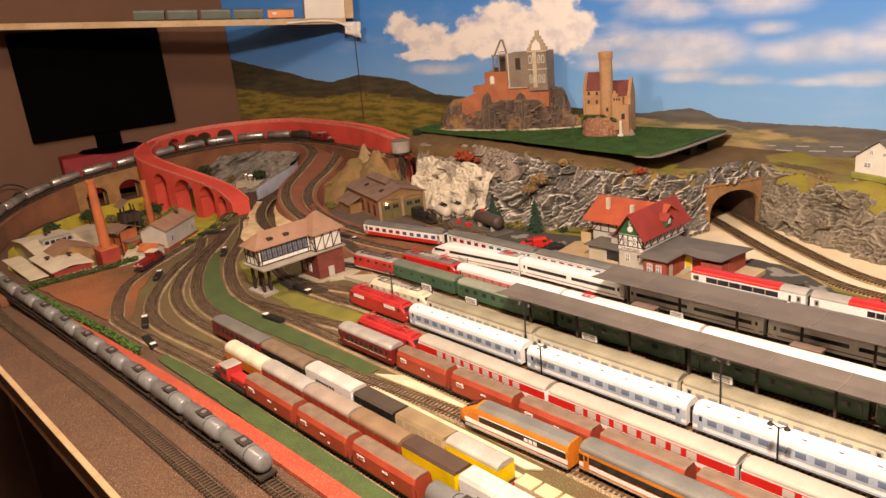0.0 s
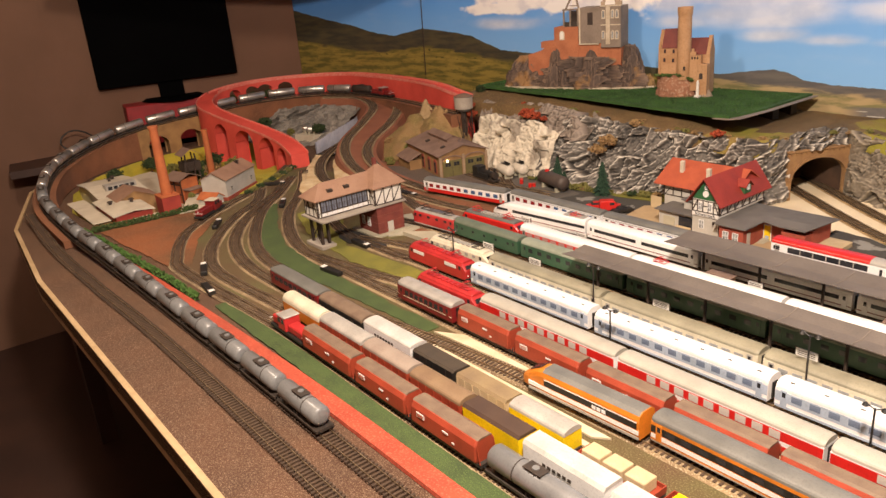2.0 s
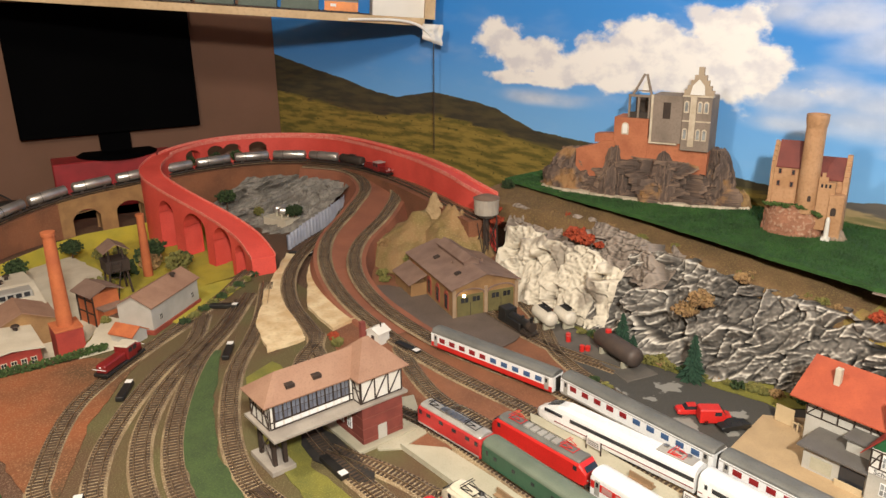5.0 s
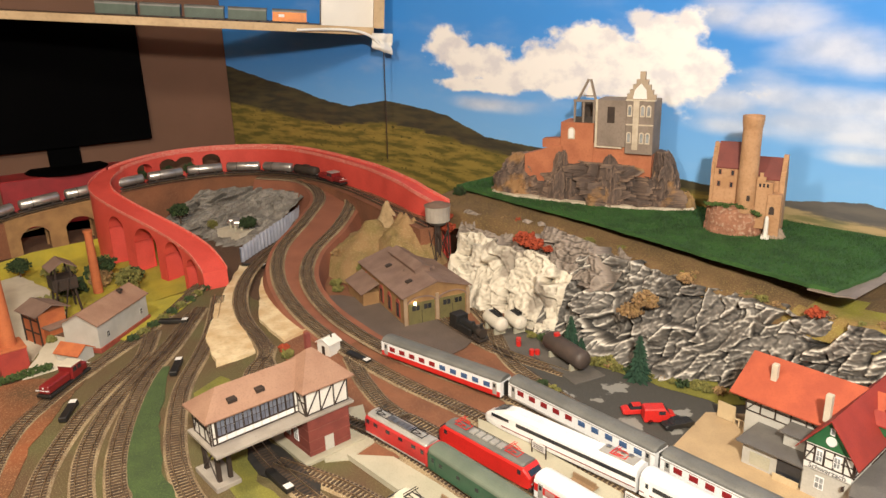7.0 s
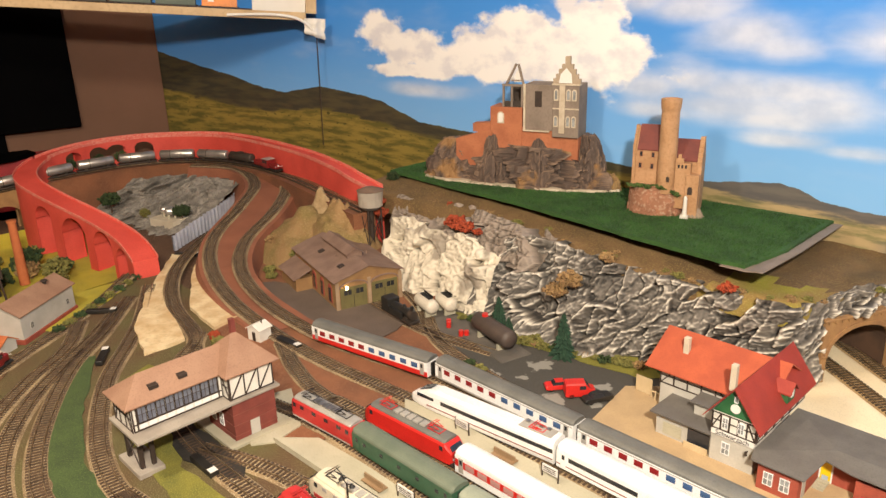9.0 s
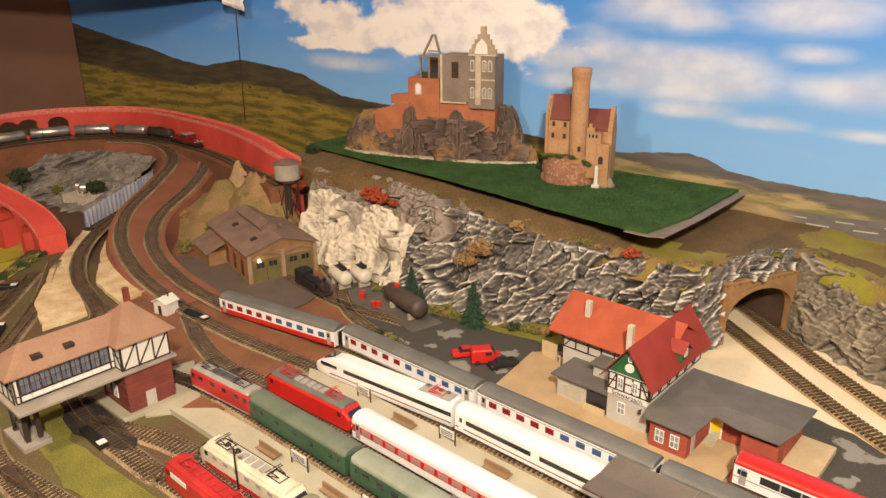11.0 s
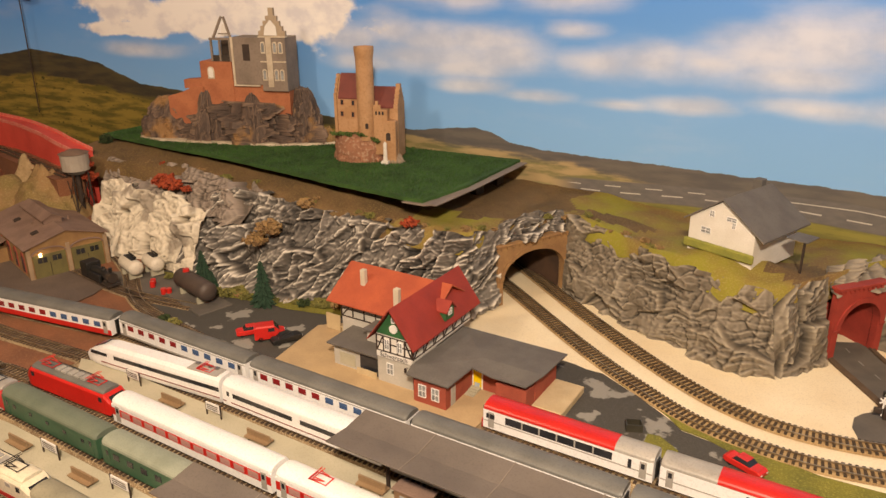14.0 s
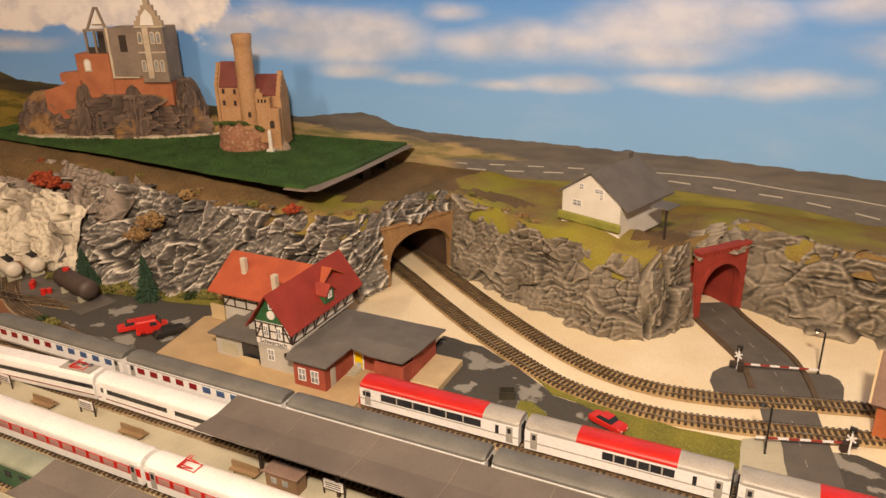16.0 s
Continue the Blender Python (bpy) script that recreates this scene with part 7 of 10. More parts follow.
def engine_shed():
    r = thing("engine_shed", "two-road engine shed with arched windows and brown roof", "engine shed", at=(-0.6575, 0.131, 0), rz=75.0)
    # local: x along the front's depth (backwards is +y), built with its front at y = 0
    part("wall", gable_wall(-0.077, 0.0, 0.077, 0.265, 0.0, 0.07, 0.092, "y"), OCHRE, r, "ochre brick wall")
    part("roof", gable(B(), -0.077, 0.0, 0.077, 0.265, 0.07, 0.093, 0.007, "y"), ROOFBR, r, "dull brown roof")
    part("roof_lantern", gable_wall(-0.018, 0.07, 0.018, 0.22, 0.082, 0.1, 0.108, "y"), ROOFBR, r)
    part("lantern_roof", gable(B(), -0.018, 0.07, 0.018, 0.22, 0.1, 0.109, 0.004, "y"), ROOFBR, r)
    for x in (-0.037, 0.037):
        part("gate", box(B(), x - 0.031, -0.0015, 0.001, x + 0.031, 0.0, 0.052), MOSSY, r, "olive timber gate")
        for dx in (-0.014, 0.014):
            gw = part("gate_window", box(B(), x + dx - 0.0085, -0.0024, 0.035, x + dx + 0.0085, -0.0015, 0.046), GLASS, r)
            part("glazing_bar", box(B(), x + dx - 0.0005, -0.003, 0.035, x + dx + 0.0005, -0.0024, 0.046), MOSSY, gw)
        part("gate_seam", box(B(), x - 0.0005, -0.0022, 0.002, x + 0.0005, -0.0015, 0.034), TIMBER, r)
        bm = B()
        pr = [(x + 0.033 * math.cos(math.pi * k / 10), 0.052 + 0.013 * math.sin(math.pi * k / 10)) for k in range(11)]
        for a, b in zip(pr, pr[1:]):
            beam(bm, (a[0], -0.002, a[1]), (b[0], -0.002, b[1]), 0.002)
        part("arch", bm, ROOFBR, r, "dull brown arch")
    for x in (-0.075, 0.0, 0.075):
        part("pier", box(B(), x - 0.004, -0.003, 0.0, x + 0.004, 0.0, 0.066), PIERS, r, "tan stone pier")
    for k in range(5):
        y = 0.035 + 0.049 * k
        for x in (-0.0778, 0.0778):
            part("arched_window", rod(box(B(), x - 0.0008, y - 0.011, 0.012, x + 0.0008, y + 0.011, 0.044), (x - 0.0008, y, 0.044), (x + 0.0008, y, 0.044), 0.011, 14), BRICK, r, "tall arched brick-red window")
            part("pane", box(B(), x - 0.0012, y - 0.0065, 0.014, x + 0.0012, y + 0.0065, 0.046), GLASS, r)
    part("lean_to", box(B(), -0.117, 0.15, 0.0, -0.078, 0.255, 0.034), OCHRE, r)
    lt = part("lean_to_roof", prism(B(), [(0.145, 0.0), (0.26, 0.0), (0.26, 0.002), (0.145, 0.002)], 0, 0.05), ROOFBR, r)
    lt.matrix_local = pose(-0.123, 0, 0.032, 0, -24, 0)
    for y in (0.05, 0.17):
        sk = part("roof_hatch", box(B(), -0.007, -0.006, 0, 0.007, 0.006, 0.004, 0.0005), TIMBER, r, "small dark roof hatch")
        sk.matrix_local = pose(-0.043, y, 0.0825, 0, -16, 0)
    for x, y in ((-0.03, 0.11), (0.04, 0.1)):
        part("smoke_vent", tube(B(), x, y, 0.074, 0.091, 0.003, 0.002, 8), ROOFBR, r)
    gl = bpy.data.materials.new("warm_bulb_glow")
    gl.use_nodes = True
    p = gl.node_tree.nodes["Principled BSDF"]
    p.inputs["Emission Color"].default_value, p.inputs["Emission Strength"].default_value = (1, 0.72, 0.35, 1), 9.0
    part("gate_lamp", tube(B(), -0.054, -0.006, 0.05, 0.056, 0.0028, 0.0028, 10), gl, r, "small glowing gate lamp")
    return gl


GLOW = engine_shed()


def water_tower():
    r = thing("water_tower", "grey water tank on a dark trestle beside the shed", "water tower", at=(-0.835, 0.29, 0.0))
    part("tank", tube(B(), 0, 0, 0.16, 0.198, 0.03, 0.031, 20), mat("pale_grey_tank", (0.42, 0.38, 0.32), (0.34, 0.3, 0.25), 0.7, 30), r)
    part("tank_lid", tube(B(), 0, 0, 0.198, 0.206, 0.033, 0.012, 20), mat("brown_tank_lid", (0.2, 0.13, 0.09), None, 0.8, 40), r, "brown tank lid")
    part("tank_floor", tube(B(), 0, 0, 0.15, 0.16, 0.018, 0.03, 20), SLATE, r)
    part("pipe", tube(B(), 0, 0, 0.05, 0.151, 0.006, 0.006, 12), TIMBER, r)
    for a in range(4):
        c, s_ = math.cos(a * math.pi / 2 + 0.6), math.sin(a * math.pi / 2 + 0.6)
        c2, s2 = math.cos((a + 1) * math.pi / 2 + 0.6), math.sin((a + 1) * math.pi / 2 + 0.6)
        part("trestle_leg", rod(B(), (0.027 * c, 0.027 * s_, 0.05), (0.025 * c, 0.025 * s_, 0.154), 0.002, 6), TIMBER, r)
        part("brace", rod(rod(B(), (0.032 * c, 0.032 * s_, 0.06), (0.026 * c2, 0.026 * s2, 0.143), 0.0011, 5), (0.032 * c2, 0.032 * s2, 0.06), (0.026 * c, 0.026 * s_, 0.143), 0.0011, 5), TIMBER, r)
    part("mound", tube(B(), 0, 0, 0.0, 0.051, 0.06, 0.04, 14), EARTH, r)


water_tower()


# ----- arched walls -----
PARAPET = mat("chipped_coral_edge", (0.74, 0.2, 0.15), (0.68, 0.12, 0.09), 0.7, 60, 0.3, 0, 300, (0.8, 0.55, 0.45), 0.001)


def arched_wall(name, st, top_of, base, half, holes, material, label, rail=0.006, kind="structure"):
    """A wall that follows the stations; holes are (arc centre, half width, sill, spring, crown)."""
    bm = B()
    rows = []
    for p, d, s in st:
        n = Vector((-d.y, d.x, 0))
        zt = top_of(p)
        cut = None
        for c, hw, sill, spr, crown in holes:
            u = (s - c) / hw
            if abs(u) < 1:
                cut = (sill, spr + (crown - spr) * math.sqrt(max(0, 1 - u * u)))
        rows.append((p, n, zt, cut))
    def quad(*ps):
        bm.faces.new([bm.verts.new(q) for q in ps])
    for (p, n, zt, cut), (p2, n2, zt2, cut2) in zip(rows, rows[1:]):
        at = lambda P, N, o, z: (P.x + N.x * o, P.y + N.y * o, z)
        cc = cut if cut and cut2 else None
        cd = cut2 if cut and cut2 else None
        spans = [(base, base, zt, zt2)] if not cc else ([(cc[1], cd[1], zt, zt2)] + ([(base, base, cc[0], cd[0])] if cc[0] > base else []))
        for a, a2, b, b2 in spans:
            for o in (-half, half):
                quad(at(p, n, o, a), at(p2, n2, o, a2), at(p2, n2, o, b2), at(p, n, o, b))
            quad(at(p, n, -half, a), at(p2, n2, -half, a2), at(p2, n2, half, a2), at(p, n, half, a))
            quad(at(p, n, -half, b), at(p2, n2, -half, b2), at(p2, n2, half, b2), at(p, n, half, b))
        if bool(cut) != bool(cut2):
            k = cut or cut2
            P, N = (p2, n2) if cut else (p, n)
            P, N = (p, n) if cut2 and not cut else (p2, n2)
            quad(at(P, N, -half, max(base, k[0])), at(P, N, half, max(base, k[0])), at(P, N, half, k[1]), at(P, N, -half, k[1]))
    for p, n, zt, cut in (rows[0], rows[-1]):
        at = lambda P, N, o, z: (P.x + N.x * o, P.y + N.y * o, z)
        quad(at(p, n, -half, base), at(p, n, half, base), at(p, n, half, zt), at(p, n, -half, zt))
    bmesh.ops.remove_doubles(bm, verts=bm.verts, dist=0.00005)
    ob = tagged(link(name, bm, material), label, "viaduct", kind=kind)
    for o in (-half - 0.0005, half + 0.0005):
        part("parapet", ribbon(B(), [(p + Vector((0, 0, top_of(p) - p.z)), d, s) for p, d, s in st], [(o - 0.0012, -0.002), (o - 0.0012, rail), (o + 0.0012, rail), (o + 0.0012, -0.002)], True), PARAPET if material is BRICKRED else material, ob)
    return ob


fine = along(spline(VIA, 0.005))
s_of = lambda x, y: min(fine, key=lambda q: (q[0].x - x) ** 2 + (q[0].y - y) ** 2)[2]
front = [q for q in fine if s_of(-1.2, -0.13) <= q[2] <= s_of(-1.93, -0.11)]
holes = []
for x, y, hw, sp, cr in ((-1.292, -0.125, 0.04, 0.015, 0.058), (-1.392, -0.132, 0.05, 0.035, 0.084), (-1.525, -0.155, 0.056, 0.045, 0.1), (-1.655, -0.187, 0.042, 0.07, 0.116)):
    holes.append((s_of(x, y), hw, -0.04, sp, cr))
arched_wall("viaduct_front", front, lambda p: p.z + 0.001, -0.036, 0.03, holes, BRICKRED, "coral-red card viaduct with tall arches")
back = [q for q in fine if q[2] >= s_of(-1.93, -0.11)]
holes = []
for x, y in ((-1.985, -0.02), (-2.005, 0.075), (-2.003, 0.14), (-1.975, 0.225)):
    holes.append((s_of(x, y), 0.034, 0.137, 0.165, 0.188))
arched_wall("viaduct_back", back, lambda p: p.z + 0.001, 0.0, 0.02, holes, BRICKRED, "coral-red curved retaining wall of the loop", 0.008)

# brown retaining wall under the outer track, with two stone arches
ofine = along(spline(OUT_B, 0.006))
os_of = lambda x, y: min(ofine, key=lambda q: (q[0].x - x) ** 2 + (q[0].y - y) ** 2)[2]
seg = [q for q in ofine if os_of(-0.95, -0.9) <= q[2] <= os_of(-1.885, -0.46)]
arched_wall("retaining_wall", seg, lambda p: p.z + 0.0005, 0.0, 0.03, [], EARTH, "brown earthen retaining wall under the outer track", 0.002)
seg = [q for q in ofine if os_of(-1.885, -0.46) <= q[2] <= os_of(-1.9, -0.14)]
c0 = os_of(-1.9, -0.385)
arched_wall("stone_viaduct", seg, lambda p: p.z + 0.0005, -0.03, 0.028, [(c0, 0.045, -0.04, 0.035, 0.075), (c0 + 0.13, 0.045, -0.04, 0.04, 0.08)], OCHRE, "ochre stone arches under the outer track", 0.003)
seg = [q for q in ofine if q[2] >= os_of(-1.9, -0.14)]
arched_wall("loop_bank", seg, lambda p: p.z + 0.0003, 0.0, 0.03, [], EARTH, "brown bank under the track inside the loop", 0.001)


def bank(path, left, right, material, label, drop=0.0):
    """Earth carrying a rising track, down to the board."""
    bm = B()
    rows = []
    for p, d, s in along(spline(path, 0.02)):
        n = Vector((-d.y, d.x, 0))
        z = p.z - 0.0005
        w = z * 0.35
        rows.append([bm.verts.new(q) for q in ((p.x + n.x * (left + w), p.y + n.y * (left + w), 0), (p.x + n.x * left, p.y + n.y * left, z), (p.x + n.x * right, p.y + n.y * right, z), (p.x + n.x * (right - w), p.y + n.y * (right - w), 0))])
    for a, b in zip(rows, rows[1:]):
        for i in range(3):
            bm.faces.new((a[i], a[i + 1], b[i + 1], b[i]))
    tagged(link("track_bank", bm, material), label, "embankment", kind="structure")


TERRA = mat("terracotta_scatter", (0.3, 0.11, 0.06), (0.22, 0.08, 0.045), 0.95, 14, 0.6, 0, 500, (0.3, 0.14, 0.08), 0.0015)
bank(M1[4:], 0.028, -0.09, TERRA, "terracotta-coloured bank carrying the climbing main line")
bank(M2[4:], 0.01, -0.03, TERRA, "terracotta-coloured bank carrying the climbing main line")

# cream plaster patches beside the curve
sheet("ground_plaster", [(-0.79, -0.322), (-0.909, -0.292), (-1.082, -0.19), (-1.3, -0.02), (-1.253, 0.0), (-1.122, -0.117), (-0.953, -0.196), (-0.791, -0.237)], 0.007, PLASTER, "cream plaster ground between the curving tracks", "ground", 0.007, 0.006)
sheet("ground_plaster_inner", [(-0.933, -0.155), (-1.132, -0.05), (-1.24, 0.035), (-1.07, -0.03), (-0.976, -0.065), (-0.809, -0.1), (-0.792, -0.174)], 0.008, PLASTER, "cream plaster ground between the curving tracks", "ground", 0.008, 0.006)


# ----- tunnel portals -----
def portal(name, a, b, height, depth, material, label, spring, crown_r, lining):
    """A portal standing from a to b on the ground, with an arched opening and a lined tunnel behind."""
    a, b = Vector((*a, 0)), Vector((*b, 0))
    d = (b - a)
    w = d.length
    ang = math.degrees(math.atan2(d.y, d.x))
    r = thing(name, label, "tunnel portal", at=(a.x, a.y, 0.0), rz=ang, kind="structure")
    m = 0.0125
    n = 16
    arc = [(w / 2 - (w / 2 - m) * math.cos(math.pi * k / n), spring + crown_r * math.sin(math.pi * k / n)) for k in range(n + 1)]
    inner = [(m, 0.0)] + arc + [(w - m, 0.0)]
    bm = B()
    f = [bm.verts.new((x, 0, z)) for x, z in inner]
    g = [bm.verts.new((x, 0.012, z)) for x, z in inner]
    outer = [(0, 0.0)] + [(min(max(x * 1.0 - 0.0, 0), w) if 0 else w * k / n, height) for k, (x, z) in enumerate(arc)] + [(w, 0.0)]
    fo = [bm.verts.new((x, 0, z)) for x, z in outer]
    go = [bm.verts.new((x, 0.012, z)) for x, z in outer]
    for i in range(len(inner) - 1):
        bm.faces.new((f[i], f[i + 1], fo[i + 1], fo[i])), bm.faces.new((f[i], g[i], g[i + 1], f[i + 1])), bm.faces.new((fo[i], fo[i + 1], go[i + 1], go[i]))
    part("arch_wall", bm, material, r)
    part("coping", box(B(), -0.003, -0.004, height, w + 0.003, 0.014, height + 0.005, 0.0008), material, r)
    for k in range(12):
        x = w * (k + 0.5) / 12
        part("corbel", box(B(), x - 0.002, -0.0025, height - 0.005, x + 0.002, -0.0002, height - 0.0005), material, r)
    ring = [(x, z, w / 2 + (x - w / 2) * (1 + 0.007 / (w / 2 - m)), spring + (z - spring) * (1 + 0.008 / crown_r)) for x, z in arc]
    bm = B()
    rows = [[bm.verts.new(v) for v in ((a, -0.0002, b), (a, -0.0028, b), (c, -0.0028, e), (c, -0.0002, e))] for a, b, c, e in ring]
    for p, q in zip(rows, rows[1:]):
        for i in range(3):
            bm.faces.new((p[i], p[i + 1], q[i + 1], q[i]))
    part("arch_ring", bm, material, r)
    for x in (0.0, w - m):
        part("impost", box(B(), x + 0.001, -0.003, spring - 0.004, x + m - 0.001, -0.0002, spring, 0.0005), material, r)
    bm = B()
    rings = [[(w / 2 + (x - w / 2) * 1.0, y, z) for x, z in inner] for y in (0.0125, depth)]
    vs = [[bm.verts.new(q) for q in rr] for rr in rings]
    for i in range(len(inner) - 1):
        bm.faces.new((vs[0][i], vs[0][i + 1], vs[1][i + 1], vs[1][i]))
    bm.faces.new(vs[1])
    part("tunnel_lining", bm, lining, r)
    return r


LINING = mat("sooty_brown_lining", (0.11, 0.06, 0.035), (0.07, 0.04, 0.025), 0.9, 30)
portal("tunnel_portal", (0.181, 0.433), (0.256, 0.582), 0.116, 0.16, PORTAL, "tan stone double-track tunnel portal", 0.052, 0.046, LINING)
portal("road_tunnel_portal", (0.723, 0.523), (0.79, 0.605), 0.121, 0.1, REDWALL, "bright red road tunnel portal in the rock", 0.055, 0.04, REDWALL)


# ----- castles -----
def rock_mound(name, rings, material, label, seed, amp=0.02, n=72, at=(0, 0), rz=0):
    """A crag: rings of (z, centre x, centre y, half x, half y), broken up by noise."""
    bm = B()
    R = []
    m = 44
    for j in range(m + 1):
        v = j / m
        z, cx, cy, hx, hy = [float(np.interp(v, np.linspace(0, 1, len(rings)), [r[k] for r in rings])) for k in range(5)]
        ring = []
        for i in range(n):
            a = 2 * math.pi * i / n
            q = Vector((math.cos(a) * 4, math.sin(a) * 4, z * 11 + seed))
            q2 = Vector((hx * math.cos(a), hy * math.sin(a), z * 0.8)) * 30 + Vector((seed, seed * 2, 0)) + noise.noise_vector(q * 1.2) * 0.35
            cell = Vector(noise.voronoi(q2)[1][0])
            fine = Vector(noise.voronoi(q2 * 2.3)[1][0])
            h = 0.45 * noise.fractal(q * 0.6, 1.0, 2.0, 3) + 0.75 * noise.cell(cell * 5.1) + 0.5 * (q2 - cell).z + 0.25 * noise.cell(fine * 3.7)
            k = 1 + amp * 22 * h * (0.6 if j else 0.3)
            ring.append((cx + hx * k * math.cos(a), cy + hy * k * math.sin(a), z + (0.005 * noise.noise(q * 2) if 0 < j else 0)))
        R.append(ring)
    loft(bm, R)
    ob = tagged(link(name, bm, material), label, "rock")
    ob.matrix_world = pose(*at, 0, 0, 0, rz)
    return ob


def step_block(profile, y, t):
    """An (x, z) outline standing upright at y, t thick."""
    bm = B()
    ex = bmesh.ops.extrude_face_region(bm, geom=[bm.faces.new([bm.verts.new((x, y, z)) for x, z in profile])])
    bmesh.ops.translate(bm, vec=(0, t, 0), verts=[v for v in ex["geom"] if isinstance(v, bmesh.types.BMVert)])
    return bm


def arched(x, z0, w, h, y, t=0.0012, n=6):
    """A round-headed panel standing upright."""
    return step_block([(x - w / 2, z0), (x + w / 2, z0)] + [(x + w / 2 * math.cos(math.pi * k / n), z0 + h - w / 2 + w / 2 * math.sin(math.pi * k / n)) for k in range(n + 1)], y, t)


def castle_ruin():
    at, rz = (-0.6, 0.575), 20
    ORANGEST = mat("orange_sandstone", (0.44, 0.16, 0.075), (0.34, 0.115, 0.055), 0.85, 25, 0.4, 0, 220, dist=0.0015)
    GREYST = mat("weathered_grey_stone", (0.25, 0.2, 0.16), (0.19, 0.15, 0.12), 0.85, 22, 0.4, 0, 220, dist=0.0015)
    PALEST = mat("pale_dressed_stone", (0.6, 0.52, 0.4), (0.46, 0.38, 0.28), 0.8, 40, 0.3)
    crags = (("castle_rock", [(0.203, 0.03, 0.0, 0.19, 0.062), (0.225, 0.03, 0.002, 0.175, 0.058), (0.26, 0.03, 0.004, 0.15, 0.05), (0.298, 0.035, 0.006, 0.115, 0.042)], "brown-grey crag under the ruined castle", 3.0),
             ("castle_rock", [(0.203, -0.175, -0.005, 0.075, 0.045), (0.24, -0.178, -0.003, 0.068, 0.04), (0.275, -0.175, 0.0, 0.05, 0.03), (0.3, -0.165, 0.005, 0.03, 0.02)], "grey-brown boulder heap beside the ruined castle", 5.5),
             ("castle_rock", [(0.203, -0.06, -0.032, 0.036, 0.03), (0.26, -0.062, -0.026, 0.03, 0.024), (0.31, -0.06, -0.02, 0.022, 0.018), (0.335, -0.055, -0.015, 0.012, 0.012)], "dark upright crag before the castle wall", 7.2),
             ("castle_rock", [(0.203, 0.165, -0.004, 0.05, 0.04), (0.25, 0.168, 0.0, 0.042, 0.034), (0.3, 0.165, 0.004, 0.03, 0.026), (0.326, 0.16, 0.008, 0.018, 0.016)], "dark craggy shoulder under the castle gable", 9.1),
             ("castle_rock", [(0.203, 0.06, -0.036, 0.04, 0.026), (0.25, 0.058, -0.03, 0.034, 0.022), (0.3, 0.055, -0.024, 0.02, 0.016), (0.318, 0.055, -0.02, 0.01, 0.01)], "grey-brown ribbed crag before the keep", 12.4),
             ("ochre_boulder", [(0.203, 0.222, -0.005, 0.026, 0.02), (0.222, 0.223, -0.004, 0.022, 0.017), (0.238, 0.222, -0.003, 0.012, 0.01)], "ochre boulder at the foot of the crag", 4.1))
    for name, rings, label, seed in crags:
        rock_mound(name, rings, ROCKB if name == "castle_rock" else LEAFT, label, seed, 0.017, 110, at, rz)
    tagged(link("crag_base", rock_base([(-0.25, -0.035), (-0.18, -0.062), (-0.05, -0.068), (0.1, -0.068), (0.19, -0.05), (0.25, -0.02), (0.24, 0.03), (-0.24, 0.04)]), PALEST), "pale chipped plaster base under the crag", "plaster base").matrix_world = pose(*at, 0.2, 0, 0, rz)
    r = thing("castle_ruin", "ruined castle of orange and grey stone on a crag", "castle", at=(*at, 0), rz=rz)
    f = -0.032
    part("lower_wall", step_block([(-0.157, 0.24), (-0.157, 0.306), (-0.115, 0.318), (-0.09, 0.33), (-0.06, 0.33), (-0.06, 0.24)], f, 0.03), ORANGEST, r, "orange sandstone wall")
    part("upper_wall", step_block([(-0.113, 0.325), (-0.113, 0.345), (-0.066, 0.349), (-0.066, 0.325)], f + 0.004, 0.025), ORANGEST, r, "orange sandstone wall")
    part("gate_tower", box(B(), -0.066, f, 0.29, 0.014, 0.03, 0.388, 0.0008), ORANGEST, r, "orange sandstone tower")
    part("tower_window", arched(-0.039, 0.349, 0.017, 0.028, f - 0.001), PALEST, r, "pale arched window")
    part("window_pane", arched(-0.039, 0.352, 0.011, 0.022, f - 0.0016), PAPER, r)
    part("terrace", step_block([(-0.06, 0.26), (-0.06, 0.338), (0.02, 0.343), (0.15, 0.332), (0.15, 0.27)], f + 0.002, 0.05), ORANGEST, r, "orange sandstone terrace")
    # burnt-out turret with its open gable frame
    part("turret_back", box(B(), -0.034, 0.02, 0.3885, 0.016, 0.024, 0.432), DARK, r, "scorched turret wall")
    part("turret_parapet", box(B(), -0.034, f + 0.002, 0.3885, 0.016, f + 0.006, 0.402), DARK, r)
    for x in (-0.033, -0.012, 0.013):
        part("turret_post", box(B(), x - 0.0022, f + 0.001, 0.389, x + 0.0022, f + 0.0055, 0.436), GREYST, r)
    part("turret_lintel", box(B(), -0.036, f, 0.4362, 0.018, f + 0.007, 0.441), GREYST, r)
    for a, b, t in (((-0.026, 0.441), (-0.002, 0.487), 0.0032), ((0.016, 0.441), (0.003, 0.487), 0.0032), ((-0.013, 0.45), (0.012, 0.45), 0.0018)):
        part("gable_rafter", beam(B(), (a[0], f + 0.004, a[1]), (b[0], f + 0.004, b[1]), t), GREYST, r)
    part("gable_panel", step_block([(-0.008, 0.446), (0.01, 0.446), (0.008, 0.468), (0.003, 0.475), (-0.003, 0.468)], f + 0.005, 0.001), PAPER, r, "pale panel in the open gable")
    # keep
    part("keep", box(B(), 0.02, f - 0.003, 0.338, 0.09, 0.03, 0.443, 0.0008), GREYST, r, "grey stone keep")
    part("quoin", box(B(), 0.0185, f - 0.0045, 0.336, 0.0235, f, 0.4435), PALEST, r, "pale corner stones")
    part("keep_sill", box(B(), 0.018, f - 0.005, 0.3345, 0.082, f, 0.3378), PALEST, r)
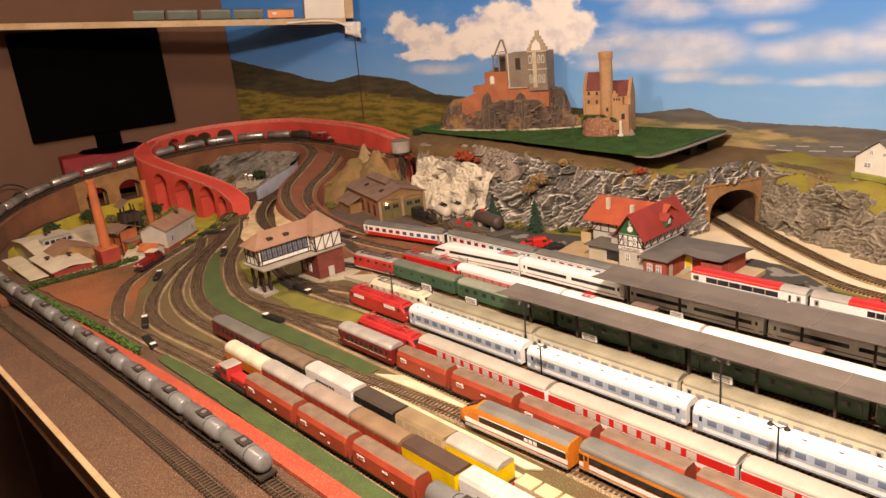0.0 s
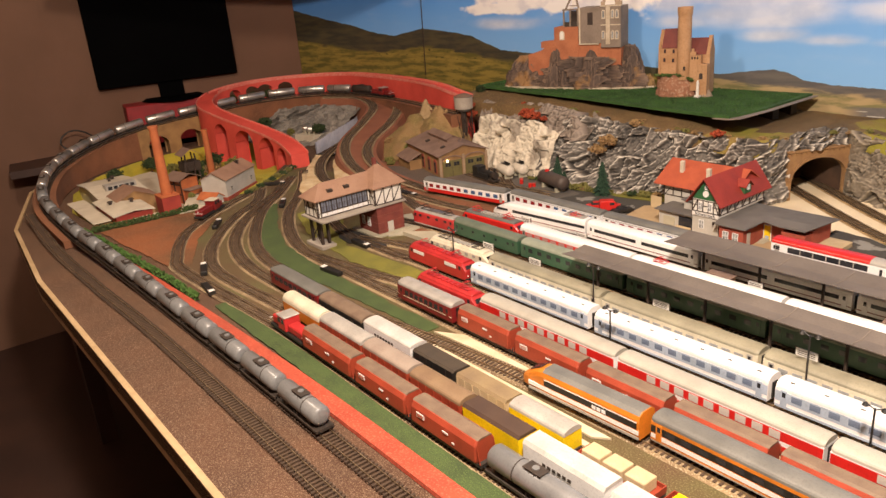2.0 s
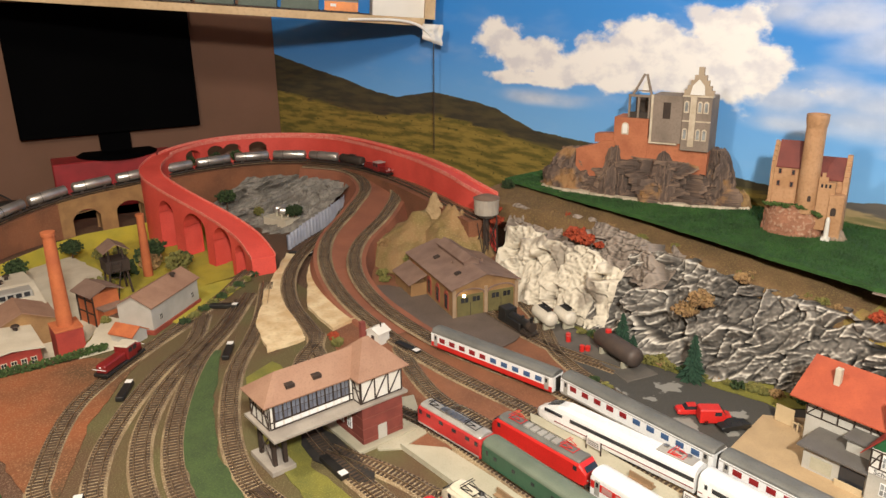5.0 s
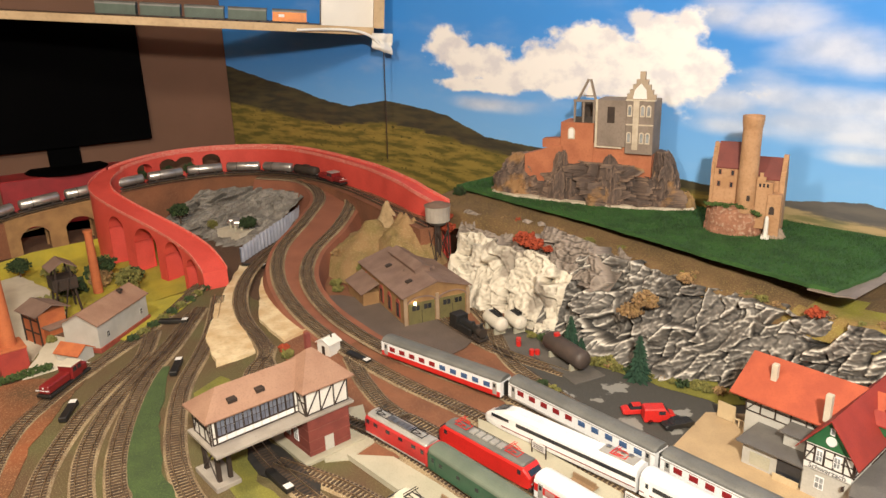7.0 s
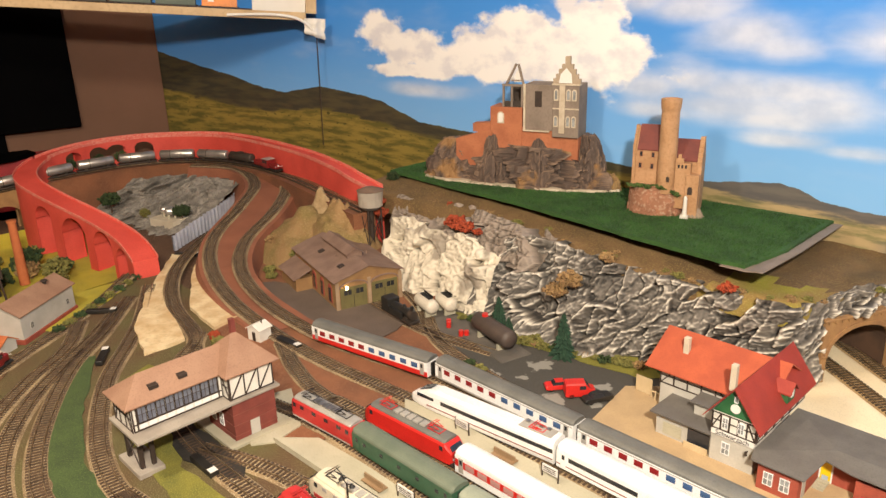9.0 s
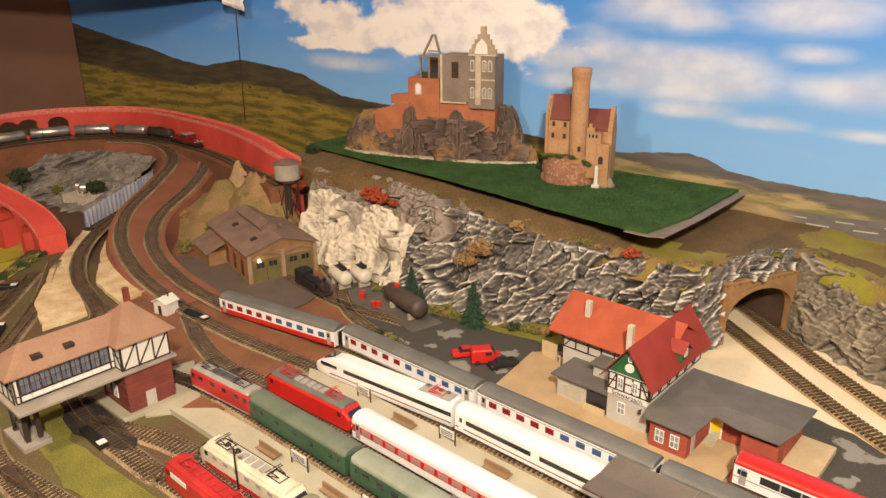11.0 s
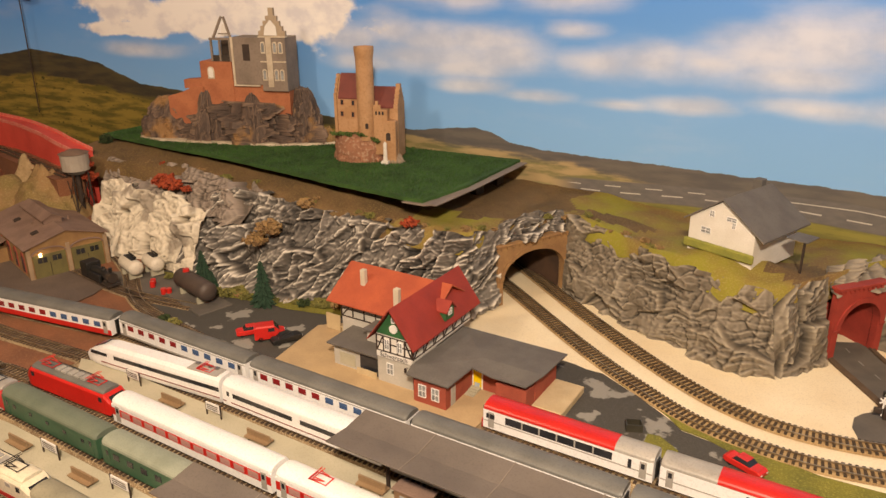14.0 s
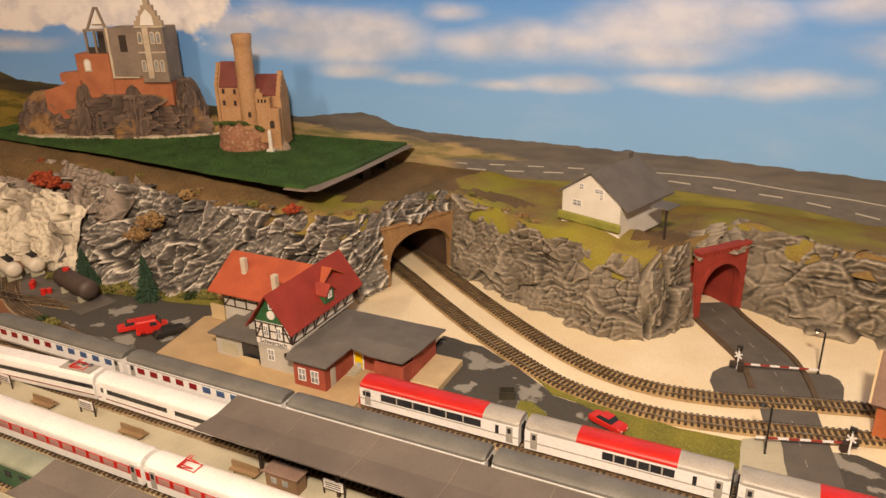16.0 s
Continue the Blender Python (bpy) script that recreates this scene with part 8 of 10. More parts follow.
    part("keep_window", box(B(), 0.0465, f - 0.0042, 0.392, 0.063, f - 0.003, 0.428), TIMBER, r)
    # gable tower, its corner towards the yard
    part("gable_tower", box(B(), 0.0905, f - 0.008, 0.325, 0.152, 0.028, 0.4435, 0.0008), GREYST, r, "grey stone gable tower")
    part("corner_pilaster", box(B(), 0.1065, f - 0.0105, 0.335, 0.1195, f - 0.008, 0.4435), PALEST, r, "pale corner pilaster")
    part("cornice", box(B(), 0.089, f - 0.011, 0.4437, 0.154, f + 0.004, 0.447), PALEST, r)
    prof = [(0.0905, 0.447), (0.0905, 0.458), (0.0965, 0.458), (0.0965, 0.468), (0.103, 0.468), (0.103, 0.479), (0.11, 0.479), (0.11, 0.49), (0.1175, 0.49), (0.1175, 0.507), (0.129, 0.507), (0.129, 0.49), (0.136, 0.49), (0.136, 0.479), (0.142, 0.479), (0.142, 0.468), (0.148, 0.468), (0.148, 0.458), (0.154, 0.458), (0.154, 0.447)]
    part("stepped_gable", step_block(prof, f - 0.008, 0.009), mat("buff_gable_stone", (0.4, 0.32, 0.23), (0.32, 0.25, 0.18), 0.85, 30, 0.4), r, "buff stepped gable")
    part("gable_opening", step_block([(0.104, 0.4485), (0.135, 0.4485), (0.133, 0.468), (0.121, 0.482), (0.108, 0.468)], f - 0.0095, 0.0013), PAPER, r, "pale panel in the gable")
    for z in (0.409, 0.349):
        for x in (0.0985, 0.127, 0.1405):
            w = part("window", arched(x, z, 0.0105, 0.026, f - 0.0092), PALEST, r, "pale arched window")
            part("pane", arched(x, z + 0.003, 0.0062, 0.02, f - 0.0099), GLASSP, w)
    part("string_course", box(B(), 0.0905, f - 0.0095, 0.3895, 0.152, f - 0.008, 0.3925), PALEST, r)


def rock_base(outline):
    """A thin chipped slab with an uneven rim, its top 12 mm over its foot."""
    bm = B()
    n = len(outline)
    pts = []
    for i in range(n):
        a, b = Vector((*outline[i], 0)), Vector((*outline[(i + 1) % n], 0))
        k = max(1, int((b - a).length / 0.01))
        for j in range(k):
            q = a.lerp(b, j / k)
            pts.append(q + Vector((noise.noise(q * 70), noise.noise(q * 70 + Vector((4, 2, 8))), 0)) * 0.006)
    low = [bm.verts.new((q.x, q.y, 0.003)) for q in pts]
    top = [bm.verts.new((q.x * 0.985, q.y * 0.97, 0.008 + 0.004 * noise.noise(q * 50))) for q in pts]
    for i in range(len(pts)):
        bm.faces.new((low[i], low[(i + 1) % len(pts)], top[(i + 1) % len(pts)], top[i]))
    bm.faces.new(top)
    bmesh.ops.triangulate(bm, faces=[q for q in bm.faces if len(q.verts) > 4])
    return bm


castle_ruin()


def castle_tower():
    at, rz = (-0.205, 0.575), 20
    DARKTILE = mat("dark_brown_red_tile", (0.17, 0.035, 0.025), (0.12, 0.025, 0.02), 0.65, 30, 0.3, 0, 500)
    CRAG = mat("red_brown_crag", (0.36, 0.17, 0.1), (0.24, 0.11, 0.065), 0.9, 25, 0.9, 0, 150, (0.5, 0.36, 0.25), 0.003)
    rock_mound("tower_rock", [(0.203, -0.02, -0.012, 0.058, 0.034), (0.23, -0.02, -0.011, 0.056, 0.033), (0.262, -0.022, -0.008, 0.052, 0.03)], CRAG, "red-brown crag under the small castle", 8.0, 0.006, 110, at, rz)
    rock_mound("tower_rock", [(0.203, 0.055, -0.022, 0.024, 0.016), (0.212, 0.055, -0.021, 0.02, 0.013), (0.222, 0.054, -0.02, 0.01, 0.008)], RUIN, "pale boulder beside the small castle", 6.0, 0.01, 60, at, rz)
    bm = B()
    for k in range(22):
        a = -0.072 + 0.1 * k / 21
        leaves(bm, (a, -0.036 - 0.004 * math.sin(k), 0.263 - 0.012 * max(0, (k - 14) / 7)), 0.008, 26, 0.0024, 0.6, 40 + k)
    tagged(link("moss_fringe", bm, GRASSLEAF), "green moss fringe along the crag's top", "moss").matrix_world = pose(*at, 0, 0, 0, rz)
    r = thing("castle_tower", "sandstone castle with a tall round tower", "castle", at=(*at, 0), rz=rz)
    shaft = [[(rr * math.cos(2 * math.pi * i / 24), -0.022 + rr * math.sin(2 * math.pi * i / 24), z) for i in range(24)] for z, rr in ((0.25, 0.0188), (0.415, 0.0178), (0.424, 0.0195), (0.432, 0.0202), (0.44, 0.0202), (0.44, 0.0165), (0.432, 0.0162))]
    part("round_tower", loft(B(), shaft), SANDSTONE, r, "warm sandstone round tower")
    part("hall", gable_wall(-0.067, -0.015, 0.0, 0.034, 0.24, 0.336, 0.379, "x"), SANDSTONE, r)
    part("hall_roof", gable(B(), -0.06, -0.015, 0.0, 0.034, 0.336, 0.38, 0.002, "x"), DARKTILE, r, "dark red roof")
    for x0, x1, ze, zr in ((-0.071, -0.065, 0.338, 0.384), (0.058, 0.067, 0.318, 0.366)):
        st = []
        for k in range(5):
            y = -0.018 + 0.0275 * k / 5
            st += [(y, ze + (zr - ze) * (k + 0.6) / 5), (y + 0.0055, ze + (zr - ze) * (k + 0.6) / 5)]
        out = [(-0.018, 0.21)] + st + [(0.019 - q[0], q[1]) for q in reversed(st)] + [(0.037, 0.21)]
        part("stepped_gable", prism(B(), out, x0, x1), SANDSTONE, r, "crow-stepped gable")
    part("east_hall", gable_wall(0.0, -0.012, 0.06, 0.032, 0.215, 0.318, 0.352, "x"), SANDSTONE, r)
    part("east_roof", gable(B(), 0.012, -0.012, 0.0575, 0.032, 0.318, 0.354, 0.002, "x"), DARKTILE, r, "dark red roof")
    part("stair_block", box(B(), 0.018, -0.032, 0.22, 0.048, -0.012, 0.314, 0.0008), SANDSTONE, r)
    part("stair_gable", step_block([(0.018, 0.314), (0.018, 0.324), (0.0225, 0.324), (0.0225, 0.332), (0.029, 0.332), (0.029, 0.324), (0.034, 0.324), (0.034, 0.314)], -0.032, 0.004), SANDSTONE, r)
    part("porch_block", box(B(), 0.04, -0.036, 0.208, 0.066, -0.012, 0.292, 0.0008), SANDSTONE, r)
    for x, z in ((-0.054, 0.325), (-0.03, 0.324), (-0.055, 0.301), (-0.031, 0.3)):
        w = part("window", box(B(), x - 0.0036, -0.0162, z - 0.0058, x + 0.0036, -0.0152, z + 0.0058), REDSTONE, r)
        part("pane", box(B(), x - 0.0024, -0.0168, z - 0.0046, x + 0.0024, -0.0162, z + 0.0046), GLASS, w)
    for x in (0.0245, 0.0315, 0.0385):
        part("window", box(B(), x - 0.0018, -0.0328, 0.304, x + 0.0018, -0.032, 0.311), GLASS, r)
    part("door", arched(0.05, 0.252, 0.0095, 0.016, -0.037), TIMBER, r)
    part("tower_door", arched(0.006, 0.276, 0.006, 0.011, -0.0418, 0.002), TIMBER, r)
    st = tagged(link("column", tube(tube(box(B(), 0.0365, -0.0495, 0.2045, 0.0515, -0.0345, 0.21), 0.044, -0.042, 0.21, 0.244, 0.0046, 0.0036, 12), 0.044, -0.042, 0.244, 0.25, 0.0042, 0.002, 12), WALLW), "pale stone column beside the small castle", "column")
    st.matrix_world = pose(*at, 0, 0, 0, rz)


castle_tower()


# ----- white house on the plateau -----
def white_house():
    r = thing("house", "white rendered house with a steep grey roof", "house", at=(0.541, 0.512, 0.152), rz=-19.5)
    part("wall", gable_wall(-0.058, 0.0, 0.058, 0.135, -0.02, 0.05, 0.088, "y"), WALLW, r, "white rendered wall")
    roof = [(-0.066, 0.0445), (0.0, 0.0895), (0.076, 0.0375), (0.076, 0.0405), (0.0, 0.0925), (-0.066, 0.0475)]
    part("roof", step_block(roof, -0.006, 0.146), SLATE, r, "grey steep roof")
    part("chimney", box(B(), -0.022, 0.118, 0.07, -0.006, 0.134, 0.1, 0.0008), SLATE, r, "grey chimney")
    window(r, -0.019, -0.0004, 0.063, 0.009, 0.011)
    window(r, 0.016, -0.0004, 0.061, 0.018, 0.008)
    window(r, 0.021, -0.0004, 0.052, 0.0065, 0.011)
    window(r, -0.027, -0.0004, 0.033, 0.018, 0.011)
    part("porch_roof", box(B(), 0.082, 0.05, 0.037, 0.116, 0.088, 0.039), SLATE, r)
    part("porch_post", box(B(), 0.108, 0.054, -0.02, 0.111, 0.057, 0.037), TIMBER, r)
    tagged(link("hedge", box(B(), -0.063, -0.007, 0, 0.062, -0.0005, 0.015, 0.002), mat("lime_hedge", (0.3, 0.3, 0.06), (0.22, 0.23, 0.05), 0.9, 60, 0.6)), "low yellow-green hedge under the house wall", "hedge").matrix_world = pose(0.541, 0.512, 0.151, 0, 0, -19.5)


white_house()


# ----- factory and mine at the board's west end -----
def factory():
    r = thing("factory", "brick factory with pale felt roofs", "factory", at=(0, 0, -0.035))
    part("front_hall", box(B(), -1.285, -0.772, 0.0, -1.07, -0.672, 0.053), REDWALL, r, "red brick hall")
    part("front_roof", gable(B(), -1.285, -0.772, -1.07, -0.672, 0.053, 0.06, 0.007, "x"), FACTORYROOF, r, "pale felt roof")
    part("link_block", gable_wall(-1.3, -0.74, -1.2, -0.615, 0.0, 0.056, 0.082, "x"), OCHRE, r)
    # the tan colour paints in the shade on this roof's slope
    part("link_roof", gable(B(), -1.3, -0.74, -1.2, -0.615, 0.056, 0.083, 0.005, "x"), ROOFPINK, r, "felt roof with its shaded slope coloured tan")
    part("rear_hall", box(B(), -1.55, -0.755, 0.0, -1.3, -0.62, 0.058), FACTORYROOF, r)
    part("rear_roof", gable(B(), -1.55, -0.755, -1.3, -0.62, 0.058, 0.07, 0.006, "y"), FACTORYROOF, r, "pale felt roof")
    part("side_lean_to", step_block([(-1.42, 0.0), (-1.12, 0.0), (-1.12, 0.028), (-1.42, 0.034)], -0.82, 0.048), OCHRE, r)
    part("lean_to_roof", box(B(), -1.425, -0.824, 0.034, -1.115, -0.7725, 0.0365), FACTORYROOF, r)
    sk = part("skylight", box(B(), -1.385, -0.72, 0.064, -1.345, -0.63, 0.08, 0.001), LGREY, r)
    for k in range(5):
        part("skylight_pane", box(B(), -1.3448, -0.714 + 0.0165 * k, 0.067, -1.344, -0.702 + 0.0165 * k, 0.077), GLASS, sk)
    for x, y, z in ((-1.2, -0.75, 0.053), (-1.175, -0.697, 0.055), (-1.5, -0.66, 0.062), (-1.46, -0.68, 0.064)):
        v = part("roof_vent", tube(B(), x, y, z, z + 0.012, 0.0045, 0.0045, 10), TIMBER, r)
        part("cowl", tube(B(), x, y, z + 0.012, z + 0.015, 0.009, 0.007, 12), TIMBER, v)
    for k in range(5):
        window(r, -1.0692, -0.757 + 0.0175 * k, 0.03, 0.011, 0.016, "x", FACTORYROOF, GLASS, True, 1)
    c = thing("factory_chimney", "tall orange brick factory chimney on a square brick base", "chimney", at=(-1.09, -0.618, -0.034))
    part("plinth", box(B(), -0.03, -0.026, 0.0, 0.03, 0.026, 0.074, 0.001), REDWALL, c)
    part("plinth_cap", box(B(), -0.031, -0.027, 0.0742, 0.031, 0.027, 0.078, 0.0008), CHIM, c)
    part("shaft", tube(B(), 0, 0, 0.078, 0.266, 0.0155, 0.0112, 20), CHIM, c)
    part("rim", tube(B(), 0, 0, 0.266, 0.274, 0.0135, 0.0135, 20), CHIM, c)
    c = thing("small_chimney", "slim orange brick chimney", "chimney", at=(-1.49, -0.335, -0.036))
    part("shaft", tube(B(), 0, 0, 0.0, 0.165, 0.0125, 0.0095, 18), CHIM, c)
    part("rim", tube(B(), 0, 0, 0.165, 0.171, 0.0115, 0.0115, 18), CHIM, c)
    # shed
    r = thing("storage_shed", "pale grey storage shed with a tan roof", "shed", at=(-1.02, -0.468, 0.0), rz=38.0)
    part("base", box(B(), -0.083, -0.003, 0.0, 0.003, 0.178, 0.01), BRICK, r)
    part("wall", gable_wall(-0.08, 0.0, 0.0, 0.175, 0.01, 0.062, 0.082, "y"), WALLG, r, "pale grey wall")
    part("roof", gable(B(), -0.08, 0.0, 0.0, 0.175, 0.062, 0.083, 0.005, "y"), ROOFPINK, r, "tan roof")
    v = part("roof_vent", tube(B(), -0.03, 0.13, 0.07, 0.086, 0.004, 0.004, 8), TIMBER, r)
    part("cowl", tube(B(), -0.03, 0.13, 0.086, 0.088, 0.008, 0.006, 10), TIMBER, v)
    for y in (0.03, 0.15):
        window(r, 0.0003, y, 0.03, 0.01, 0.013, "x", WALLG, GLASS, True, 1)
    r = thing("gate_house", "low hut with an orange-red roof beside the shed", "hut", at=(-1.03, -0.515, 0.0), rz=30)
    part("wall", gable_wall(-0.028, -0.02, 0.028, 0.02, 0.0, 0.02, 0.032, "x"), WALLG, r)
    part("roof", gable(B(), -0.028, -0.02, 0.028, 0.02, 0.02, 0.033, 0.004, "x"), CHIM, r, "orange-red roof")
    # timber mine head
    r = thing("mine_hut", "rusty orange timber mine hut with a ragged roof", "hut", at=(-1.255, -0.515, -0.034), rz=15)
    part("wall", box(B(), -0.034, -0.03, 0.0, 0.034, 0.03, 0.078), CHIM, r, "rusty orange boarded wall")
    part("roof", gable(B(), -0.036, -0.034, 0.036, 0.034, 0.078, 0.092, 0.007, "x"), ROOFBR, r)
    part("side_shed", box(B(), 0.0345, -0.024, 0.0, 0.062, 0.024, 0.046), CHIM, r)
    part("side_roof", box(B(), 0.0345, -0.028, 0.0462, 0.068, 0.028, 0.049), ROOFBR, r)
    for x in (-0.034, 0.0, 0.034):
        part("post", box(B(), x - 0.0018, -0.0325, 0.0, x + 0.0018, -0.0302, 0.078), TIMBER, r)
    for z in (0.03, 0.06):
        part("rail", box(B(), -0.034, -0.0315, z, 0.034, -0.0302, z + 0.003), TIMBER, r)
    r = thing("mine_headframe", "dark timber mine headframe", "headframe", at=(-1.42, -0.43, -0.036))
    for x in (-0.026, 0.026):
        for y in (-0.026, 0.026):
            part("leg", rod(B(), (x, y, 0), (x * 0.6, y * 0.6, 0.115), 0.003, 6), TIMBER, r)
    part("cabin", box(B(), -0.028, -0.028, 0.06, 0.028, 0.028, 0.09), TIMBER, r)
    part("cap", gable(B(), -0.028, -0.028, 0.028, 0.028, 0.115, 0.132, 0.004, "x"), ROOFBR, r)
    for y in (-0.012, 0.012):
        part("conveyor_beam", rod(B(), (0.02, y, 0.09), (0.19, y - 0.07, 0.004), 0.0018, 6), TIMBER, r)
    for k in range(8):
        t = (k + 0.5) / 8
        part("rung", rod(B(), (0.02 + 0.17 * t, -0.012 - 0.07 * t, 0.09 - 0.086 * t), (0.02 + 0.17 * t, 0.012 - 0.07 * t, 0.09 - 0.086 * t), 0.001, 5), TIMBER, r)


factory()

# little white hut
r = thing("lineside_hut", "small white lineside hut with a stove pipe", "hut", at=(-0.69, -0.128, 0.0), rz=12)
part("wall", gable_wall(-0.017, -0.015, 0.017, 0.015, 0.0, 0.026, 0.033, "y"), WALLW, r)
part("roof", gable(B(), -0.017, -0.015, 0.017, 0.015, 0.026, 0.034, 0.003, "y"), WALLW, r, "pale roof")
part("stove_pipe", tube(B(), 0.004, 0.004, 0.03, 0.042, 0.0015, 0.0015, 8), TIMBER, r)
part("door", box(B(), -0.004, -0.0158, 0.0, 0.004, -0.015, 0.02), TIMBER, r)

# oil tanks
def lying_tank(name, label, at, rz, r_, L, m, z=0.0):
    t = thing(name, label, "storage tank", at=(*at, z), rz=rz, group="storage tanks")
    rings = []
    for x, k in ((-L / 2 - 0.004, 0.5), (-L / 2, 0.9), (-L / 2 + 0.004, 1), (L / 2 - 0.004, 1), (L / 2, 0.9), (L / 2 + 0.004, 0.5)):
        rings.append([(x, r_ * k * math.cos(2 * math.pi * i / 20), r_ + 0.008 + r_ * k * math.sin(2 * math.pi * i / 20)) for i in range(20)])
    part("tank", loft(B(), rings), m, t, smooth=True)
    for x in (-L * 0.3, L * 0.3):
        part("saddle", box(B(), x - 0.003, -r_ * 0.8, 0, x + 0.003, r_ * 0.8, 0.012), CONCRETE, t)
    return t


CREAMT = paint("cream_tank", (0.74, 0.68, 0.56), 0.4)
for x, y, L in ((-0.525, 0.178, 0.062), (-0.498, 0.211, 0.05)):
    t = lying_tank("storage_tank", "cream-white horizontal storage tank with a black walkway", (x, y), -16, 0.0155, L, CREAMT, 0.004)
    part("walkway", box(B(), -L * 0.3, -0.005, 0.0395, L * 0.35, 0.005, 0.041), BLACK, t)
    part("walkway_rail", box(B(), -L * 0.3, 0.0052, 0.041, L * 0.35, 0.006, 0.0455), BLACK, t)
t = lying_tank("storage_tank", "dark grey-brown fuel tank with a red hatch on a plinth", (-0.328, 0.172), -14, 0.0185, 0.11, mat("dark_fuel_tank", (0.085, 0.062, 0.05), (0.06, 0.046, 0.04), 0.55, 40), 0.004)
part("hatch", tube(B(), -0.03, 0, 0.044, 0.0495, 0.0065, 0.006, 10), RED, t, "red filler hatch")
tagged(link("tank_plinth", box(B(), -0.075, -0.034, 0, 0.075, 0.034, 0.0045, 0.001), ASPHALT), "dark plinth under the fuel tank", "plinth").matrix_world = pose(-0.325, 0.17, 0.0, 0, 0, -14)
for x, y in ((-0.452, 0.172), (-0.443, 0.163), (-0.388, 0.158), (-0.397, 0.152), (-0.392, 0.205)):
    d = tagged(link("oil_drum", tube(B(), 0, 0, 0, 0.012, 0.005, 0.005, 12), RED), "small red oil drum beside the tanks", "drum", "oil drums")
    d.matrix_world = pose(x, y, 0.002)
sheet("ground_tank_apron", [(-0.6, 0.16), (-0.42, 0.1), (-0.27, 0.12), (-0.3, 0.2), (-0.48, 0.25)], 0.0018, ASPHALT, "dark oily apron round the tanks", "ground", rough_edge=0.006)


# ----- platforms and canopies -----
def platform(name, outline, label):
    sheet(name, outline, 0.0095, CONCRETE, label, "platform", 0.0095)


platform("platform_1", [(-0.354, -0.31), (-0.3, -0.262), (-0.2, -0.256), (1.65, -0.256), (1.65, -0.306), (-0.05, -0.306), (-0.2, -0.306)], "pale concrete station platform")
platform("platform_2", [(-0.29, -0.094), (-0.24, -0.083), (1.65, -0.083), (1.65, -0.139), (-0.24, -0.139)], "pale concrete station platform")
sheet("ground_signal_apron", [(-0.5, -0.3), (-0.47, -0.2), (-0.36, -0.255), (-0.35, -0.31), (-0.37, -0.34)], 0.003, CONCRETE, "pale concrete apron beside the signal box", "pavement", 0.003)


SEAM = mat("worn_canopy_seam", (0.24, 0.2, 0.165), (0.17, 0.145, 0.12), 0.75, 12)


def canopy(x0, x1, y0, y1, label):
    r = thing("platform_canopy", label, "platform canopy", group="platform canopies")
    ym = (y0 + y1) / 2
    n = int(round((x1 - x0) / 0.1))
    for k in range(n):
        a, b = x0 + (x1 - x0) * k / n, x0 + (x1 - x0) * (k + 1) / n
        prof = [(y0, 0.077), (ym, 0.073), (y1, 0.077), (y1, 0.0785), (ym, 0.0748), (y0, 0.0785)]
        part("roof_panel", prism(B(), prof, a + 0.0006, b - 0.0006), CANOPY, r)
        part("seam", prism(B(), [(y0 - 0.0005, 0.0782), (ym, 0.0745), (y1 + 0.0005, 0.0782), (y1 + 0.0005, 0.0792), (ym, 0.0755), (y0 - 0.0005, 0.0792)], b - 0.0006, b + 0.0006), SEAM, r)
    part("ridge_beam", box(B(), x0 + 0.004, ym - 0.0015, 0.0695, x1 - 0.004, ym + 0.0015, 0.0728), TIMBER, r)
    k = x0 + 0.06
    while k < x1:
        part("post", box(B(), k - 0.0018, ym - 0.0018, 0.0095, k + 0.0018, ym + 0.0018, 0.0695), TIMBER, r)
        part("bracket", rod(rod(B(), (k, ym, 0.058), (k, y0 + 0.008, 0.0755), 0.001, 5), (k, ym, 0.058), (k, y1 - 0.008, 0.0755), 0.001, 5), TIMBER, r)
        k += 0.11
    return r


canopy(0.155, 1.6, -0.303, -0.243, "grey felt-covered platform canopy on dark posts")
canopy(0.255, 1.6, -0.137, -0.06, "grey felt-covered platform canopy on dark posts")


BENCHT = mat("tan_bench_plastic", (0.3, 0.2, 0.11), (0.24, 0.155, 0.085), 0.6, 40)


def bench(x, y):
    r = thing("platform_bench", "tan double platform bench", "bench", at=(x, y, 0.0095), group="platform benches")
    part("seat", box(B(), -0.02, -0.0075, 0.0045, 0.02, 0.0075, 0.0062), BENCHT, r)
    part("back", box(B(), -0.02, -0.0012, 0.0062, 0.02, 0.0012, 0.0145), BENCHT, r)
    for dx in (-0.014, 0.014):
        part("leg", box(B(), dx - 0.001, -0.005, 0, dx + 0.001, 0.005, 0.0045), TIMBER, r)
    return r


for x in (-0.055, 0.115, 0.3, 0.5, 0.72):
    bench(x, -0.11)
for x in (-0.145, -0.01, 0.25, 0.45):
    bench(x, -0.28)


def sign(x, y, w=0.028, face=PAPER):
    r = thing("platform_sign", "white framed platform sign on two posts", "sign", at=(x, y, 0.0095), group="platform signs")
    part("board", box(B(), -w / 2, -0.0008, 0.009, w / 2, 0.0008, 0.021), face, r)
    for dx in (-w / 2, w / 2):
        part("post", box(B(), dx - 0.0008, -0.0008, 0, dx + 0.0008, 0.0008, 0.022), TIMBER, r)
    for k in range(3):
        part("lettering_bar", box(B(), -w * 0.4, -0.0011, 0.011 + 0.003 * k, w * 0.35, -0.0008, 0.0122 + 0.003 * k), TIMBER, r)
    return r


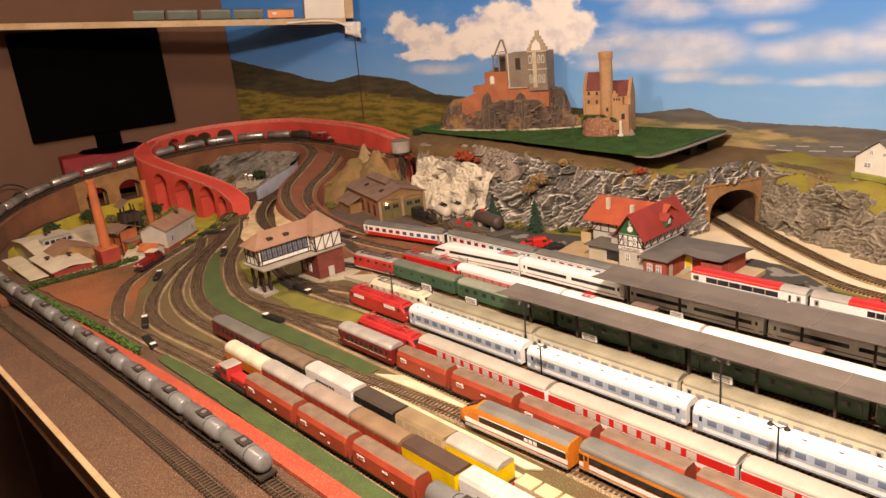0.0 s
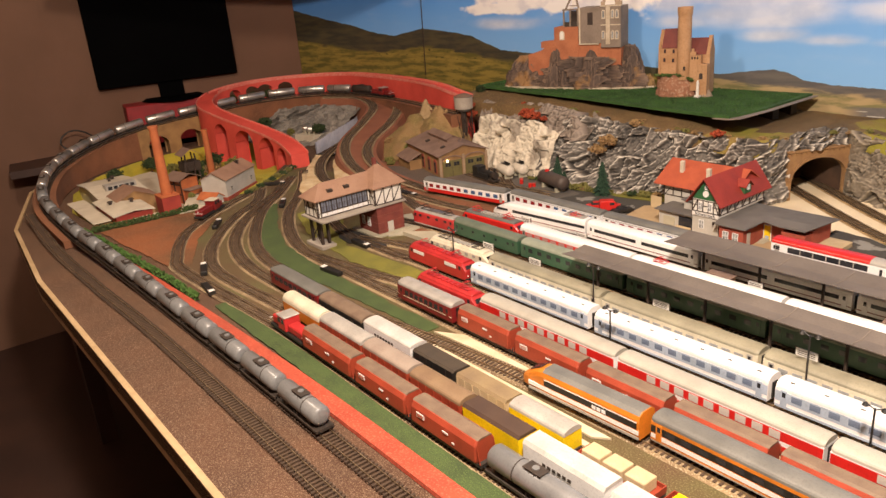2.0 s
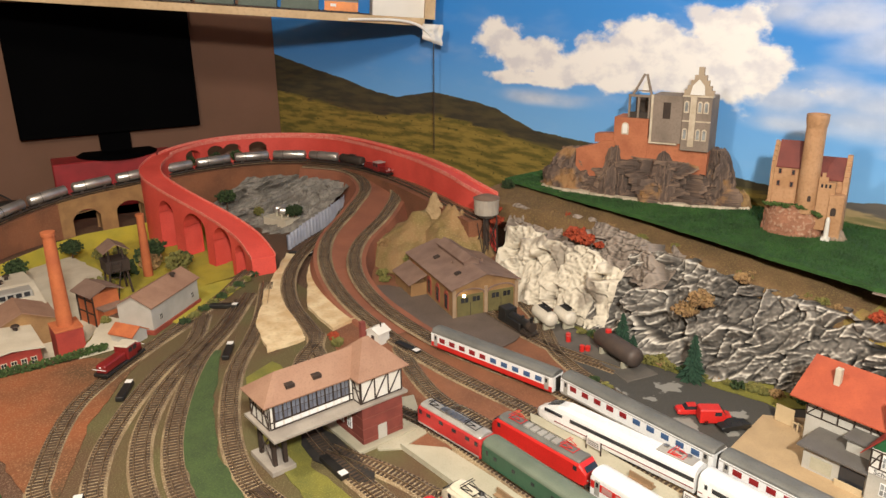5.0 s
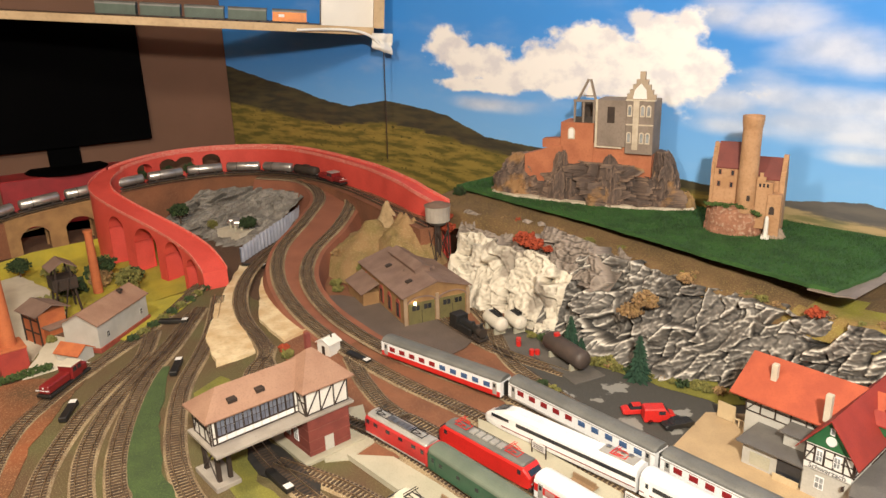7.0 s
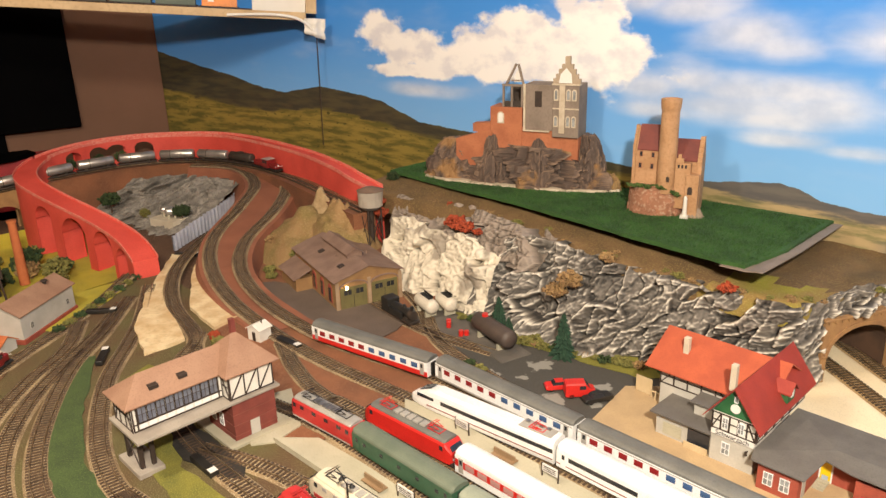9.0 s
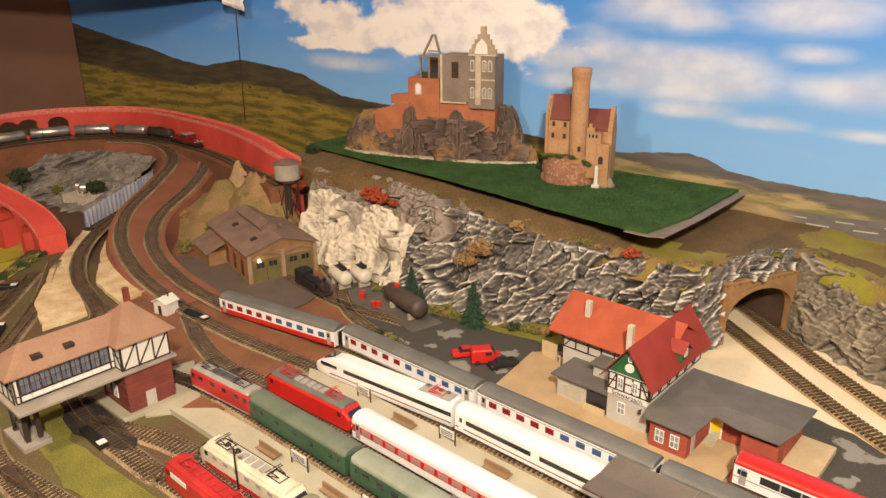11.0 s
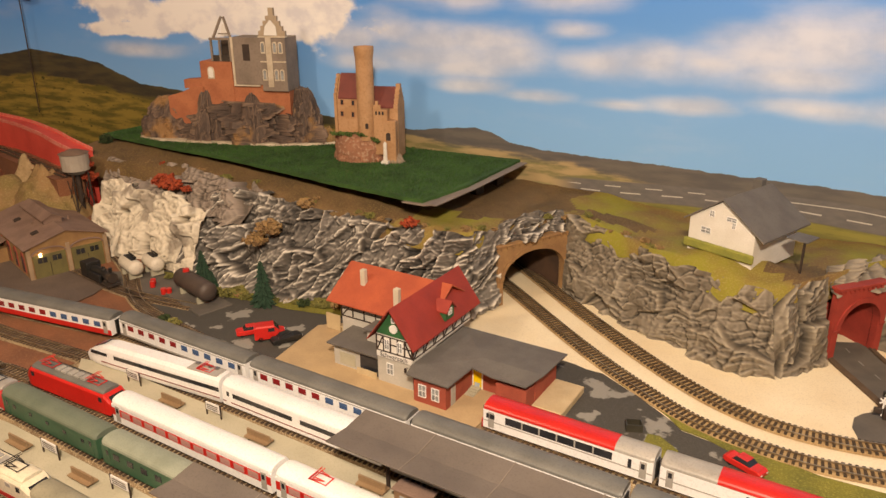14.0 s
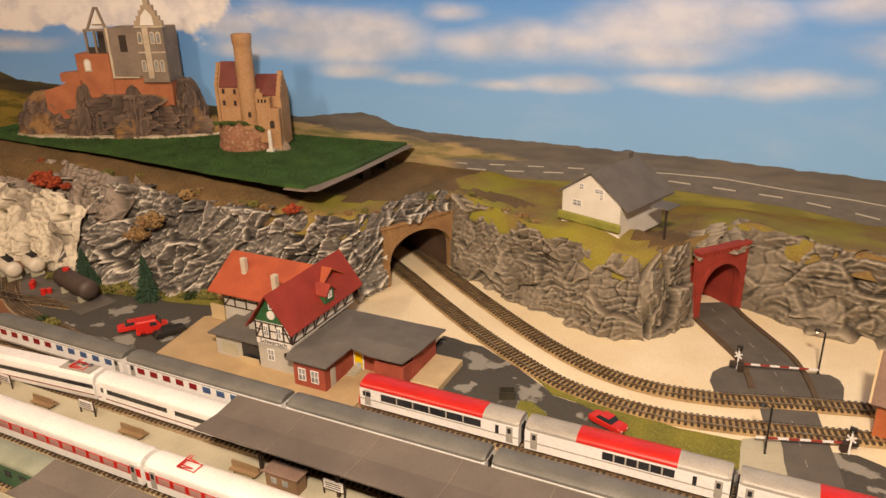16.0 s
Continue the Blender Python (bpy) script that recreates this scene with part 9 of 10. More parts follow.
for x in (-0.15, 0.02, 0.42):
    sign(x, -0.1)
for x in (-0.09, 0.05, 0.35, 0.6):
    sign(x, -0.27, 0.034)
for x in (0.36, 0.66):
    k = thing("platform_kiosk", "brown timber waiting hut under the canopy", "kiosk", at=(x, -0.11, 0.0095))
    part("wall", box(B(), -0.022, -0.009, 0, 0.022, 0.009, 0.022), mat("brown_timber_hut", (0.25, 0.15, 0.08), None, 0.8, 40), k)
    part("roof", box(B(), -0.025, -0.011, 0.022, 0.025, 0.011, 0.0245, 0.0006), ROOFBR, k)
    for dx in (-0.01, 0.006):
        part("window", box(B(), dx - 0.004, -0.0096, 0.009, dx + 0.004, -0.009, 0.017), GLASSP, k)


# ----- yard lamps -----
def yard_lamp(x, y, h, label="tall black yard lamp with two heads", two=True, lit=False):
    r = thing("yard_lamp", label, "street lamp", at=(x, y, 0), group="yard lamps")
    part("mast", rod(B(), (0, 0, 0), (0, 0, h), 0.0013, 8), BLACK, r)
    for sx in ((-1, 1) if two else (-1,)):
        part("arm", rod(B(), (0, 0, h - 0.002), (sx * 0.009, 0, h + 0.003), 0.0008, 6), BLACK, r)
        hd = part("lamp_head", tube(B(), sx * 0.0105, 0, h, h + 0.004, 0.0042, 0.0015, 12), BLACK, r)
        part("bulb", tube(B(), sx * 0.0105, 0, h - 0.0018, h, 0.002, 0.003, 10), GLOW if lit else WHITE, hd)
    part("foot", tube(B(), 0, 0, 0, 0.003, 0.0035, 0.0025, 10), BLACK, r)
    return r


yard_lamp(-0.095, -0.36, 0.085)
yard_lamp(0.285, -0.365, 0.105)
yard_lamp(0.375, -0.43, 0.078)
yard_lamp(0.645, -0.362, 0.105)
yard_lamp(0.757, -0.43, 0.078)
yard_lamp(0.914, 0.422, 0.07, "black street lamp with a glowing bulb", False, True)
yard_lamp(0.858, 0.191, 0.07, "black street lamp beside the level crossing", False)

sheet("ground_shed_apron", [(-0.97, -0.02), (-0.8, -0.02), (-0.62, -0.03), (-0.5, 0.02), (-0.52, 0.12), (-0.66, 0.13), (-0.8, 0.1), (-0.93, 0.06)], 0.004, mat("grey_brown_cinders", (0.13, 0.095, 0.075), (0.1, 0.075, 0.06), 0.95, 20, 0.5, 0, 500, (0.2, 0.16, 0.13), 0.0015), "grey-brown cinder ground beside the engine shed", "ground", rough_edge=0.008)

# near-black ground patch by the signal box
BLACKPATCH = mat("near_black_ground", (0.012, 0.011, 0.01), (0.03, 0.026, 0.022), 0.9, 40, 0.4)
sheet("ground_black", [(-0.5, -0.414), (-0.491, -0.374), (-0.411, -0.371), (-0.323, -0.38), (-0.3, -0.398), (-0.333, -0.416), (-0.41, -0.43)], 0.0036, BLACKPATCH, "near-black ballast patch under the tracks", "ground", rough_edge=0.012)

# ---------- road and level crossing ----------
rd = along(spline([(0.735, 0.6, 0.003), (0.762, 0.55, 0.003), (0.805, 0.49, 0.003), (0.845, 0.43, 0.003), (0.868, 0.36, 0.003), (0.885, 0.28, 0.003), (0.905, 0.19, 0.003), (0.915, 0.13, 0.003)], 0.01))
tagged(link("road", ribbon(B(), rd, [(-0.036, -0.003), (-0.036, 0.0), (0.036, 0.0), (0.036, -0.003)], True), ASPHALT), "grey asphalt road from the red tunnel to the crossing", "road", kind="structure")
tagged(link("road_kerb", ribbon(B(), rd[:32], [(0.037, -0.003), (0.037, 0.003), (0.045, 0.002), (0.045, -0.003)], True), mat("brown_scatter_verge", (0.12, 0.08, 0.05), None, 0.95, 60, 0.8)), "dark brown scattered road verge", "kerb", kind="structure")
tagged(link("road_kerb", ribbon(B(), rd[:28], [(-0.037, -0.003), (-0.037, 0.003), (-0.045, 0.002), (-0.045, -0.003)], True), mat("brown_scatter_verge_west", (0.12, 0.08, 0.05), None, 0.95, 60, 0.8)), "dark brown scattered road verge", "kerb", kind="structure")
s = 0.03
while s < rd[-1][2] - 0.03:
    p, d = at_length(rd, s)
    m_ = tagged(link("road_marking", box(B(), -0.007, -0.0006, 0, 0.007, 0.0006, 0.0006), PATCH), "white dash on the road", "road marking", "road markings", "structure")
    m_.matrix_world = pose(p.x, p.y, 0.0031, 0, 0, math.degrees(math.atan2(d.y, d.x)))
    s += 0.042
sheet("ground_crossing", [(0.783, 0.315), (0.774, 0.34), (0.775, 0.365), (0.783, 0.383), (0.8, 0.399), (0.83, 0.408), (0.909, 0.42), (0.93, 0.424), (0.943, 0.415), (0.948, 0.395), (0.947, 0.36), (0.87, 0.32)], 0.0025, ASPHALT, "grey asphalt apron at the level crossing", "road", rough_edge=0.002)
sheet("ground_crossing_south", [(0.82, 0.12), (0.83, 0.2), (0.96, 0.235), (1.05, 0.2), (1.05, 0.12)], 0.0028, CARPARK, "patchy grey ground before the level crossing", "road", rough_edge=0.003)


def barrier(at, rz, L, label):
    r = thing("crossing_barrier", label, "level crossing barrier", at=(*at, 0.003), rz=rz, group="crossing barriers")
    part("stand", box(B(), -0.004, -0.004, 0, 0.004, 0.004, 0.014, 0.0006), TIMBER, r)
    part("counterweight", box(B(), -0.016, -0.003, 0.008, -0.006, 0.003, 0.016, 0.0008), DARK, r)
    n = 8
    for k in range(n):
        part("boom_section", box(B(), L * k / n, -0.001, 0.0115, L * (k + 1) / n, 0.001, 0.0138), (REDWALL, WHITE)[k % 2], r)
    return r


barrier((0.811, 0.383), 14, 0.105, "red and white level crossing barrier, lowered")
barrier((0.945, 0.236), 198, 0.105, "red and white level crossing barrier, lowered")


def crossbuck(x, y, rz):
    r = thing("crossing_sign", "white crossbuck signal at the level crossing", "signal", at=(x, y, 0.003), rz=rz, group="crossing signs")
    part("post", box(B(), -0.001, -0.001, 0, 0.001, 0.001, 0.034), WHITE, r)
    for a in (-35, 35):
        ob = part("cross_arm", box(B(), -0.0065, -0.0016, -0.001, 0.0065, -0.0006, 0.001), WHITE, r)
        ob.matrix_local = pose(0, 0, 0.023, 0, a, 0)
    part("signal_head", box(B(), -0.0042, -0.001, 0.03, 0.0042, 0.003, 0.0385, 0.0006), BLACK, r)


crossbuck(0.806, 0.388, -20)
crossbuck(0.951, 0.232, -15)

# brick crossing-keeper's house at the board's east side
r = thing("crossing_house", "orange brick crossing-keeper's house with a brown roof", "house", at=(1.032, 0.315, 0), rz=-8)
part("wall", gable_wall(-0.05, -0.04, 0.05, 0.05, 0.0, 0.06, 0.1, "x"), CHIM, r, "orange brick wall")
part("roof", gable(B(), -0.05, -0.04, 0.05, 0.05, 0.06, 0.101, 0.008, "x"), ROOFBR, r, "brown tiled roof")
part("barge_board", beam(beam(B(), (-0.059, -0.048, 0.054), (-0.059, 0.005, 0.103), 0.002), (-0.059, 0.005, 0.103), (-0.059, 0.058, 0.054), 0.002), BEIGE, r)
window(r, -0.0506, 0.005, 0.068, 0.014, 0.018, "x", BEIGE, GLASS, True, -1)
window(r, -0.0506, -0.015, 0.028, 0.01, 0.016, "x", BEIGE, GLASS, True, -1)

# ---------- cars ----------
def car(at, rz, m, label):
    r = thing("car", label, "car", at=(*at, 0.003), rz=rz)
    rings = []
    for x, hw, z0, z1 in ((-0.026, 0.0085, 0.004, 0.009), (-0.022, 0.0098, 0.0032, 0.0108), (0.022, 0.0098, 0.0032, 0.0108), (0.026, 0.0085, 0.004, 0.0085)):
        rings.append([(x, -hw, z0), (x, hw, z0), (x, hw, z1 - 0.001), (x, hw * 0.85, z1), (x, -hw * 0.85, z1), (x, -hw, z1 - 0.001)])
    part("body", loft(B(), rings), m, r)
    part("cabin", loft(B(), [[(-0.014, -0.0085, 0.0108), (0.011, -0.0085, 0.0108), (0.011, 0.0085, 0.0108), (-0.014, 0.0085, 0.0108)], [(-0.009, -0.0068, 0.0158), (0.006, -0.0068, 0.0158), (0.006, 0.0068, 0.0158), (-0.009, 0.0068, 0.0158)]]), GLASS, r)
    part("roof", box(B(), -0.0092, -0.007, 0.0158, 0.0062, 0.007, 0.0166, 0.0005), m, r)
    for x in (-0.016, 0.016):
        for y in (-0.0095, 0.0075):
            w = part("wheel", cyl_y(B(), x, 0.0038, y, y + 0.002, 0.0038, 12), BLACK, r)
    for y in (-0.006, 0.006):
        part("headlight", box(B(), 0.0252, y - 0.0015, 0.006, 0.0264, y + 0.0015, 0.008), WHITE, r)
    return r


car((-0.128, 0.118), 52, RED, "bright red model car with a black windscreen")


def van(at, rz, m, label):
    r = thing("van", label, "van", at=(*at, 0.003), rz=rz)
    rings = []
    for x, z1, hw in ((-0.025, 0.0255, 0.0108), (-0.022, 0.027, 0.0115), (0.008, 0.027, 0.0115), (0.0165, 0.0165, 0.0115), (0.0255, 0.0135, 0.011)):
        rings.append([(x, -hw, 0.004), (x, hw, 0.004), (x, hw, z1 - 0.002), (x, hw * 0.85, z1), (x, -hw * 0.85, z1), (x, -hw, z1 - 0.002)])
    part("body", loft(B(), rings), m, r)
    ws = part("windscreen", box(B(), -0.0055, -0.0088, -0.0004, 0.0055, 0.0088, 0.0005), GLASS, r)
    ws.matrix_local = pose(0.0124, 0, 0.0221, 0, 51, 0)
    for sy in (-1, 1):
        part("side_window", box(B(), -0.002, sy * 0.0116 - 0.0003, 0.017, 0.0085, sy * 0.0116 + 0.0003, 0.0235), GLASS, r)
        part("headlight", box(B(), 0.0252, sy * 0.0075 - 0.0018, 0.009, 0.0262, sy * 0.0075 + 0.0018, 0.0115), WHITE, r)
        for x in (-0.015, 0.016):
            part("wheel", cyl_y(B(), x, 0.0042, sy * 0.0105 - 0.001, sy * 0.0105 + 0.001, 0.0042, 12), BLACK, r)
    return r


van((-0.09, 0.122), 48, RED, "bright red box van parked close to a car")
car((-0.058, 0.128), 65, BLACK, "black model car in the car park")
car((0.668, 0.17), -23, RED, "bright red model car beside the track")
CRATE = mat("black_iron_crate", (0.03, 0.028, 0.02), (0.05, 0.045, 0.03), 0.5, 40)
r = thing("crate", "small black open-topped crate standing in the yard", "crate", at=(0.522, 0.182, 0.0022), rz=25)
part("base", box(B(), -0.011, -0.008, 0, 0.011, 0.008, 0.002), CRATE, r)
for x0, y0, x1, y1 in ((-0.011, -0.008, 0.011, -0.0065), (-0.011, 0.0065, 0.011, 0.008), (-0.011, -0.0065, -0.0095, 0.0065), (0.0095, -0.0065, 0.011, 0.0065)):
    part("side_panel", box(B(), x0, y0, 0.002, x1, y1, 0.011), CRATE, r)

# ---------- point motors ----------
for x, y, rz in ((-0.505, -0.742, 159), (-0.385, -0.779, -6), (-0.805, -0.59, 147), (-0.837, -0.384, 147), (-0.37, -0.418, 0), (-0.272, -0.553, 186), (-0.62, -0.105, 5), (-1.06, -0.3, 50), (-1.27, 0.005, 40)):
    r = thing("point_motor", "black point motor with a white tag beside the track", "point motor", at=(x, y, 0.002), rz=rz, group="point motors")
    part("housing", box(B(), -0.032, -0.007, 0, 0.032, 0.007, 0.009, 0.001), BLACK, r)
    part("tag", box(B(), 0.02, -0.006, 0.009, 0.032, 0.006, 0.0096), PAPER, r, "white tag")

# pale strips and pieces lying between the yard tracks
for pts in ([(0.11, -0.572), (0.16, -0.544), (0.33, -0.549), (0.33, -0.556)], [(0.13, -0.615), (0.15, -0.6), (0.52, -0.6), (0.5, -0.615)], [(0.2, -0.637), (0.24, -0.622), (0.55, -0.628), (0.5, -0.637)]):
    sheet("ground_strip", pts, 0.004, CARDP, "pale card strip lying between the yard tracks", "card strip", 0.003)


# ---------- plants ----------
def tree(at, h, r_, m, label, seed, z=0.0):
    ob = thing("tree", label, "tree", at=(*at, z), group="broadleaf trees")
    part("trunk", loft(B(), [[(rr * math.cos(a) + 0.001 * k, rr * math.sin(a), zz) for a in [2 * math.pi * i / 7 for i in range(7)]] for k, (zz, rr) in enumerate(((0, 0.0028), (h * 0.3, 0.002), (h * 0.65, 0.0012)))]), BARK, ob)
    part("crown", leaves(B(), (0, 0, h - r_), r_, 420, r_ * 0.13, (h * 0.62) / (2 * r_) if h > 2 * r_ else 0.9, seed), m, ob)
    return ob


def conifer(at, h, r_, label, seed, z=0.0):
    ob = thing("conifer", label, "conifer", at=(*at, z), group="conifers")
    part("trunk", tube(B(), 0, 0, 0, h * 0.9, 0.002, 0.0006, 7), BARK, ob)
    bm = B()
    rnd = random.Random(seed)
    tiers = 11
    for k in range(tiers):
        zz = h * (0.08 + 0.86 * k / tiers)
        rr = r_ * (1 - k / tiers) ** 0.85 + 0.002
        n = 13
        for i in range(n):
            a = 2 * math.pi * (i + rnd.random()) / n
            L = rr * rnd.uniform(0.75, 1.12)
            c, s_ = math.cos(a), math.sin(a)
            tip = (L * c, L * s_, zz - 0.25 * rr)
            w = rr * 0.24
            v = [bm.verts.new(q) for q in ((0.001 * c, 0.001 * s_, zz + 0.006), (L * 0.55 * c - w * s_, L * 0.55 * s_ + w * c, zz - 0.002), tip, (L * 0.55 * c + w * s_, L * 0.55 * s_ - w * c, zz - 0.002), (L * 0.5 * c, L * 0.5 * s_, zz + 0.004))]
            bm.faces.new((v[0], v[1], v[4])), bm.faces.new((v[1], v[2], v[4])), bm.faces.new((v[2], v[3], v[4])), bm.faces.new((v[3], v[0], v[4])), bm.faces.new((v[0], v[3], v[2], v[1]))
    part("crown", bm, mat("dark_fir_needles_%d" % seed, (0.02, 0.055, 0.03), (0.014, 0.04, 0.022), 0.95, 90, 0.5), ob)


def bush(at, r_, m, label, seed, z=0.0, squash=0.6, count=170):
    ob = tagged(link("bush", leaves(B(), (0, 0, r_ * squash * 0.8), r_, count, r_ * 0.2, squash, seed), m), label, "bush", "bushes")
    ob.matrix_world = pose(*at, z)
    return ob


conifer((-0.35, 0.212), 0.088, 0.023, "dark green fir at the cliff's foot", 1)
conifer((-0.195, 0.216), 0.098, 0.025, "dark green fir at the cliff's foot", 2)
conifer((-0.318, 0.205), 0.05, 0.016, "dark green fir at the cliff's foot", 3)
tree((-0.9, 0.42), 0.052, 0.02, LEAF, "small dark tree beside the grass board", 4, 0.165)
tree((-1.64, -0.62), 0.085, 0.036, LEAF, "dark round tree behind the factory", 5, -0.036)
tree((-1.76, -0.46), 0.075, 0.036, LEAF, "dark round tree behind the factory", 6, -0.036)
tree((-1.44, -0.27), 0.075, 0.04, LEAFL, "olive bushy tree below the viaduct", 7, -0.036)
tree((-1.57, -0.29), 0.085, 0.038, LEAF, "dark bushy tree below the viaduct", 8, -0.036)
tree((-1.74, 0.0), 0.08, 0.036, LEAF, "dark tree inside the loop", 9, 0.03)
tree((-1.52, 0.12), 0.065, 0.032, LEAF, "dark tree inside the loop", 10, 0.02)
tree((-1.64, 0.06), 0.035, 0.02, LEAFL, "olive bush inside the loop", 11, 0.02)
for k, (x, y) in enumerate(((-1.985, -0.02), (-1.985, 0.07), (-1.98, 0.14))):
    bush((x + 0.015, y), 0.024, LEAF, "dark bush in a wall niche", 60 + k, 0.138, 0.8)
SHRUBS = [(-1.53, -0.39, 0.045, LEAF, "dark shrub at the mine"), (-1.46, -0.46, 0.034, LEAFL, "olive shrub at the mine"), (-1.15, -0.53, 0.014, LEAFL, "olive shrub beside the shed"), (-0.27, 0.225, 0.02, LEAFL, "olive shrub at the cliff's foot"), (-0.1, 0.265, 0.018, LEAFL, "olive shrub at the cliff's foot"), (-0.02, 0.3, 0.016, LEAFO, "rust-red shrub at the cliff's foot"), (-0.27, 0.07, 0.016, LEAFL, "olive shrub in the car park"), (-0.3, 0.075, 0.014, LEAF, "dark shrub in the car park"), (-1.0, 0.09, 0.018, LEAFL, "olive shrub beside the lean-to"), (-0.96, 0.07, 0.016, LEAFL, "olive shrub beside the lean-to"), (-0.73, -0.2, 0.016, LEAFL, "olive shrub beside the track"), (-0.76, -0.19, 0.014, LEAFO, "rust-red shrub beside the track"), (-1.48, 0.3, 0.03, LEAFT, "tan shrub at the loop's edge"), (-1.44, 0.26, 0.022, LEAFT, "tan shrub at the loop's edge")]
for k, (x, y, rr, m, lab) in enumerate(SHRUBS):
    bush((x, y), rr, m, lab, 20 + k, -0.036 if x < -1.3 and y < -0.1 else 0.0)
for k in range(9):
    bush((-1.03 - 0.022 * k, -0.40 + 0.03 * k), 0.015, LEAFL if k % 2 else LEAF, "low scrub along the yard track", 40 + k)
for k in range(16):
    rnd = random.Random(k)
    bush((-1.14 + 0.2 * rnd.random(), 0.14 + 0.18 * rnd.random()), 0.014 + 0.012 * rnd.random(), (LEAFL, LEAFT, LEAFT)[k % 3], "olive and tan scrub on the hillside", 300 + k, 0.035 + 0.03 * rnd.random())
# scrub on the cliff
for k, (x, y, z, rr, m, lab) in enumerate(((-0.585, 0.33, 0.15, 0.028, LEAFO, "rust-red scrub on the cliff"), (-0.55, 0.325, 0.146, 0.026, LEAFO, "rust-red scrub on the cliff"), (-0.52, 0.335, 0.143, 0.014, LEAFO, "rust-red scrub on the cliff"), (-0.235, 0.285, 0.115, 0.03, LEAFT, "tan scrub on the cliff"), (-0.255, 0.268, 0.095, 0.026, LEAFT, "tan scrub on the cliff"), (-0.19, 0.34, 0.16, 0.02, LEAFT, "tan scrub on the crest"), (-0.83, 0.315, 0.13, 0.022, LEAFO, "rust-red creeper beside the water tower"), (-0.825, 0.31, 0.16, 0.018, LEAFO, "rust-red creeper beside the water tower"), (0.04, 0.36, 0.155, 0.018, LEAFO, "rust-red scrub on the crest"), (-0.45, 0.385, 0.165, 0.016, LEAFL, "olive scrub on the crest"))):
    bush((x, y), rr, m, lab, 80 + k, z, 0.5)
# bushes in the hollow below the viaduct
for k in range(12):
    rnd = random.Random(500 + k)
    m = (LEAF, LEAFL, LEAFT, LEAFL)[k % 4]
    bush((rnd.uniform(-1.75, -1.45), rnd.uniform(-0.42, -0.22)), rnd.uniform(0.022, 0.036), m, "tan dry bush below the viaduct" if m is LEAFT else "bushy green shrub below the viaduct", 500 + k, -0.036, 0.75, 190)
# green scrub along the foot of the grey cliff
FOOT = along(spline([(-0.46, 0.215, 0), (-0.33, 0.212, 0), (-0.22, 0.222, 0), (-0.1, 0.262, 0), (-0.02, 0.295, 0), (0.06, 0.325, 0)], 0.01))
for k in range(26):
    rnd = random.Random(700 + k)
    p, d = at_length(FOOT, FOOT[-1][2] * (k + 0.5) / 26)
    m = (LEAFL, LEAF, LEAFL, LEAFL, LEAFT)[k % 5]
    bush((p.x, p.y + 0.01 * rnd.uniform(-1, 1)), rnd.uniform(0.009, 0.018), m, "low green scrub at the cliff's foot", 700 + k, 0.003, 0.55, 90)
# low scrub along the crest of the cliffs
CREST = along(spline([(-0.8, 0.38, 0.165), (-0.637, 0.4, 0.168), (-0.43, 0.4, 0.166), (-0.18, 0.37, 0.16), (-0.03, 0.375, 0.155), (0.1, 0.385, 0.152), (0.2, 0.5, 0.148), (0.26, 0.585, 0.148), (0.34, 0.57, 0.142), (0.46, 0.51, 0.136)], 0.01))
for k in range(46):
    rnd = random.Random(900 + k)
    p, d = at_length(CREST, CREST[-1][2] * rnd.random())
    m = (LEAFT, LEAFL, LEAFL, LEAFO if p.x < -0.4 else LEAFL, LEAFT)[k % 5]
    bush((p.x + 0.02 * rnd.uniform(-1, 1), p.y + 0.012 * rnd.uniform(-1, 1)), rnd.uniform(0.006, 0.014), m, "low rust-red scrub along the cliff's crest" if m is LEAFO else "low olive and tan scrub along the cliff's crest", 900 + k, p.z - 0.002, 0.45, 60)
# hedges: beside the low red wall and along the factory field
hd = along(spline([(-1.04, -0.862, 0), (-0.93, -0.852, 0), (-0.75, -0.838, 0), (-0.55, -0.822, 0), (-0.36, -0.812, 0)], 0.01))
bm = B()
for k, (p, d, s) in enumerate(hd):
    leaves(bm, (p.x, p.y, 0.008), 0.011, 22, 0.0035, 0.9, k)
tagged(link("hedge", bm, mat("bright_green_hedge", (0.07, 0.16, 0.03), (0.05, 0.11, 0.02), 0.95, 60, 0.6)), "bright green hedge along the low red wall", "hedge")
bm = B()
for k, (p, d, s) in enumerate(along(spline([(-1.03, -0.84, 0), (-1.01, -0.7, 0), (-1.01, -0.57, 0)], 0.01))):
    leaves(bm, (p.x, p.y, 0.009), 0.011, 46, 0.0032, 1.0, 100 + k)
tagged(link("hedge", bm, mat("dark_green_hedge", (0.06, 0.1, 0.025), (0.045, 0.075, 0.02), 0.95, 60, 0.6)), "dark green hedge in front of the factory", "hedge")


# hill behind the engine shed and the rocks inside the loop
def hill(name, cx, cy, rx, ry, h, material, label, seed, power=1.5, z0=0.0):
    bm = B()
    n = 40
    rows = []
    for i in range(n + 1):
        row = []
        for j in range(n + 1):
            u, v = -1 + 2 * i / n, -1 + 2 * j / n
            d = min(1, math.sqrt(u * u + v * v))
            z = h * (1 - d) ** power * (1 + 0.26 * noise.fractal(Vector((u * 2.4, v * 2.4, seed)), 0.9, 2.1, 5)) if d < 1 else 0
            row.append(bm.verts.new((cx + rx * u, cy + ry * v, z0 + max(-0.002, z - 0.001))))
        rows.append(row)
    for a, b in zip(rows, rows[1:]):
        for j in range(n):
            bm.faces.new((a[j], b[j], b[j + 1], a[j + 1]))
    return tagged(link(name, bm, material, smooth=True), label, "hill", kind="structure")


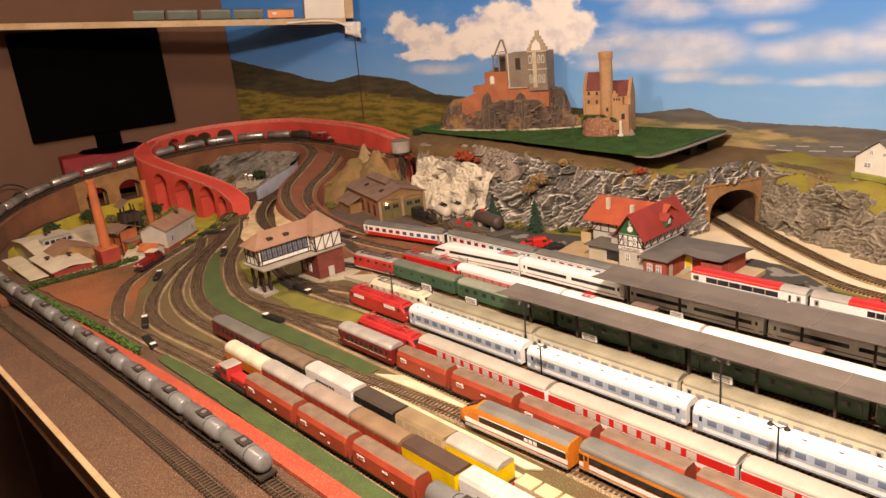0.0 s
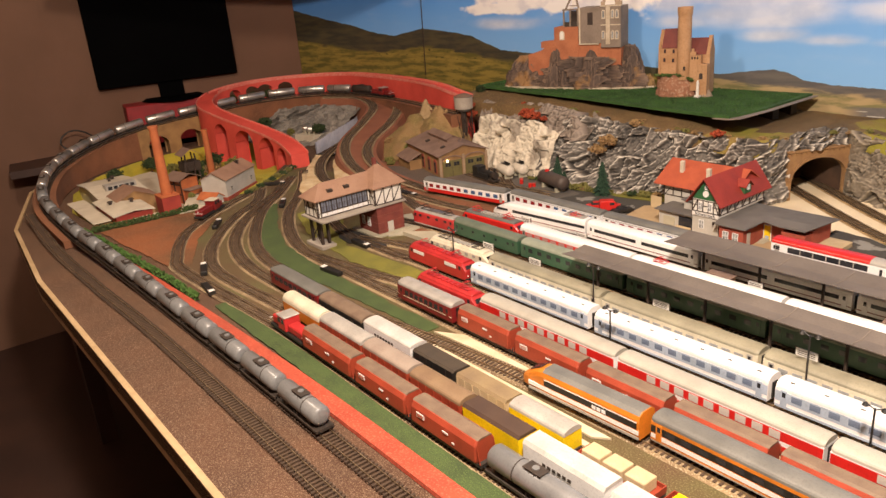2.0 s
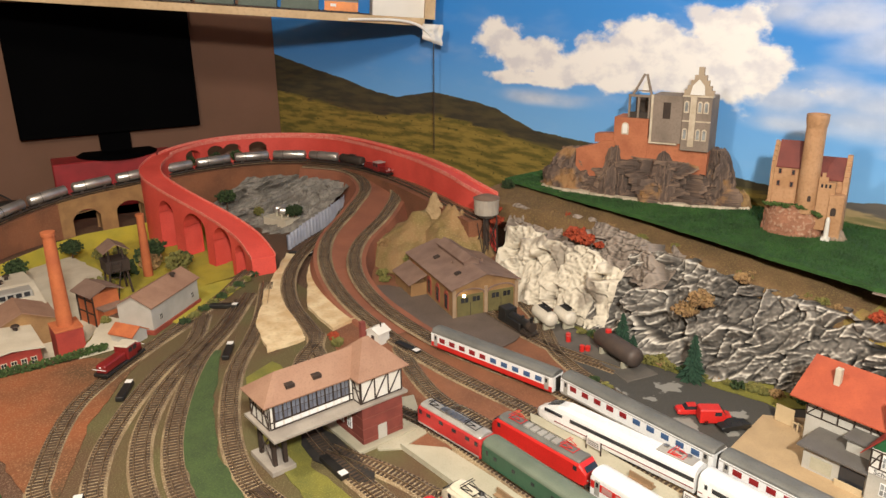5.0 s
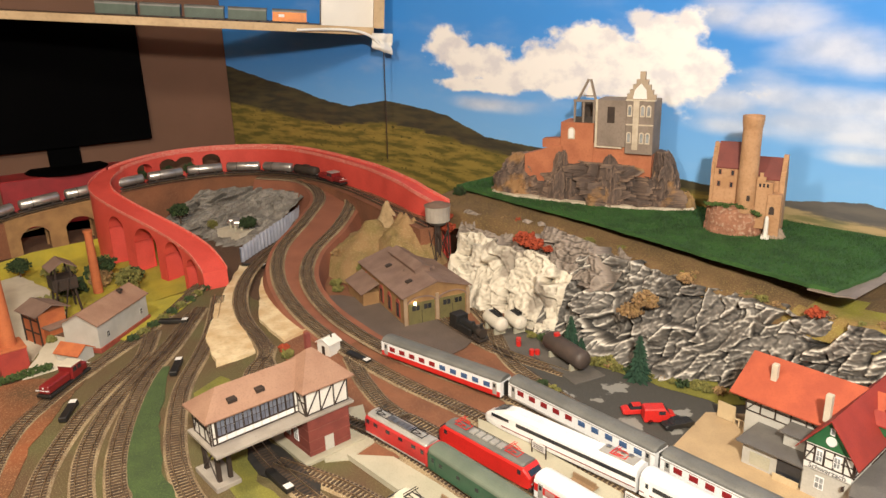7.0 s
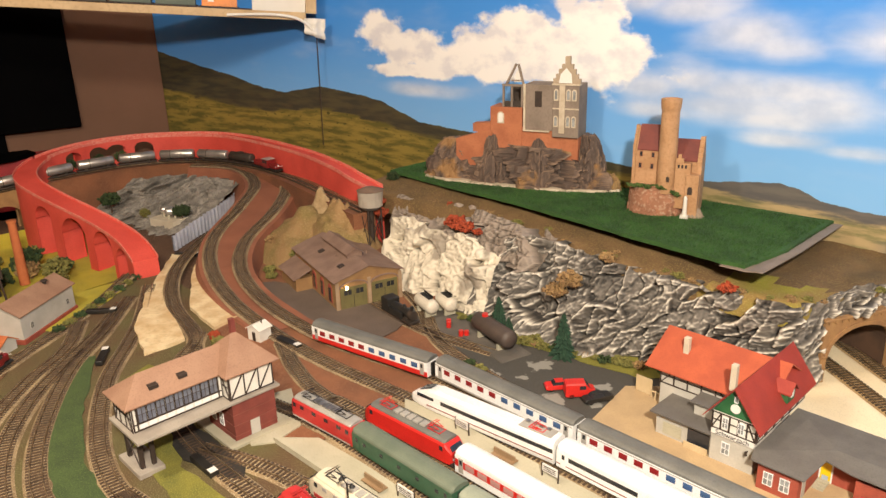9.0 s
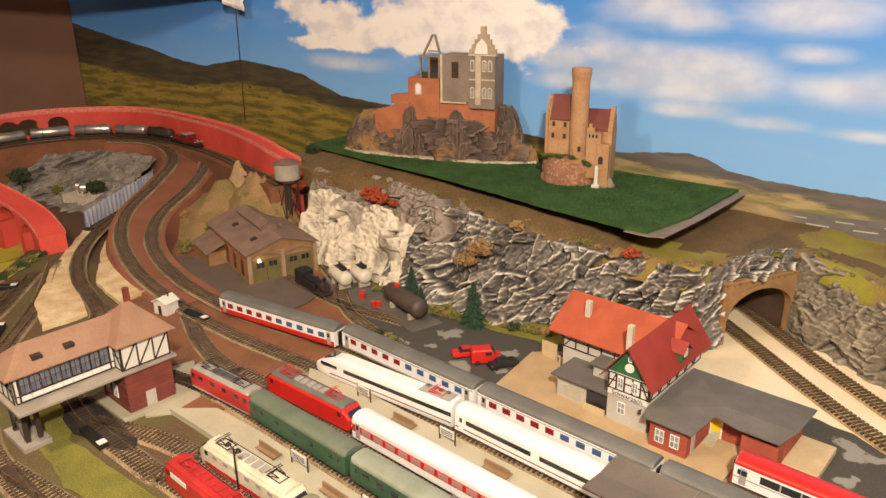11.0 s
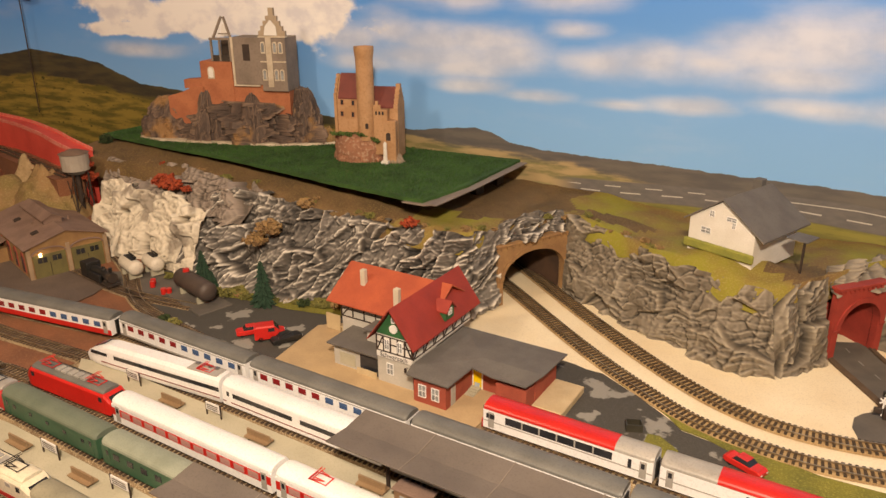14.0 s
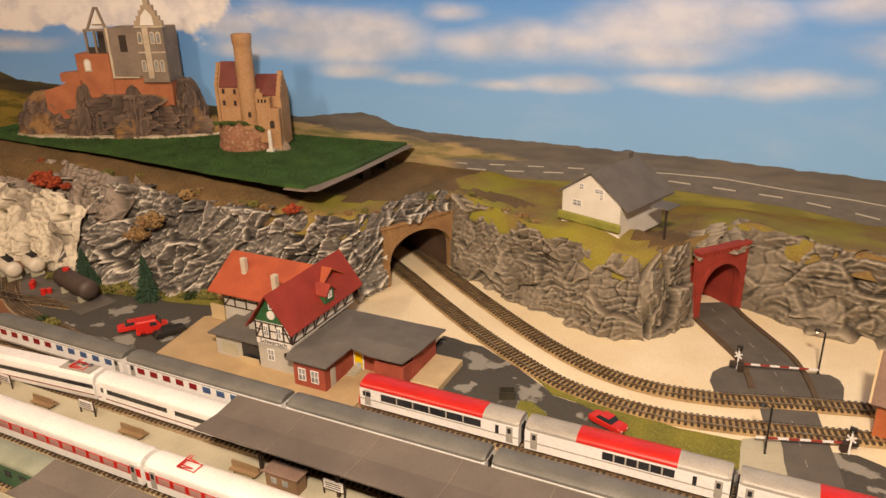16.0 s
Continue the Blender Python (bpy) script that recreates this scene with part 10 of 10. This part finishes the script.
HILLM = mat("tan_and_olive_hillside", (0.31, 0.19, 0.085), (0.2, 0.15, 0.05), 0.95, 16, 0.9, 0, 250, (0.36, 0.26, 0.13), 0.003)
hill("hill_east", -0.93, 0.265, 0.15, 0.1, 0.165, HILLM, "tan and olive hill behind the engine shed", 12.0, 0.7)
hill("hill_west", -1.03, 0.25, 0.19, 0.14, 0.13, HILLM, "tan and olive hill behind the engine shed", 2.0, 0.75)
hill("hill_peak", -1.035, 0.29, 0.11, 0.085, 0.17, mat("cream_rock_peak", (0.46, 0.33, 0.18), (0.26, 0.18, 0.09), 0.95, 30, 0.9, 0, 200, dist=0.003), "cream rocky peak behind the engine shed", 6.0, 1.0)
cliff("rocks_in_loop", [(-1.84, -0.06), (-1.65, 0.0), (-1.42, 0.07)], [(-1.84, 0.12), (-1.7, 0.27), (-1.52, 0.33)], [0.1, 0.105, 0.1], mat("grey_blue_ripple_rock", (0.3, 0.275, 0.24), (0.17, 0.155, 0.135), 0.9, 30, 0.9, 0, 200, (0.07, 0.06, 0.05), 0.003), "grey rippled rock slope inside the loop", 0.03, seed=31.0)
# blue-grey corrugated wall
cw = along(spline([(-1.33, 0.0, 0), (-1.4, 0.1, 0), (-1.48, 0.23, 0), (-1.55, 0.33, 0)], 0.003))
bm = B()
prev = None
for k, (p, d, s) in enumerate(cw):
    n = Vector((-d.y, d.x, 0))
    o = 0.0026 * math.sin(s * 330)
    h = 0.042 + 0.024 * s / cw[-1][2] + 0.0015 * math.sin(s * 260)
    row = [bm.verts.new(p + n * o), bm.verts.new(p + n * o + Vector((0, 0, h))), bm.verts.new(p + n * (o + 0.003) + Vector((0, 0, h))), bm.verts.new(p + n * (o + 0.003))]
    if prev:
        for i in range(3):
            bm.faces.new((prev[i], prev[i + 1], row[i + 1], row[i]))
    prev = row
tagged(link("corrugated_wall", bm, BLUEGREY, smooth=True), "blue-grey corrugated retaining wall beside the track", "wall", kind="structure")
for x in (-1.575, -1.545):
    lying_tank("storage_tank", "silver storage tank inside the loop", (x, 0.1), 65, 0.012, 0.03, TANKM, 0.03)
tagged(link("concrete_block", box(B(), -0.05, -0.03, 0, 0.05, 0.03, 0.03), FACTORYROOF), "pale block under the silver tanks", "block").matrix_world = pose(-1.555, 0.095, 0.0, 0, 0, 15)

# ---------- monitor, shelf and things at the room's end ----------
mo = thing("monitor", "switched-off black computer monitor on a stand", "monitor", at=(-2.21, -0.18, 0.0), rz=80.5)
part("screen_housing", box(B(), -0.285, -0.0, 0.235, 0.285, 0.045, 0.66, 0.004), SCREEN, mo)
part("screen", box(B(), -0.265, -0.003, 0.26, 0.265, -0.0005, 0.645), SCREEN, mo)
part("neck", box(B(), -0.05, 0.015, 0.17, 0.05, 0.04, 0.24, 0.003), SCREEN, mo)
part("foot", tube(B(), 0, 0.02, 0.163, 0.173, 0.13, 0.11, 28), SCREEN, mo)
bx = tagged(link("red_box", box(B(), -0.19, -0.07, 0.0, 0.19, 0.09, 0.163, 0.003), REDBOX), "dark red box under the monitor", "box")
bx.matrix_world = pose(-2.2, -0.2, 0, 0, 0, 80.5)
tagged(link("side_table", box(B(), -0.5, -0.16, -0.03, 0.65, 0.12, -0.002), DARKWOOD), "dark table carrying the monitor", "table").matrix_world = pose(-2.22, -0.35, 0, 0, 0, 80.5)
mm = tagged(link("black_case", box(B(), -0.05, -0.03, 0.0, 0.05, 0.03, 0.06, 0.01), BLACK), "small black case beside the monitor", "case")
mm.matrix_world = pose(-2.2, -0.55, 0.0, 0, 0, 70)
cb = bpy.data.curves.new("cable", "CURVE")
cb.dimensions, cb.bevel_depth = "3D", 0.003
sp = cb.splines.new("NURBS")
sp.points.add(5)
for pt, q in zip(sp.points, ((-2.22, -0.5, 0.03), (-2.22, -0.56, 0.1), (-2.22, -0.63, 0.11), (-2.21, -0.68, 0.05), (-2.2, -0.62, 0.02), (-2.18, -0.58, 0.0))):
    pt.co = (*q, 1)
sp.use_endpoint_u = True
tagged(new("cable", cb), "thin cable lying beside the monitor", "cable")
cb.materials.append(BLACK)

A_, B_ = Vector((-1.352, 0.5, 0.578)), Vector((-1.83, -0.3, 0.652))
dv = (B_ - A_)
ang = math.degrees(math.atan2(dv.y, dv.x))
tilt = -math.degrees(math.atan2(dv.z, math.hypot(dv.x, dv.y)))
SHELF = Matrix.Translation(A_) @ pose(0, 0, 0, 0, tilt, ang)
L = dv.length + 0.4
sh = thing("wall_shelf", "pale wooden wall shelf carrying model trains", "shelf")
sh.matrix_world = SHELF
part("board", box(B(), 0, -0.32, 0.0, L, 0.0, 0.018, 0.001), mat("shelf_board_underside", (0.16, 0.1, 0.06), None, 0.7, 12), sh)
part("front_edge", box(B(), 0, 0.0005, -0.002, L, 0.012, 0.02, 0.001), WOOD, sh, "pale pine front edge")
part("end_post", box(B(), -0.03, -0.05, 0.018, 0.0, 0.01, 0.6), WOOD, sh, "pale pine upright")
part("end_panel", box(B(), 0.0, -0.3, 0.0185, 0.15, -0.02, 0.16), PAPER, sh, "white paper-covered end box")
rag = B()
random.seed(3)
rag_pts = []
for i in range(9):
    for j in range(9):
        u, v = i / 8, j / 8
        rag_pts.append(rag.verts.new((-0.055 + 0.06 * u + 0.006 * noise.noise(Vector((u * 4, v * 4, 1))), 0.016 + 0.02 * noise.noise(Vector((u * 3, v * 3, 7))), 0.005 - 0.06 * v * (1 - 0.3 * u))))
for i in range(8):
    for j in range(8):
        rag.faces.new((rag_pts[i * 9 + j], rag_pts[i * 9 + j + 1], rag_pts[(i + 1) * 9 + j + 1], rag_pts[(i + 1) * 9 + j]))
rg = tagged(link("paper_scrap", rag, PAPER, smooth=True), "crumpled white paper taped to the shelf's end", "paper")
rg.matrix_world = SHELF
wire = tagged(link("hanging_wire", rod(B(), (-1.343, 0.528, 0.53), (-1.352, 0.528, 0.205), 0.0016, 6), TIMBER), "thin dark wire hanging from the shelf", "wire")
cb = bpy.data.curves.new("white_cord", "CURVE")
cb.dimensions, cb.bevel_depth = "3D", 0.004
sp = cb.splines.new("NURBS")
sp.points.add(4)
for pt, q in zip(sp.points, ((0.22, 0.018, 0.004), (0.12, 0.022, 0.012), (0.04, 0.022, 0.012), (0.0, 0.022, -0.005), (-0.02, 0.02, -0.03))):
    v = SHELF @ Vector(q)
    pt.co = (*v, 1)
sp.use_endpoint_u = True
tagged(new("white_cord", cb), "white cord running along the shelf's edge", "cord")
cb.materials.append(PAPER)
for k in range(5):
    w = covered_wagon("grey-green model goods wagon on the shelf", 0.11, mat("shelf_wagon_%d" % k, (0.07, 0.1, 0.075), None, 0.5, 30), GREY, group="wagons on the shelf") if k else covered_wagon("orange-red model wagon on the shelf", 0.1, ORANGE, GREY, group="wagons on the shelf", panel=PAPER)
    w.matrix_world = SHELF @ pose(0.24 + 0.118 * k, -0.03, 0.0125, 0, 0, 180)
